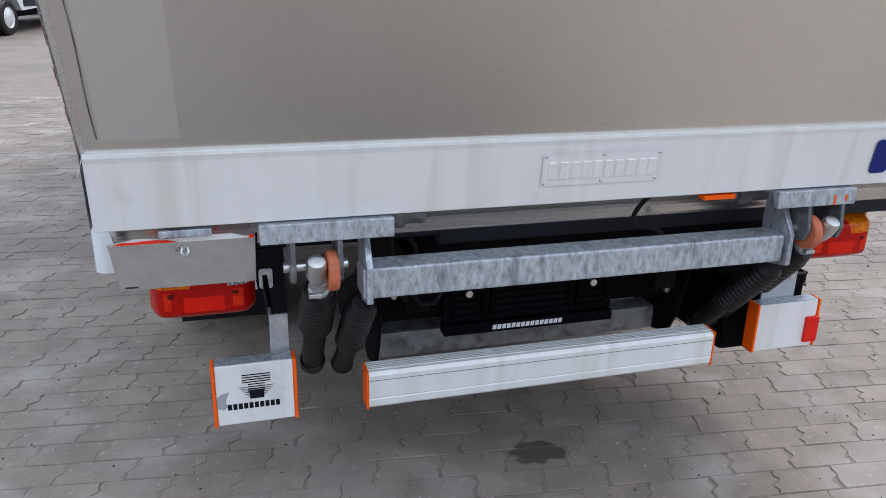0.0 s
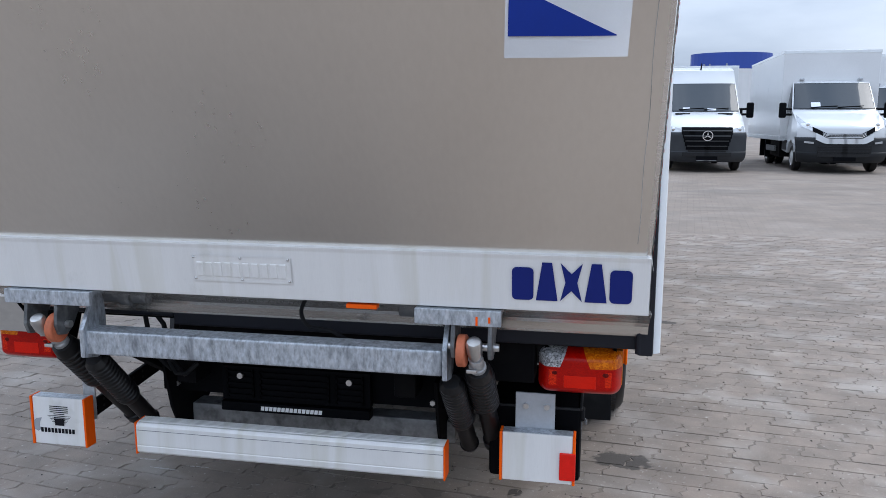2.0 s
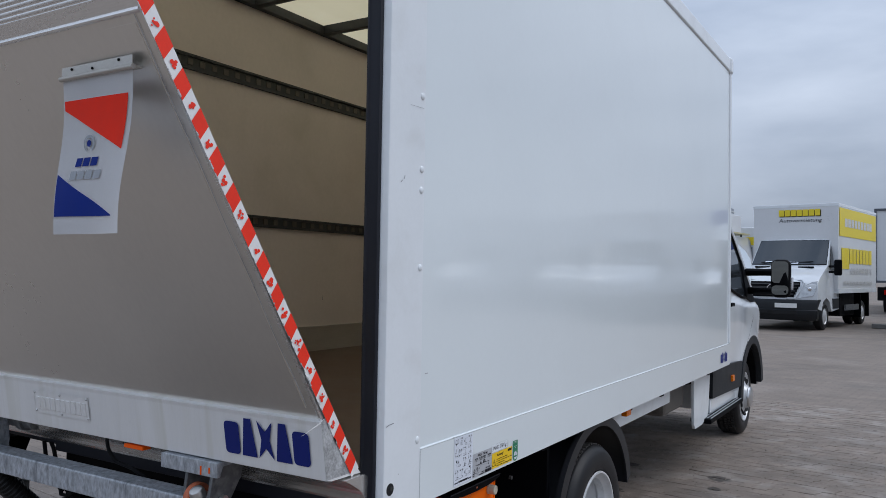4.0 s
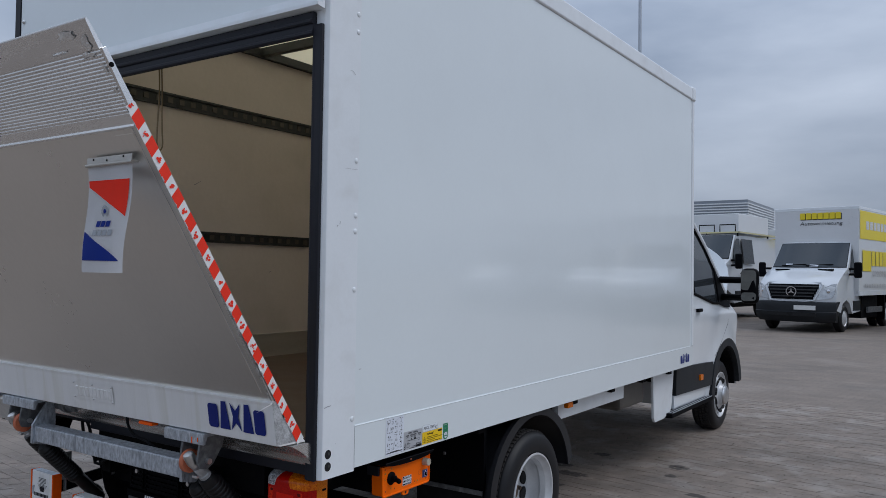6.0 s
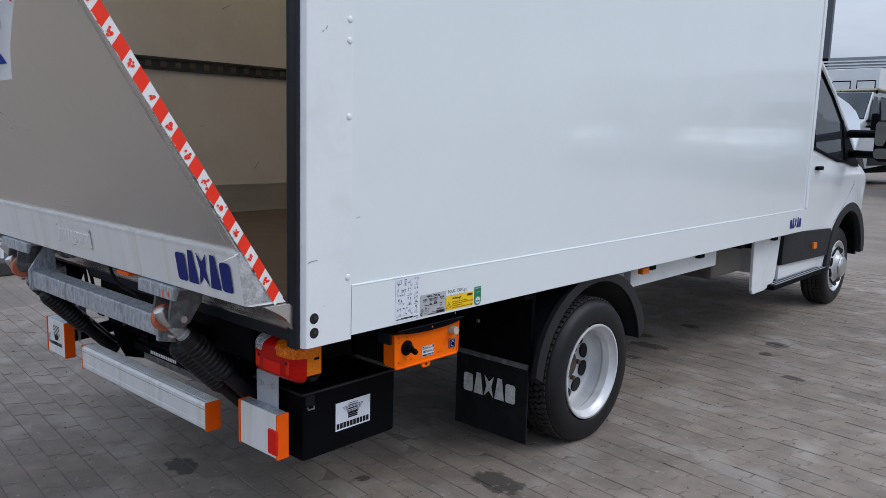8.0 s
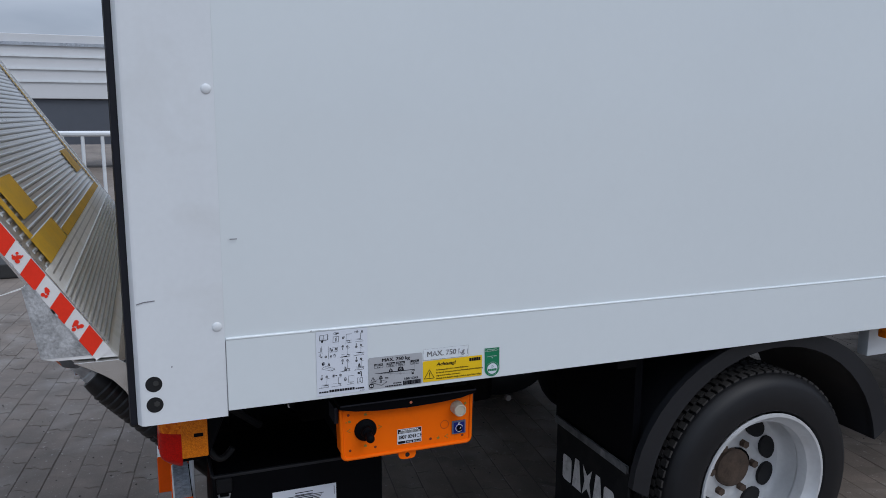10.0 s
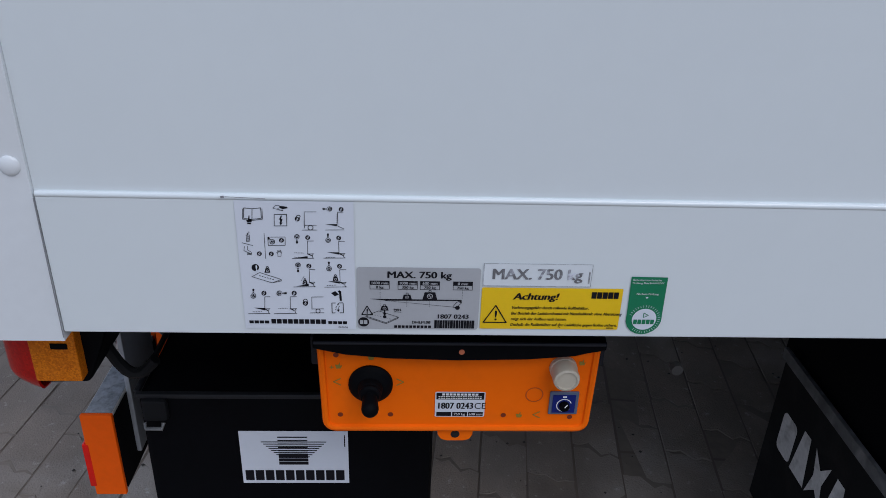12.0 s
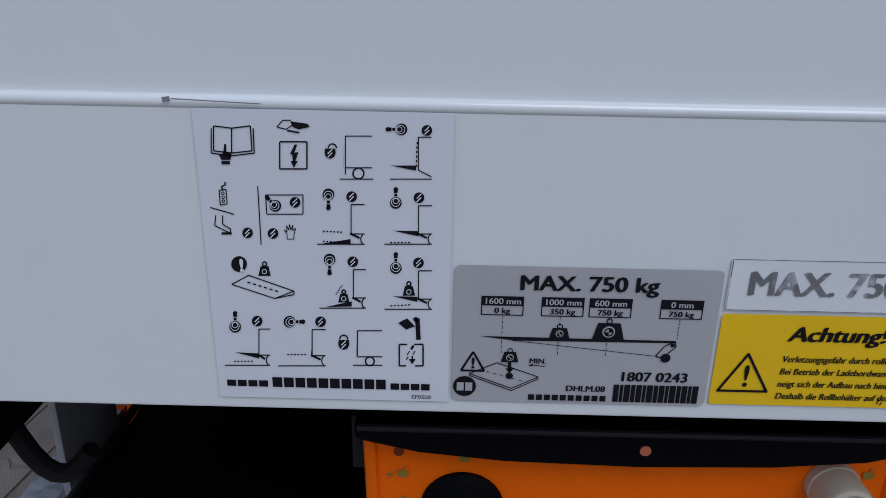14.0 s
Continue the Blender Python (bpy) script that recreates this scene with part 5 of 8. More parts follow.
# ---- wheels ----
def wheel(parent, cy, xout, s, r=0.333, deep=True, cz=0.333):
    """A road wheel; xout: the outer face of the tyre."""
    c = (s * xout, cy, cz)
    hub = new("wheel")
    hub.parent = parent
    wd = 0.205
    bm = bmesh.new()
    prof = [(0.222, -0.012), (0.232, 0.0), (0.262, 0.006), (0.300, 0.002), (0.318, -0.010), (0.329, -0.026)]
    prof = [(a * r / 0.333, b) for a, b in prof]
    prof += [(r, -0.035)]
    for g in (0.062, 0.095, 0.128):
        prof += [(r, -g + 0.005), (r - 0.009, -g + 0.004), (r - 0.009, -g - 0.004), (r, -g - 0.005)]
    prof += [(r, -wd + 0.035), (r - 0.015, -wd + 0.01), (r - 0.07, -wd), (0.222, -wd + 0.01)]
    lathe(bm, [(a, s * b) for a, b in prof], c, 64)
    tyre = part("tyre", bm, M_TYRE, hub, "black tyre")
    bm = bmesh.new()
    for k in range(72):
        a = 2 * math.pi * k / 72
        for j, (x, lift) in enumerate(((-0.020, -0.0235), (-0.049, 0.001), (-0.0785, 0.001), (-0.1115, 0.001), (-0.150, 0.001))):
            m = Matrix.Translation(c) @ Matrix.Rotation(a + 0.03 * j, 4, "X") @ Matrix.Translation((s * x, r + lift - 0.001, 0)) @ Matrix.Rotation(0 if j else s * -0.75, 4, "Z") @ Matrix.Diagonal((0.025, 0.012, 0.020, 1))
            bmesh.ops.create_cube(bm, size=1, matrix=m)
    part("tread", bm, M_TREAD, tyre, smooth=False)
    bm = bmesh.new()
    if deep:
        prof = [(0.224, -0.004), (0.222, 0.002), (0.214, 0.002), (0.210, -0.006), (0.202, -0.020), (0.190, -0.028), (0.186, -0.06), (0.196, -0.075), (0.194, -0.115), (0.180, -0.138), (0.165, -0.144), (0.110, -0.150), (0.098, -0.144), (0.088, -0.144), (0.0, -0.144)]
    else:
        prof = [(0.224, -0.004), (0.222, 0.002), (0.214, 0.002), (0.208, -0.008), (0.190, -0.022), (0.184, -0.045), (0.172, -0.040), (0.150, -0.012), (0.110, 0.006), (0.102, 0.020), (0.095, 0.034), (0.08, 0.042), (0.0, 0.044)]
    lathe(bm, [(a, s * b) for a, b in prof], c, 56)
    rim = part("rim", bm, M_RIM, hub, "silver steel rim with round holes")
    for k in range(10):
        a = 2 * math.pi * (k + 0.5) / 10
        bm = bmesh.new()
        rr, x = (0.144, -0.1440) if deep else (0.150, -0.006)
        q = Matrix.Translation((c[0] + s * x, c[1] + rr * math.cos(a), c[2] + rr * math.sin(a))) @ Matrix.Rotation(a, 4, "X") @ Matrix.Rotation(radians(90), 4, "Y")
        if not deep:
            q = Matrix.Translation((c[0] + s * x, c[1] + rr * math.cos(a), c[2] + rr * math.sin(a))) @ Matrix.Rotation(a, 4, "X") @ Matrix.Rotation(s * radians(-32), 4, "Z") @ Matrix.Rotation(radians(90), 4, "Y")
        bmesh.ops.create_cone(bm, cap_ends=True, segments=16, radius1=0.0290, radius2=0.0290, depth=0.012, matrix=q @ Matrix.Diagonal((1.35, 0.95, 1, 1)))
        part("rim_hole", bm, M_HOLE, rim)
    bm = bmesh.new()
    if deep:
        lathe(bm, [(0.062, s * -0.145), (0.060, s * -0.130), (0.047, s * -0.122), (0.0, s * -0.120)], c, 24)
        part("hub", bm, M_RUST, hub, "rusty wheel hub")
        for k in range(6):
            a = 2 * math.pi * k / 6
            q = (c[1] + 0.082 * math.cos(a), c[2] + 0.082 * math.sin(a))
            part("wheel_nut", rod(bmesh.new(), (c[0] - s * 0.146, *q), (c[0] - s * 0.126, *q), 0.0125, seg=6), M_RUST, hub)
    else:
        lathe(bm, [(0.094, s * 0.040), (0.090, s * 0.052), (0.070, s * 0.064), (0.0, s * 0.066)], c, 24)
        part("hub_cap", bm, M_STEEL, hub, "domed steel hub cap")
    return hub


for s in (1, -1):
    wheel(truck, 1.687, 1.086, s, r=0.336, cz=0.327)
    wheel(truck, 1.687, 0.850, s, r=0.336, cz=0.327)
    wheel(truck, 5.915, 0.955, s, r=0.340, cz=0.338, deep=False)
    # mudguard arch over the twin wheels
    bm = bmesh.new()
    n = 22
    inner, outer = [], []
    for k in range(n + 1):
        a = radians(9 + 168 * k / n)
        inner.append((1.70 + 0.412 * math.cos(a) * 1.02, 0.345 + 0.405 * math.sin(a)))
        outer.append((1.70 + 0.425 * math.cos(a) * 1.02, 0.345 + 0.418 * math.sin(a)))
    prism_x(bm, inner + outer[::-1], s * 0.64, s * 1.075)
    prism_x(bm, inner + [(p[0] + (p[0] - 1.70) * 0.09, p[1] + 0.03) for p in outer[::-1]], s * 1.062, s * 1.085)
    part("mudguard", bm, M_GUARD, truck, "black plastic mudguard arch")
    bm = boxes((*sorted((s * 0.62, s * 1.025)), 1.255, 1.265, 0.075, 0.41), bevel=0.003)
    flap_ = part("mud_flap", bm, M_RUBBER, truck, "black rubber mud flap with a worn mark")
    part("flap_bar", boxes((*sorted((s * 0.62, s * 1.025)), 1.247, 1.255, 0.412, 0.434)), M_GALV_D, flap_)
    part("flap_plate", boxes((*sorted((s * 0.60, s * 1.025)), 1.262, 1.285, 0.40, 0.760)), M_BLACK, flap_)
    bm = bmesh.new()
    low_ = 0.240 if s > 0 else 0.188
    maker_mark(bm, s * 0.815 - 0.150, s * 0.815 + 0.150, low_, low_ + 0.098, Matrix.Translation((0, 1.255, 0)) @ REAR, 0.0015)
    part("flap_print", bm, M_GREY_INK, flap_, "worn grey mark in plain blocks", smooth=False)


# ---- control box under the side rail ----
bm = bmesh.new()
front = [(0.4370, 0.713), (0.7680, 0.713)]
for oy, oz, a0 in ((0.7540, 0.6045, 0), (0.4520, 0.6045, -90)):
    front += [(oy + 0.012 * math.cos(radians(a0 - 22.5 * k)), oz + 0.012 * math.sin(radians(a0 - 22.5 * k))) for k in range(5)]
a = [bm.verts.new((1.040, y, z)) for y, z in front]
b = [bm.verts.new((0.985, y, z)) for y, z in front]
bm.faces.new(a), bm.faces.new(b[::-1])
for i in range(len(front)):
    bm.faces.new((a[i], b[i], b[(i + 1) % len(front)], a[(i + 1) % len(front)]))
control = part("control_box", bm, M_ORANGE, truck, "orange tail lift control box with joystick and switch")
bm = bmesh.new()
for i in range(len(front)):
    (y0, z0), (y1, z1) = front[i], front[(i + 1) % len(front)]
    if i:
        rod(bm, (1.040, y0, z0), (1.040, y1, z1), 0.0045, seg=8)
for y, z in front[1:] + front[:1]:
    bmesh.ops.create_uvsphere(bm, u_segments=8, v_segments=6, radius=0.0045, matrix=Matrix.Translation((1.040, y, z)))
part("raised_rim", bm, M_ORANGE, control)
bm = bmesh.new()
lug = [(0.5795, 0.596), (0.5795, 0.578), (0.5840, 0.5705), (0.5920, 0.5680), (0.6130, 0.5680), (0.6205, 0.5705), (0.6245, 0.578), (0.6245, 0.596)]
prism_x(bm, lug, 1.028, 1.037, bevel=0.0015)
tab = part("lock_tab", bm, M_ORANGE, control)
part("tab_hole", rod(bmesh.new(), (1.0365, 0.602, 0.5795), (1.0378, 0.602, 0.5795), 0.0058, seg=8), M_HOLE, tab)
bm = bmesh.new()
prism_x(bm, [(0.430, 0.7360), (0.773, 0.7360), (0.773, 0.7245), (0.735, 0.7175), (0.68, 0.7125), (0.60, 0.7105), (0.52, 0.7125), (0.468, 0.7175), (0.430, 0.7245)], 0.97, 1.062, bevel=0.003)
hood = part("rubber_hood", bm, M_BLACK, control, "black rubber hood over the box")
bm = rod(bmesh.new(), (1.0615, 0.432, 0.7335), (1.0615, 0.771, 0.7335), 0.0022, seg=8)
part("hood_bead", bm, M_SEAL, hood)
part("hood_rivet", rod(bmesh.new(), (1.060, 0.603, 0.7225), (1.0630, 0.603, 0.7225), 0.0034, seg=12), M_ROLLER, hood)
for y0, y1 in ((0.424, 0.434), (0.771, 0.781)):
    part("hood_side", boxes((0.97, 1.030, y0, y1, 0.68, 0.72), bevel=0.002), M_SEAL, control)
part("mount_box", boxes((0.80, 0.985, 0.45, 0.75, 0.60, 0.76)), M_CHASSIS, truck)
bm = bmesh.new()
JY, JZ = 0.496, 0.6605
lathe(bm, [(0.0270, 0.0), (0.0270, 0.003), (0.0235, 0.006), (0.0215, 0.007), (0.0150, 0.010), (0.0142, 0.017), (0.0128, 0.019), (0.0132, 0.023), (0.0110, 0.026), (0.0, 0.027)], (1.0405, JY, JZ), 28)
rod(bm, (1.064, JY, JZ - 0.001), (1.080, JY + 0.001, JZ - 0.006), 0.0085, 0.0102, seg=16)
bmesh.ops.create_uvsphere(bm, u_segments=16, v_segments=10, radius=0.0104, matrix=Matrix.Translation((1.081, JY + 0.001, JZ - 0.0065)))
part("joystick", bm, M_BLACK, control, "black rubber joystick")
bm = bmesh.new()
lathe(bm, [(0.0168, 0.0), (0.0168, 0.006), (0.0160, 0.007), (0.0160, 0.024), (0.0150, 0.027), (0.0125, 0.028), (0.0118, 0.026), (0.0, 0.026)], (1.0405, 0.7290, 0.6860), 28)
part("push_button", bm, flat("pale_button", (0.50, 0.45, 0.36), 0.4), control, "pale round push button")
bm = boxes((1.0405, 1.0435, 0.7165, 0.7530, 0.6165, 0.6510), bevel=0.0012)
key = part("switch_box", bm, flat("blue_grey_switch", (0.10, 0.13, 0.20), 0.25), control, "clear covered rotary switch")
bm = boxes((1.0436, 1.0446, 0.7205, 0.7490, 0.6200, 0.6470), bevel=0.0004)
part("switch_face", bm, M_BLUE, key)
part("switch_knob", rod(bmesh.new(), (1.0446, 0.735, 0.632), (1.0500, 0.735, 0.632), 0.0062, seg=14), M_BLACK, key)
bm = bmesh.new()
ring(bm, 0.735, 0.632, 0.0098, 0.0012, Matrix.Translation((1.0450, 0, 0)) @ SIDE, 0.0, a0=20, a1=320)
rect(bm, 0.7325, 0.6435, 0.7375, 0.6460, Matrix.Translation((1.0450, 0, 0)) @ SIDE)
stroke(bm, 0.735, 0.632, 0.738, 0.6365, 0.0014, Matrix.Translation((1.0503, 0, 0)) @ SIDE)
part("switch_print", bm, M_WHITE_INK, key, smooth=False)
MS = Matrix.Translation((1.0405, 0, 0)) @ SIDE
bm = bmesh.new()
for y, z in ((0.458, 0.6130), (0.520, 0.6135), (0.661, 0.6130), (0.745, 0.6105), (0.455, 0.7020), (0.60, 0.704)):
    disc(bm, y, z, 0.0034, MS, 0.0004, seg=10)
tagged(part("moulded_dimple", bm, flat("deep_orange_mould", (0.20, 0.022, 0.0), 0.6), control, smooth=False), kind="stuff")
bm = bmesh.new()
ring(bm, 0.6975, 0.6450, 0.0112, 0.0014, MS, 0.0004)
part("moulded_ring", bm, flat("dark_orange_mould", (0.55, 0.075, 0.0), 0.5), control, smooth=False)
bm = bmesh.new()
for y, z in ((0.458, 0.687), (0.497, 0.700), (0.681, 0.614), (0.752, 0.694), (0.496, 0.622)):
    shape(bm, [(y - 0.0030, z - 0.0045), (y + 0.0025, z - 0.0042), (y + 0.0040, z + 0.0005), (y + 0.0018, z - 0.0008), (y + 0.0012, z + 0.0048), (y - 0.0004, z + 0.0010), (y - 0.0042, z + 0.0014)], MS, 0.0005)
for y, z, d in ((0.455, 0.663, 1), (0.532, 0.663, -1), (0.702, 0.614, 1)):
    path2(bm, ((y + 0.005 * d, z + 0.005), (y - 0.004 * d, z), (y + 0.005 * d, z - 0.005)), 0.0013, MS, 0.0005)
path2(bm, ((0.447, 0.6845), (0.452, 0.6845)), 0.0011, MS, 0.0005)
path2(bm, ((0.4495, 0.6820), (0.4495, 0.6870)), 0.0011, MS, 0.0006)
tagged(part("worn_symbol", bm, flat("olive_print", (0.30, 0.20, 0.02), 0.5), control, smooth=False), kind="stuff")
bm = bmesh.new()
rect(bm, 0.5750, 0.6105, 0.6370, 0.6490, MS, 0.0006, r=0.002)
label = part("rating_plate", bm, M_STICKER, control, "small white rating plate", smooth=False)
bm = bmesh.new()
rect(bm, 0.5765, 0.6375, 0.6355, 0.6478, MS, 0.001)
for k in range(3):
    rect(bm, 0.5770 + k * 0.0198, 0.6118, 0.5955 + k * 0.0198, 0.6182, MS, 0.001)
part("dark_fields", bm, M_INK, label, smooth=False)
text(label, "1807 0243", 0.5772, 0.6235, 0.0092, MS, M_INK, 0.0012, wide=0.80, heavy=0.0004)
text(label, "CE", 0.6235, 0.6235, 0.0090, MS, M_INK, 0.0012, wide=0.95)
text(label, "750 kg", 0.5985, 0.6133, 0.0036, MS, M_WHITE_INK, 0.0014)
text(label, "600 mm", 0.6175, 0.6133, 0.0036, MS, M_WHITE_INK, 0.0014)
bm = bmesh.new()
bars(bm, 0.5835, 0.6290, 0.6440, 0.0030, 10, MS, 0.0014)
bars(bm, 0.5790, 0.6330, 0.6415, 0.0012, 18, MS, 0.0014)
bars(bm, 0.5790, 0.6330, 0.6390, 0.0012, 18, MS, 0.0014)
part("plain_bars", bm, M_WHITE_INK, label, smooth=False)

# ---- battery box, hoses behind the lamp ----
BZ = -0.008                                                # the box hangs a little low
bm = boxes((0.62, 0.902, 0.152, 0.580, 0.305 + BZ, 0.542 + BZ), bevel=0.014)
bat = part("battery_box", bm, M_BLACK, truck, "black plastic battery box with a sticker")
bm = boxes((0.896, 0.905, 0.152, 0.580, 0.537 + BZ, 0.545 + BZ), (0.62, 0.896, 0.148, 0.156, 0.537 + BZ, 0.545 + BZ), bevel=0.002)
part("box_rim", bm, M_BOXRIM, bat)
part("lid_latch", boxes((0.898, 0.912, 0.160, 0.197, 0.500 + BZ, 0.538 + BZ), bevel=0.006), M_RUBBER, bat)
part("latch_loop", tube(bmesh.new(), [(0.912, 0.163, 0.500 + BZ), (0.916, 0.165, 0.492 + BZ), (0.916, 0.188, 0.492 + BZ), (0.912, 0.190, 0.500 + BZ)], 0.003), M_GALV_D, bat)
MB = Matrix.Translation((0.902, 0, BZ)) @ SIDE
bm = bmesh.new()
rect(bm, 0.2925, 0.3760, 0.4535, 0.4775, MB, 0.001)
st = part("white_sticker", bm, M_STICKER, bat, "white sticker with a black mark", smooth=False)
bm = bmesh.new()
for k in range(9):
    rect(bm, 0.349, 0.4130 + k * 0.0065, 0.393, 0.4130 + k * 0.0065 + (0.0058 if k < 3 else 0.0022), MB, 0.0014)
for k in range(9):
    rect(bm, 0.324 + 0.0036 * k, 0.4560 - 0.0041 * k, 0.421 - 0.0036 * k, 0.4578 - 0.0041 * k, MB, 0.0012)
bars(bm, 0.297, 0.449, 0.382, 0.020, 10, MB, 0.0014, gap=0.16)
rect(bm, 0.4475, 0.448, 0.4490, 0.470, MB, 0.0012)
tagged(part("sticker_mark", bm, M_INK, st, smooth=False), kind="stuff")
pts = [(0.93, 0.10 + 0.10 * t, 0.79 - 0.16 * t - 0.10 * math.sin(t * 3.0)) for t in [k / 12 for k in range(13)]]
part("hose", tube(bmesh.new(), pts, 0.008), M_RUBBER, truck)
part("hose", tube(bmesh.new(), [(0.90 - 0.02 * k, 0.13 + 0.03 * k, 0.76 - 0.03 * k) for k in range(6)], 0.010), M_RUBBER, truck)
bm = boxes((1.045, 1.075, 2.13, 2.20, 0.728, 0.760), bevel=0.005)
part("side_marker", bm, M_AMBER_LENS, truck, "amber side marker lamp")
part("side_rail", boxes((0.96, 1.0, 2.15, 3.20, 0.648, 0.76), bevel=0.004), M_POST, truck)
part("skirt_plate", prism_x(bmesh.new(), [(3.81, 0.752), (4.31, 0.752), (4.255, 0.45), (4.22, 0.405), (4.06, 0.376), (3.86, 0.376), (3.83, 0.41)], 0.98, 1.0, bevel=0.003), M_POST, truck, "white skirt plate behind the cab")
part("fuel_tank", boxes((0.45, 0.94, 3.30, 3.80, 0.53, 0.73), bevel=0.04), M_TANK, truck, "grimy grey-brown tank")
part("skirt_mark", rod(bmesh.new(), (1.055, 0.86, 0.70), (1.065, 0.86, 0.70), 0.007, seg=12), M_FOOT, truck)
bm = bmesh.new()
maker_mark(bm, 4.13, 4.36, 0.812, 0.885, Matrix.Translation((W + 0.0045, 0, 0)) @ SIDE, 0.001)
part("maker_mark", bm, M_BLUE, truck, "small dark blue mark in plain blocks", smooth=False)

# ---- stickers on the rail ----
SW = Matrix.Translation((W + 0.0046, 0, 0)) @ SIDE


def sheet(name, y0, z0, y1, z1, material, label, r=0.0, skew=0.0):
    bm = bmesh.new()
    rect(bm, y0, z0, y1, z1, SW, 0.0004, r=r, skew=skew)
    return part(name, bm, material, truck, label, smooth=False)


# pictogram sheet: sixteen small line drawings, laid out on a 430 by 520 grid (x to the right, y down)
pic = sheet("pictogram_sticker", 0.3690, 0.7835, 0.4850, 0.9310, M_STICKER, "white sticker with sixteen black pictograms")
PK = Matrix.Identity(4)


def on_sheet(bm):
    """Carries drawings from the sheet's grid to the rail, with the slight lean of the print."""
    for v in bm.verts:
        a, b, up = v.co
        k = 1 + 1.12469e-05 * a - 2.67788e-04 * b
        v.co = (W + 0.0046 + up, (2.54085e-04 * a - 1.23932e-04 * b + 0.376589) / k, (1.57196e-05 * a - 4.99213e-04 * b + 0.93115) / k)
    return bm


ink = bmesh.new()
L = 0.0008


def ln(*pts, w=1.9):
    path2(ink, [(pts[k], pts[k + 1]) for k in range(0, len(pts), 2)], w, PK, L)


def dot(x, y, r):
    disc(ink, x, y, r, PK, L, seg=16)


def blk(x0, y0, x1, y1):
    rect(ink, x0, y0, x1, y1, PK, L)


def loop(x, y, r, w=2.6):
    ring(ink, x, y, r, w, PK, L, seg=18)


def knob(x, y):
    dot(x, y, 9.5)
    white.append((x, y))


white, hoops = [], []


def stick(x, y, dx, dy):
    """A joystick leaning one way."""
    dot(x - dx * 2, y - dy * 2, 10.5)
    hoops.extend(((x - dx * 0.5, y - dy * 0.5, 8.2), (x + dx * 1.5, y + dy * 1.5, 5.2)))
    ln(x + dx * 9.5, y + dy * 9.5, x + dx * 14, y + dy * 14, w=5)
    ln(x + dx * 15.5, y + dy * 15.5, x + dx * 20, y + dy * 20, w=6.5)
    dot(x + dx * 22, y + dy * 22, 4.0)


def bay(x, y, wide=40, drop=55):
    """The rear of a lorry in outline with the ground under it."""
    ln(x + wide, y, x, y, x, y + drop, x + wide, y + drop)
    ln(x - 60, y + drop + 18, x + wide, y + drop + 18)
    ring(ink, x + wide + 4, y + drop + 9, 12, 2.0, PK, L, seg=8, a0=125, a1=235)
    ln(x - 2, y + drop - 1, x + wide - 9, y + drop + 7, w=3.6)


def blade(x, y, dx, dy):
    shape(ink, [(x, y - 4), (x + dx, y + dy), (x, y + 5)], PK, L)


def dashes(x0, y0, x1, y1, n=6):
    for k in range(n):
        f, g = k / n, (k + 0.55) / n
        ln(x0 + (x1 - x0) * f, y0 + (y1 - y0) * f, x0 + (x1 - x0) * g, y0 + (y1 - y0) * g, w=2.4)


def load(x, y, k=1.0):
    shape(ink, [(x - 11 * k, y), (x + 11 * k, y), (x + 7 * k, y - 17 * k), (x - 7 * k, y - 17 * k)], PK, L)
    loop(x, y - 21 * k, 5 * k)


def padlock(x, y, shut):
    shape(ink, [(x - 9, y), (x + 9, y), (x + 10, y + 8), (x + 7, y + 15), (x, y + 18), (x - 7, y + 15), (x - 10, y + 8)], PK, L)
    ring(ink, x + (0 if shut else 4), y - 1, 8.5, 2.6, PK, L, seg=10, a0=180, a1=360)
    white.append((x, y + 8))


def done():
    global ink
    part("pictogram", on_sheet(ink), M_INK, pic, smooth=False)
    ink = bmesh.new()


# row one: book, power, unlock, tilt
ln(10, 32, 10, 76, 42, 80, 42, 36, 10, 32, w=2.4)
done()
ln(42, 36, 75, 32, 78, 76, 42, 80, w=2.4), ln(6, 36, 6, 80, 41, 85, 82, 80, 80, 36, w=2.2)
done()
shape(ink, [(20, 84), (27, 80), (29, 64), (32, 64), (33, 78), (42, 82), (40, 92), (24, 92)], PK, L), blk(24, 94, 39, 100)
done()
ln(122, 34, 132, 22, 146, 22, 150, 30, 138, 38, 122, 34), shape(ink, [(146, 24), (176, 28), (180, 34), (160, 38), (150, 34)], PK, L), ln(140, 40, 162, 44, w=3)
done()
ln(127, 60, 175, 60, 175, 108, 127, 108, 127, 60, w=2.6)
done()
shape(ink, [(153, 65), (145, 82), (152, 82), (158, 65)], PK, L), shape(ink, [(149, 80), (160, 78), (154, 97), (150, 97)], PK, L), shape(ink, [(146, 94), (159, 94), (152, 106)], PK, L)
done()
padlock(216, 72, False)
done()
ln(290, 50, 243, 50, 243, 106, 290, 106), ln(233, 126, 292, 126), loop(266, 116, 11), blade(239, 106, 2, -50), ln(243, 106, 243, 118)
done()
stick(340, 38, -1, 0), knob(387, 40)
done()
ln(395, 52, 372, 52, 372, 110, 395, 122), dashes(370, 60, 368, 108), blade(368, 106, -46, -4), ln(322, 126, 396, 126)
done()
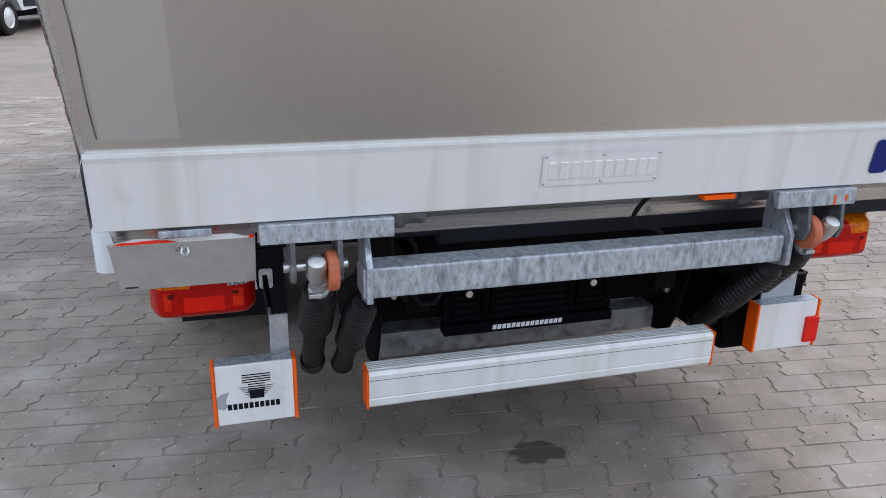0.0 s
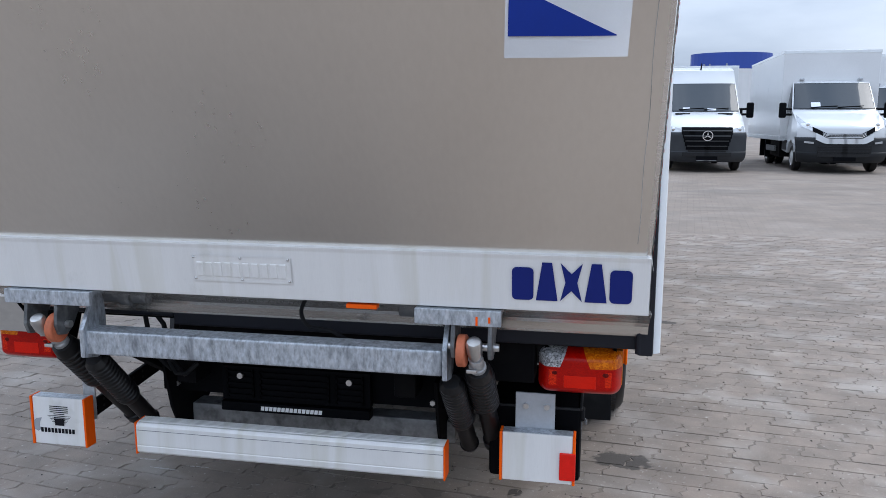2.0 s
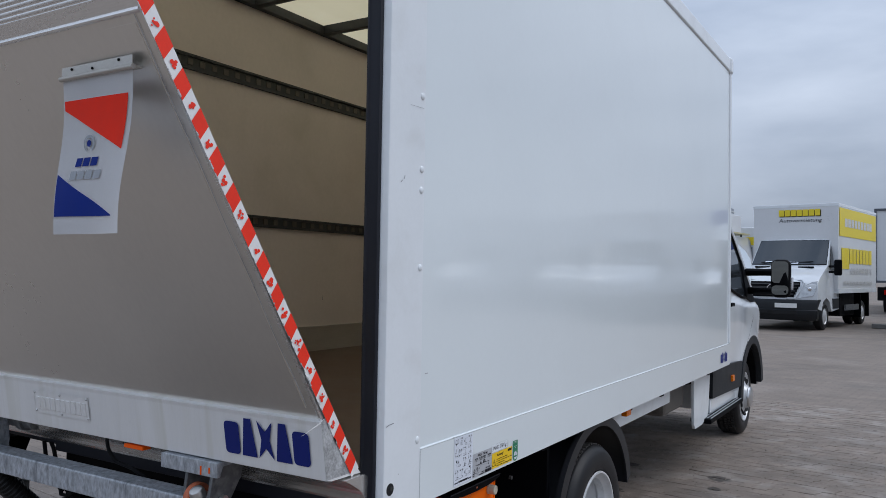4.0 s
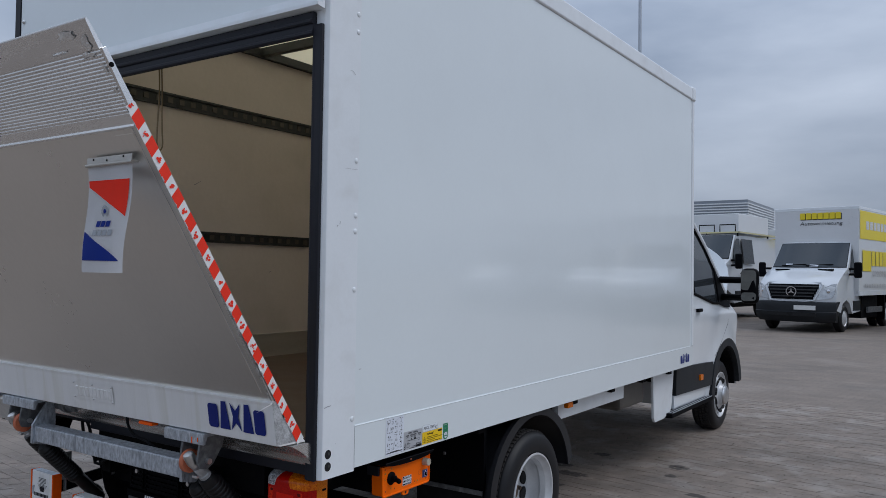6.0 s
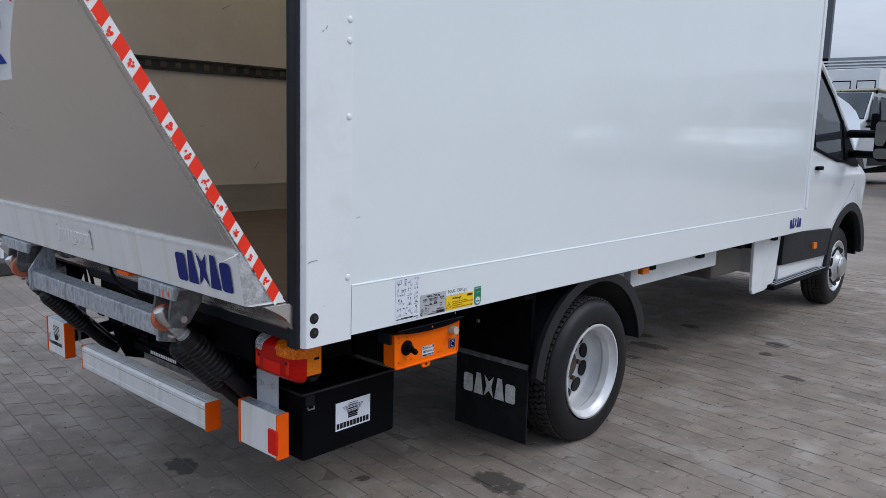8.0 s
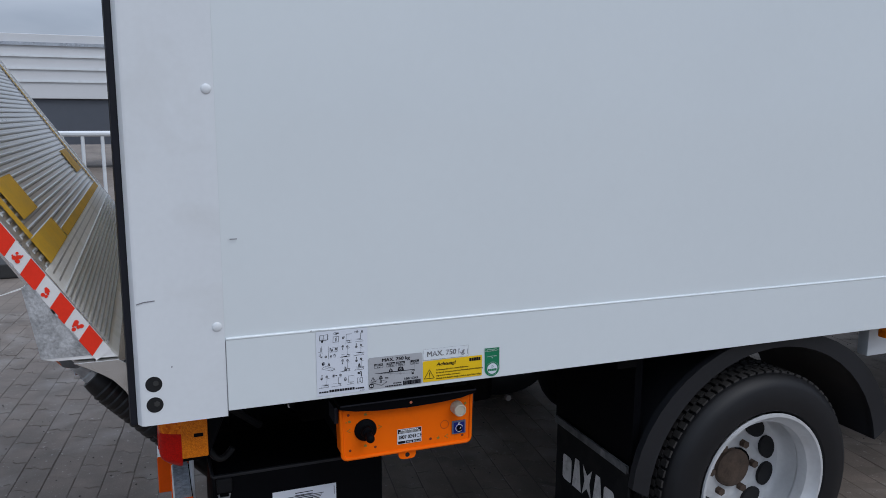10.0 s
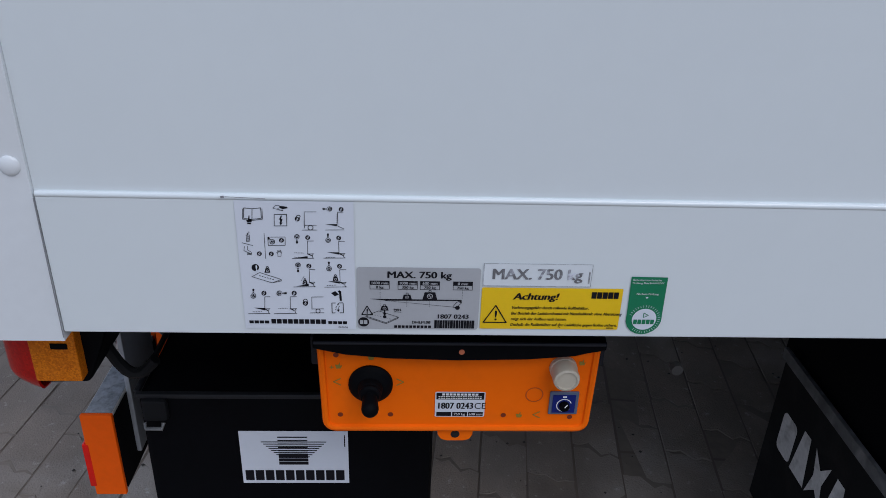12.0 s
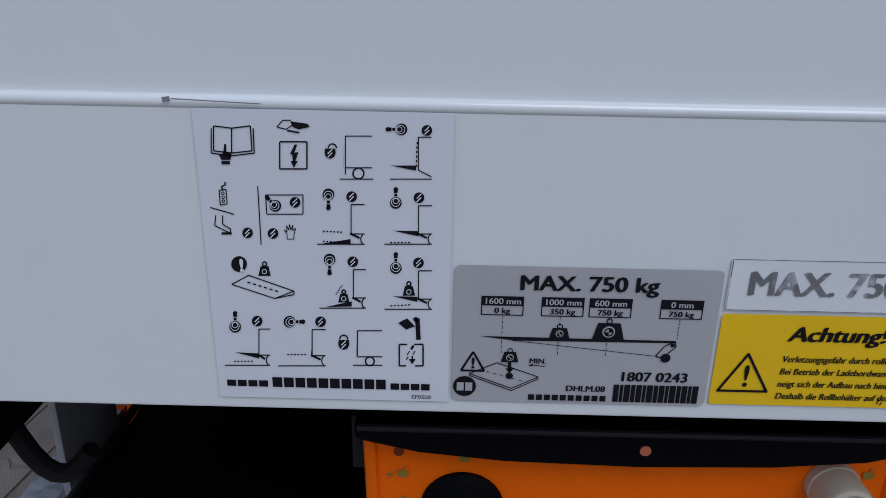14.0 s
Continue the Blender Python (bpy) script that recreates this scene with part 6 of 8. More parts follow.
# row two
ln(20, 146, 32, 144, 34, 170, 22, 172, 20, 146), loop(26.5, 151, 3, 1.4), loop(27, 158, 3, 1.4), loop(27.5, 165, 3, 1.4), ln(26, 144, 24, 139, 31, 136, 30, 131, w=2.6), ln(4, 176, 46, 188), ln(14, 190, 12, 208, 40, 222, 40, 214, 26, 206, 26, 190), blk(24, 220, 42, 224)
done()
knob(70, 221), ln(88, 138, 94, 242), ln(102, 154, 168, 154, 168, 188, 104, 188, 102, 154)
done()
stick(118, 172, -0.6, -0.6), knob(154, 167), knob(115, 222)
done()
ln(140, 232, 140, 224, 135, 216, 140, 219, 139, 208, 143, 216, 144, 206, 147, 216, 150, 207, 150, 217, 155, 213, 152, 225, 152, 232, 140, 232, w=1.5)
done()
stick(213, 155, 0, 1), knob(254, 157), bay(253, 171, 24, 52), dashes(203, 218, 240, 220), dashes(203, 236, 240, 238), blade(252, 236, -50, 4)
done()
stick(332, 166, 0, -1), knob(373, 159), bay(372, 173, 24, 50), blade(372, 222, -46, -5), dashes(322, 238, 360, 238)
done()
# row three
dot(55, 276, 14), load(100, 297), ln(42, 312, 72, 296, 152, 324, 118, 337, 42, 312), dashes(70, 308, 128, 326)
done()
ln(118, 337, 152, 330, 152, 324)
done()
stick(215, 270, 0, 1), knob(256, 272), bay(257, 286, 22, 50), load(240, 344, 0.9), blade(254, 346, -46, 6), dashes(226, 330, 238, 312)
done()
stick(332, 281, 0, -1), knob(372, 274), bay(372, 288, 24, 50), load(355, 332), blade(370, 338, -44, -5), dashes(322, 350, 360, 348)
done()
# row four
stick(48, 385, 0, -1), knob(87, 377), bay(90, 391, 20, 46), blade(90, 438, -42, -6), dashes(46, 448, 82, 448)
done()
stick(146, 378, 1, 0), knob(199, 378), bay(184, 392, 24, 46), blade(182, 440, 4, -46), dashes(140, 436, 176, 436)
done()
padlock(240, 410, True), ln(308, 394, 264, 394, 264, 440, 308, 440), loop(286, 448, 9), blade(262, 440, 2, -44), ln(256, 455, 308, 455)
done()
shape(ink, [(336, 380), (352, 372), (366, 386), (350, 392)], PK, L)
done()
ln(364, 376, 370, 372, 372, 410, w=8), ln(352, 418, 338, 418, 338, 456, 350, 456, w=2.6), ln(364, 418, 380, 418, 380, 456, 366, 456, w=2.6)
done()
ln(363, 420, 359, 427, w=4), ln(356, 430, 352, 437), ln(366, 430, 362, 436), ln(354, 440, 350, 445), shape(ink, [(355, 444), (367, 444), (361, 453)], PK, L), ln(361, 438, 361, 446, w=2.6)
done()
ink.free()
bm = bmesh.new()
for x, y in white:
    for k in (-1, 1):
        stroke(bm, x - 4, y + 4 + 3 * k, x + 4, y - 4 + 3 * k, 1.8, PK, L + 0.0003)
for x, y, r in hoops:
    ring(bm, x, y, r, 1.1, PK, L + 0.0003, seg=14)
for x, y in ((100, 289), (240, 337), (355, 325)):
    ring(bm, x, y, 4.6, 1.3, PK, L + 0.0003, seg=12)
tagged(part("knob_bars", on_sheet(bm), M_STICKER, pic, smooth=False), kind="stuff")
bm = bmesh.new()
for u, wd_, n_, h_ in ((0.3735, 0.0215, 4, 0.0036), (0.3965, 0.0580, 10, 0.0056), (0.4560, 0.0205, 4, 0.0036)):
    bars(bm, u, u + wd_, 0.7902, h_, n_, SW, 0.0009, gap=0.16)
tagged(part("address_line", bm, M_INK, pic, "black line of plain bars", smooth=False), kind="stuff")
text(pic, "EF0500", 0.4665, 0.7852, 0.0021, SW, M_INK, 0.0009, wide=1.1)
text(pic, "!", 0.3846, 0.8535, 0.0060, SW, M_STICKER, 0.0012, bold=0.0004)

# load diagram sticker
grey = sheet("load_sticker", 0.4868, 0.7845, 0.6145, 0.8590, M_STICKER_GREY, "grey load diagram sticker with black print", r=0.003)
text(grey, "MAX. 750 kg", 0.551, 0.8470, 0.0076, SW, M_INK, 0.0009, align="CENTER", wide=1.13, heavy=0.00045)
ink = bmesh.new()
for y0, top, low in ((0.5000, "1600 mm", "0 kg"), (0.5290, "1000 mm", "350 kg"), (0.5520, "600 mm", "750 kg"), (0.5862, "0 mm", "750 kg")):
    rect(ink, y0, 0.8384, y0 + 0.0205, 0.8434, SW, 0.0008)
    for q in ((y0, 0.8332, y0 + 0.0005, 0.8384), (y0 + 0.0200, 0.8332, y0 + 0.0205, 0.8384), (y0, 0.8332, y0 + 0.0205, 0.8337)):
        rect(ink, *q, SW, 0.0008)
    text(grey, top, y0 + 0.01025, 0.8394, 0.0031, SW, M_STICKER_GREY, 0.0011, align="CENTER", wide=1.05, heavy=0.00012)
    text(grey, low, y0 + 0.01025, 0.8345, 0.0029, SW, M_INK, 0.0010, align="CENTER", wide=1.08, heavy=0.00015)
for y0, z1 in ((0.5107, 0.814), (0.5385, 0.813), (0.5622, 0.813)):
    z = 0.833
    while z > z1:
        stroke(ink, y0, z, y0, z - 0.0018, 0.0003, SW, 0.0008)
        z -= 0.0027
z = 0.833
while z > 0.8222:
    stroke(ink, 0.5965, z, 0.5960, z - 0.0012, 0.0003, SW, 0.0008)
    z -= 0.0019
shape(ink, [(0.4995, 0.8217), (0.5955, 0.8214), (0.5955, 0.8202), (0.5170, 0.8196)], SW, 0.0008)
stroke(ink, 0.516, 0.8196, 0.586, 0.8128, 0.0003, SW, 0.0008)
path2(ink, [(0.5955, 0.8212), (0.5962, 0.8182), (0.5905, 0.8118), (0.5868, 0.8126), (0.5905, 0.8182), (0.5955, 0.8212)], 0.0006, SW, 0.0008)
disc(ink, 0.5918, 0.8118, 0.0025, SW, 0.0009)
disc(ink, 0.5945, 0.8190, 0.0011, SW, 0.0009, seg=10)
for y0, k in ((0.5387, 0.50), (0.5625, 0.78)):
    shape(ink, [(y0 - 0.010 * k, 0.8214), (y0 + 0.010 * k, 0.8214), (y0 + 0.0070 * k, 0.8214 + 0.0115 * k), (y0 - 0.0070 * k, 0.8214 + 0.0115 * k)], SW, 0.0010)
    ring(ink, y0, 0.8214 + 0.0128 * k, 0.0016, 0.0006, SW, 0.0008, seg=12)
path2(ink, [(0.4912, 0.8022), (0.4970, 0.8128), (0.5028, 0.8022), (0.4912, 0.8022)], 0.0011, SW, 0.0008)
text(grey, "!", 0.4960, 0.8038, 0.0056, SW, M_INK, 0.0009, bold=0.0003)
path2(ink, [(0.4955, 0.8005), (0.5090, 0.8070), (0.5298, 0.7995), (0.5168, 0.7925), (0.4955, 0.8005)], 0.0005, SW, 0.0008)
path2(ink, [(0.4955, 0.8005), (0.4957, 0.7993), (0.5168, 0.7912), (0.5298, 0.7983), (0.5298, 0.7995)], 0.0005, SW, 0.0008)
for k in range(6):
    stroke(ink, 0.504 + 0.0032 * k, 0.8020 - 0.0009 * k, 0.5058 + 0.0032 * k, 0.8015 - 0.0009 * k, 0.0003, SW, 0.0008)
shape(ink, [(0.5108, 0.8076), (0.5196, 0.8076), (0.5180, 0.8134), (0.5124, 0.8134)], SW, 0.0010)
ring(ink, 0.5152, 0.8140, 0.0014, 0.0005, SW, 0.0008, seg=12)
stroke(ink, 0.5152, 0.8078, 0.5154, 0.8032, 0.0017, SW, 0.0009)
shape(ink, [(0.5134, 0.8040), (0.5174, 0.8040), (0.5154, 0.8012)], SW, 0.0009)
disc(ink, 0.5154, 0.7998, 0.0019, SW, 0.0009, seg=10)
path2(ink, [(0.5328, 0.8055), (0.5262, 0.8062)], 0.0004, SW, 0.0008)
shape(ink, [(0.5245, 0.8058), (0.5268, 0.8070), (0.5266, 0.8054)], SW, 0.0008)
disc(ink, 0.4932, 0.7932, 0.0058, SW, 0.0008)
bars(ink, 0.5255, 0.5655, 0.7862, 0.0032, 10, SW, 0.0009)
u, k = 0.5680, 0
while u < 0.6075:
    w_ = (0.0027, 0.0016, 0.0030, 0.0021)[k % 4]
    rect(ink, u, 0.7862, u + w_, 0.7962, SW, 0.0009)
    u, k = u + w_ + 0.0005, k + 1
part("diagram_print", ink, M_INK, grey, smooth=False)
bm = bmesh.new()
for y0, z0_, k in ((0.5625, 0.8257, 1.0), (0.5387, 0.8241, 0.62), (0.5152, 0.8103, 0.62)):
    disc(bm, y0, z0_, 0.0031 * k, SW, 0.0012)
for a_, b_ in ((0.4893, 0.4928), (0.4936, 0.4971)):
    rect(bm, a_, 0.7908, b_, 0.7955, SW, 0.0011)
tagged(part("light_fields", bm, M_STICKER_GREY, grey, smooth=False), kind="stuff")
bm = bmesh.new()
for y0, z0_, k in ((0.5625, 0.8257, 1.0), (0.5387, 0.8241, 0.62), (0.5152, 0.8103, 0.62)):
    ring(bm, y0, z0_, 0.0024 * k, 0.0007 * k, SW, 0.0015, seg=16)
    for a0, a1 in ((0, 90), (180, 270)):
        shape(bm, [(y0, z0_)] + [(y0 + 0.0022 * k * math.cos(radians(a)), z0_ + 0.0022 * k * math.sin(radians(a))) for a in range(a0, a1 + 1, 15)], SW, 0.0016)
tagged(part("load_mark", bm, M_INK, grey, smooth=False), kind="stuff")
text(grey, "1807 0243", 0.5700, 0.7983, 0.0052, SW, M_INK, 0.0009, wide=1.07, heavy=0.00028)
text(grey, "DHLM.08", 0.5440, 0.7918, 0.0032, SW, M_INK, 0.0009, wide=1.08, heavy=0.00018)
text(grey, "MIN.", 0.5248, 0.8072, 0.0028, SW, M_INK, 0.0009, wide=1.05, heavy=0.00012)

# worn white sticker, yellow warning, green test badge
wear = sheet("worn_sticker", 0.6168, 0.8385, 0.7305, 0.8655, M_STICKER_OLD, "worn white sticker, its print half gone", r=0.001)
text(wear, "MAX. 750 kg", 0.6258, 0.8470, 0.0122, SW, M_INK_FADED, 0.0009, wide=1.00, heavy=0.0006)
bm = bmesh.new()
for q in ((0.6172, 0.8388, 0.6176, 0.8652), (0.6180, 0.8649, 0.7300, 0.8652), (0.6180, 0.8388, 0.7300, 0.8391), (0.7297, 0.8392, 0.7300, 0.8648)):
    rect(bm, *q, SW, 0.0007)
bars(bm, 0.7268, 0.7286, 0.8425, 0.0140, 2, SW, 0.0008, gap=0.5)
part("worn_outline", bm, M_INK_FADED, wear, smooth=False)
bm = bmesh.new()
rect(bm, 0.6165, 0.7860, 0.7655, 0.8366, SW, 0.0004, r=0.0015)
yel = part("warning_sticker", bm, M_STICKER_YELLOW, truck, "yellow warning sticker with black print", smooth=False)
text(yel, "Achtung!", 0.6500, 0.8228, 0.0078, SW, M_INK, 0.0009, wide=1.16, shear=0.18, heavy=0.00055)
bm = bmesh.new()
bars(bm, 0.7325, 0.7620, 0.8248, 0.0078, 5, SW, 0.0009, gap=0.12)
part("plain_bars", bm, M_INK, yel, smooth=False)
bm = bmesh.new()
path2(bm, [(0.6200, 0.7942), (0.6322, 0.8152), (0.6444, 0.7942), (0.6200, 0.7942)], 0.0013, SW, 0.0009)
for u, v in ((0.6200, 0.7942), (0.6322, 0.8152), (0.6444, 0.7942)):
    disc(bm, u, v, 0.00065, SW, 0.0010, seg=10)
part("warning_triangle", bm, M_INK, yel, smooth=False)
text(yel, "!", 0.6306, 0.7970, 0.0118, SW, M_INK, 0.0009, bold=0.0002)
for k, line in enumerate(("Verletzungsgefahr durch rollende Rollbehälter.", "Bei Betrieb der Ladebordwand mit Nennhubkraft ohne Abstützung", "neigt sich der Aufbau nach hinten.", "Deshalb die Rollbehälter auf der Ladefläche gegen Rollen sichern.")):
    text(yel, line, 0.6490, 0.8112 - 0.0070 * k, 0.0035, SW, M_INK, 0.0009, wide=0.86, shear=0.15, heavy=0.00012)
bm = bmesh.new()
bars(bm, 0.7530, 0.7610, 0.7877, 0.0012, 7, SW, 0.0009)
path2(bm, ((0.7006, 0.7885), (0.7012, 0.7905), (0.7003, 0.7915)), 0.0006, SW, 0.0009)
path2(bm, ((0.7022, 0.7878), (0.7030, 0.7896)), 0.0006, SW, 0.0009)
part("small_print", bm, M_INK, yel, smooth=False)
bm = bmesh.new()
shape(bm, [(0.7720, 0.8515), (0.8105, 0.8510), (0.8112, 0.8085)] + [(0.7922 + 0.0195 * math.cos(radians(a)), 0.8000 + 0.0195 * math.sin(radians(a))) for a in range(10, -191, -20)] + [(0.7730, 0.8085)], SW, 0.0005)
green = part("test_badge", bm, M_STICKER_GREEN, truck, "green test badge with a white disc", smooth=False)
bm = bmesh.new()
disc(bm, 0.7926, 0.7998, 0.0132, SW, 0.0009, seg=28)
for k in range(30):
    a = radians(-130 + k * 10)
    stroke(bm, 0.7926 + 0.0148 * math.cos(a), 0.7998 + 0.0148 * math.sin(a), 0.7926 + 0.0174 * math.cos(a), 0.7998 + 0.0174 * math.sin(a), 0.0004, SW, 0.0009)
shape(bm, [(0.7900, 0.8275), (0.7934, 0.8275), (0.7917, 0.8252)], SW, 0.0009)
part("badge_disc", bm, M_STICKER, green, smooth=False)
bm = bmesh.new()
bars(bm, 0.7812, 0.8042, 0.7940, 0.0056, 5, SW, 0.0012, gap=0.14)
path2(bm, [(0.7912, 0.8078), (0.7965, 0.8050), (0.7912, 0.8022), (0.7912, 0.8078)], 0.0008, SW, 0.0012)
part("badge_bars", bm, M_STICKER_GREEN, green, smooth=False)
text(green, "Sicherheitstechnische", 0.7738, 0.8468, 0.0021, SW, M_WHITE_INK, 0.0009, wide=1.15)
text(green, "Prüfung BetrSichV/UVV", 0.7738, 0.8432, 0.0021, SW, M_WHITE_INK, 0.0009, wide=1.15)
text(green, "Nächste Prüfung:", 0.7920, 0.8300, 0.0021, SW, M_WHITE_INK, 0.0009, align="CENTER", wide=1.15)

# ---- cab ----
AXLE = 5.87
ROOF_LINE = [(4.56, 2.22), (4.80, 2.23), (5.10, 2.02), (5.38, 1.82), (5.60, 1.62), (5.80, 1.43), (5.98, 1.28), (6.20, 1.21), (6.42, 1.12), (6.58, 0.98), (6.68, 0.82), (6.72, 0.70)]
FLANK = [(0.36, 0.985), (0.52, 1.000), (0.74, 1.003), (0.90, 1.014), (1.04, 1.026), (1.14, 1.026), (1.22, 1.014), (1.30, 1.000), (1.60, 0.966), (2.30, 0.885)]


def ramp(line, v):
    """Height or width read off a line of (place, value), eased between its points."""
    for (a, p), (b, q) in zip(line, line[1:]):
        if v <= b:
            break
    f = min(1.0, max(0.0, (v - a) / (b - a)))
    return p + (q - p) * f


def cab_wide(y, z):
    """Half width of the cab: swelling at the waist, flared round the wheel, drawn in at the nose."""
    r = math.hypot(y - AXLE, z - 0.38)
    w = ramp(FLANK, z) + 0.022 * math.exp(-((r - 0.50) / 0.11) ** 2)
    if z < 1.2 and y < 5.5:
        w -= 0.010 * math.sin(math.pi * min(1.0, max(0.0, (z - 0.74) / 0.46))) * min(1.0, (5.5 - y) / 0.3)
    if y > 6.25:
        w -= 0.75 * (y - 6.25) ** 1.7
    return w


def cab_low(y):
    d = abs(y - AXLE) / 0.47
    return 0.40 if d >= 1.0 else max(0.40, 0.38 + 0.46 * math.sqrt(1 - d * d))


def cab_shell(bm):
    """The painted shell, one closed ring of points at each station along the cab."""
    rings = []
    ys = [4.56 + 0.06 * k for k in range(14)] + [5.401 + 0.036 * k for k in range(27)] + [6.36, 6.42, 6.48, 6.54, 6.60, 6.65, 6.69, 6.72]
    for y in ys:
        top, low = ramp(ROOF_LINE, y), cab_low(y)
        rad = min(0.075, (top - low) * 0.3)
        side = [low + (top - rad - low) * k / 15 for k in range(16)]
        half = [(cab_wide(y, z), z) for z in side]
        w = cab_wide(y, top - rad)
        half += [(w - rad * (1 - math.cos(radians(a))), top - rad + rad * math.sin(radians(a))) for a in (22, 45, 68, 90)]
        half += [((w - rad) * 0.5, top + 0.018)]
        ring_ = [(x, y, z) for x, z in half] + [(0.0, y, top + 0.028)] + [(-x, y, z) for x, z in reversed(half)]
        rings.append([bm.verts.new(p) for p in ring_])
    n = len(rings[0])
    for a, b in zip(rings, rings[1:]):
        for i in range(n):
            bm.faces.new((a[i], b[i], b[(i + 1) % n], a[(i + 1) % n]))
    bm.faces.new(rings[0]), bm.faces.new(rings[-1][::-1])
    return bm


cab = part("cab", cab_shell(bmesh.new()), M_CAB, truck, "white panel van cab")
for s in (1, -1):
    def cx(y, z, out=0.006):
        return s * (cab_wide(y, z) + out)
    bm = bmesh.new()
    pane = [(4.60, 1.40), (4.62, 2.06), (4.84, 2.06), (5.08, 1.925), (5.34, 1.755), (5.56, 1.575), (5.60, 1.255), (5.42, 1.262), (5.0, 1.335)]
    bm.faces.new([bm.verts.new((cx(y, z), y, z)) for y, z in pane])
    part("door_window", bm, M_GLASS, cab, "dark door window", smooth=False)
    bm = bmesh.new()
    for p0, p1 in zip(pane, pane[1:] + pane[:1]):
        rod(bm, (cx(*p0), *p0), (cx(*p1), *p1), 0.013, seg=8)
    rod(bm, (cx(4.86, 1.35), 4.86, 1.36), (cx(4.86, 2.04), 4.86, 2.04), 0.011, seg=8)
    part("window_seal", bm, M_BLACK, cab)
    pillar = [(4.60, 2.115), (4.85, 2.115), (5.105, 1.975), (5.365, 1.805), (5.59, 1.625), (5.79, 1.450), (5.97, 1.285)]
    part("window_pillar", tube(bmesh.new(), [(cx(y, z, -0.006), y, z) for y, z in pillar], 0.026, seg=12), M_CAB, cab, "white pillar beside the door window")
    # black corner piece that carries the mirror
    bm = bmesh.new()
    tri = [(5.555, 1.59), (5.76, 1.41), (5.93, 1.25), (5.97, 1.205), (5.80, 1.215), (5.595, 1.250)]
    fr_ = [bm.verts.new((cx(y, z, 0.020), y, z)) for y, z in tri]
    bk_ = [bm.verts.new((cx(y, z, -0.010), y, z)) for y, z in tri]
    bm.faces.new(fr_), bm.faces.new(bk_[::-1])
    for k in range(len(tri)):
        bm.faces.new((fr_[k], bk_[k], bk_[(k + 1) % len(tri)], fr_[(k + 1) % len(tri)]))
    part("mirror_base", bm, M_BLACK, cab, "black plastic corner piece")
    bm = bmesh.new()
    for poly in ([(4.335, 0.525), (5.36, 0.505), (5.395, 0.715), (4.335, 0.755)],):
        fr_ = [bm.verts.new((s * (cab_wide(y, z) + 0.012), y, z)) for y, z in poly]
        bk_ = [bm.verts.new((s * (cab_wide(y, z) - 0.030), y, z)) for y, z in poly]
        bm.faces.new(fr_), bm.faces.new(bk_[::-1])
        for k in range(4):
            bm.faces.new((fr_[k], bk_[k], bk_[(k + 1) % 4], fr_[(k + 1) % 4]))
    part("side_moulding", bm, M_GREY_PLASTIC, cab, "dark grey lower side moulding", smooth=False)
    part("sill_panel", boxes((*sorted((s * 0.93, s * 0.998)), 4.33, 5.36, 0.412, 0.522), bevel=0.012), M_CAB, cab, "white lower sill panel")
    bm = bmesh.new()
    for p0, p1 in zip([(4.60, 0.76), (4.60, 1.20), (4.60, 1.36)], [(4.60, 1.20), (4.60, 1.36), (4.60, 1.40)]):
        rod(bm, (cx(*p0, out=0.0), *p0), (cx(*p1, out=0.0), *p1), 0.0022, seg=6)
    for p0, p1 in zip([(5.97, 1.20), (5.90, 1.05), (5.62, 0.86)], [(5.90, 1.05), (5.62, 0.86), (5.46, 0.76)]):
        rod(bm, (cx(*p0, out=0.0), *p0), (cx(*p1, out=0.0), *p1), 0.0022, seg=6)
    part("door_gap", bm, M_GREY_PLASTIC, cab)
    bm = bmesh.new()
    n = 20
    ins, outs = [], []
    for k in range(n + 1):
        a = radians(6 + 176 * k / n)
        ins.append((AXLE + 0.455 * math.cos(a), 0.38 + 0.45 * math.sin(a)))
        outs.append((AXLE + 0.555 * math.cos(a), 0.38 + 0.525 * math.sin(a)))
    prism_x(bm, ins + outs[::-1], s * 0.955, s * 1.036, bevel=0.010)
    part("wheel_arch", bm, M_GREY_PLASTIC, cab, "dark grey wheel arch moulding")
    bm = bmesh.new()
    prism_x(bm, [(AXLE + 0.462 * math.cos(radians(4 + 172 * k / n)), 0.38 + 0.452 * math.sin(radians(4 + 172 * k / n))) for k in range(n + 1)]
            + [(AXLE + 0.430 * math.cos(radians(176 - 172 * k / n)), 0.38 + 0.420 * math.sin(radians(176 - 172 * k / n))) for k in range(n + 1)], s * 0.50, s * 0.990)
    part("wheel_liner", bm, M_CHASSIS, cab, "black wheel liner", smooth=False)
    part("door_handle", boxes((*sorted((cx(4.9, 1.2, 0.0), cx(4.9, 1.2, 0.03))), 4.86, 4.98, 1.195, 1.225), bevel=0.006), M_BLACK, cab)
    part("marker_lamp", boxes((*sorted((cx(4.98, 0.6, 0.0), cx(4.98, 0.6, 0.038))), 4.95, 5.03, 0.585, 0.635), bevel=0.006), M_AMBER_LENS, cab, "amber marker lamp")
    step = part("side_step", boxes((*sorted((s * 0.90, s * 1.05)), 4.12, 5.32, 0.372, 0.408), bevel=0.01), M_BLACK, cab, "black side step with light tread strips")
    for x in (0.985, 1.01, 1.035):
        part("tread_strip", boxes((*sorted((s * x, s * (x + 0.008))), 4.16, 5.30, 0.408, 0.411)), M_GALV, step)
    bm = box(bmesh.new(), *sorted((s * 1.228, s * 1.392)), 5.52, 5.63, 1.262, 1.592, bevel=0.053, seg=5)
    for z in (1.315, 1.480):
        rod(bm, (s * 0.99, 5.74, z), (s * 1.25, 5.57, z), 0.034, 0.030, seg=10)
    mir = part("wing_mirror", bm, M_BLACK, cab, "black double-arm wing mirror")
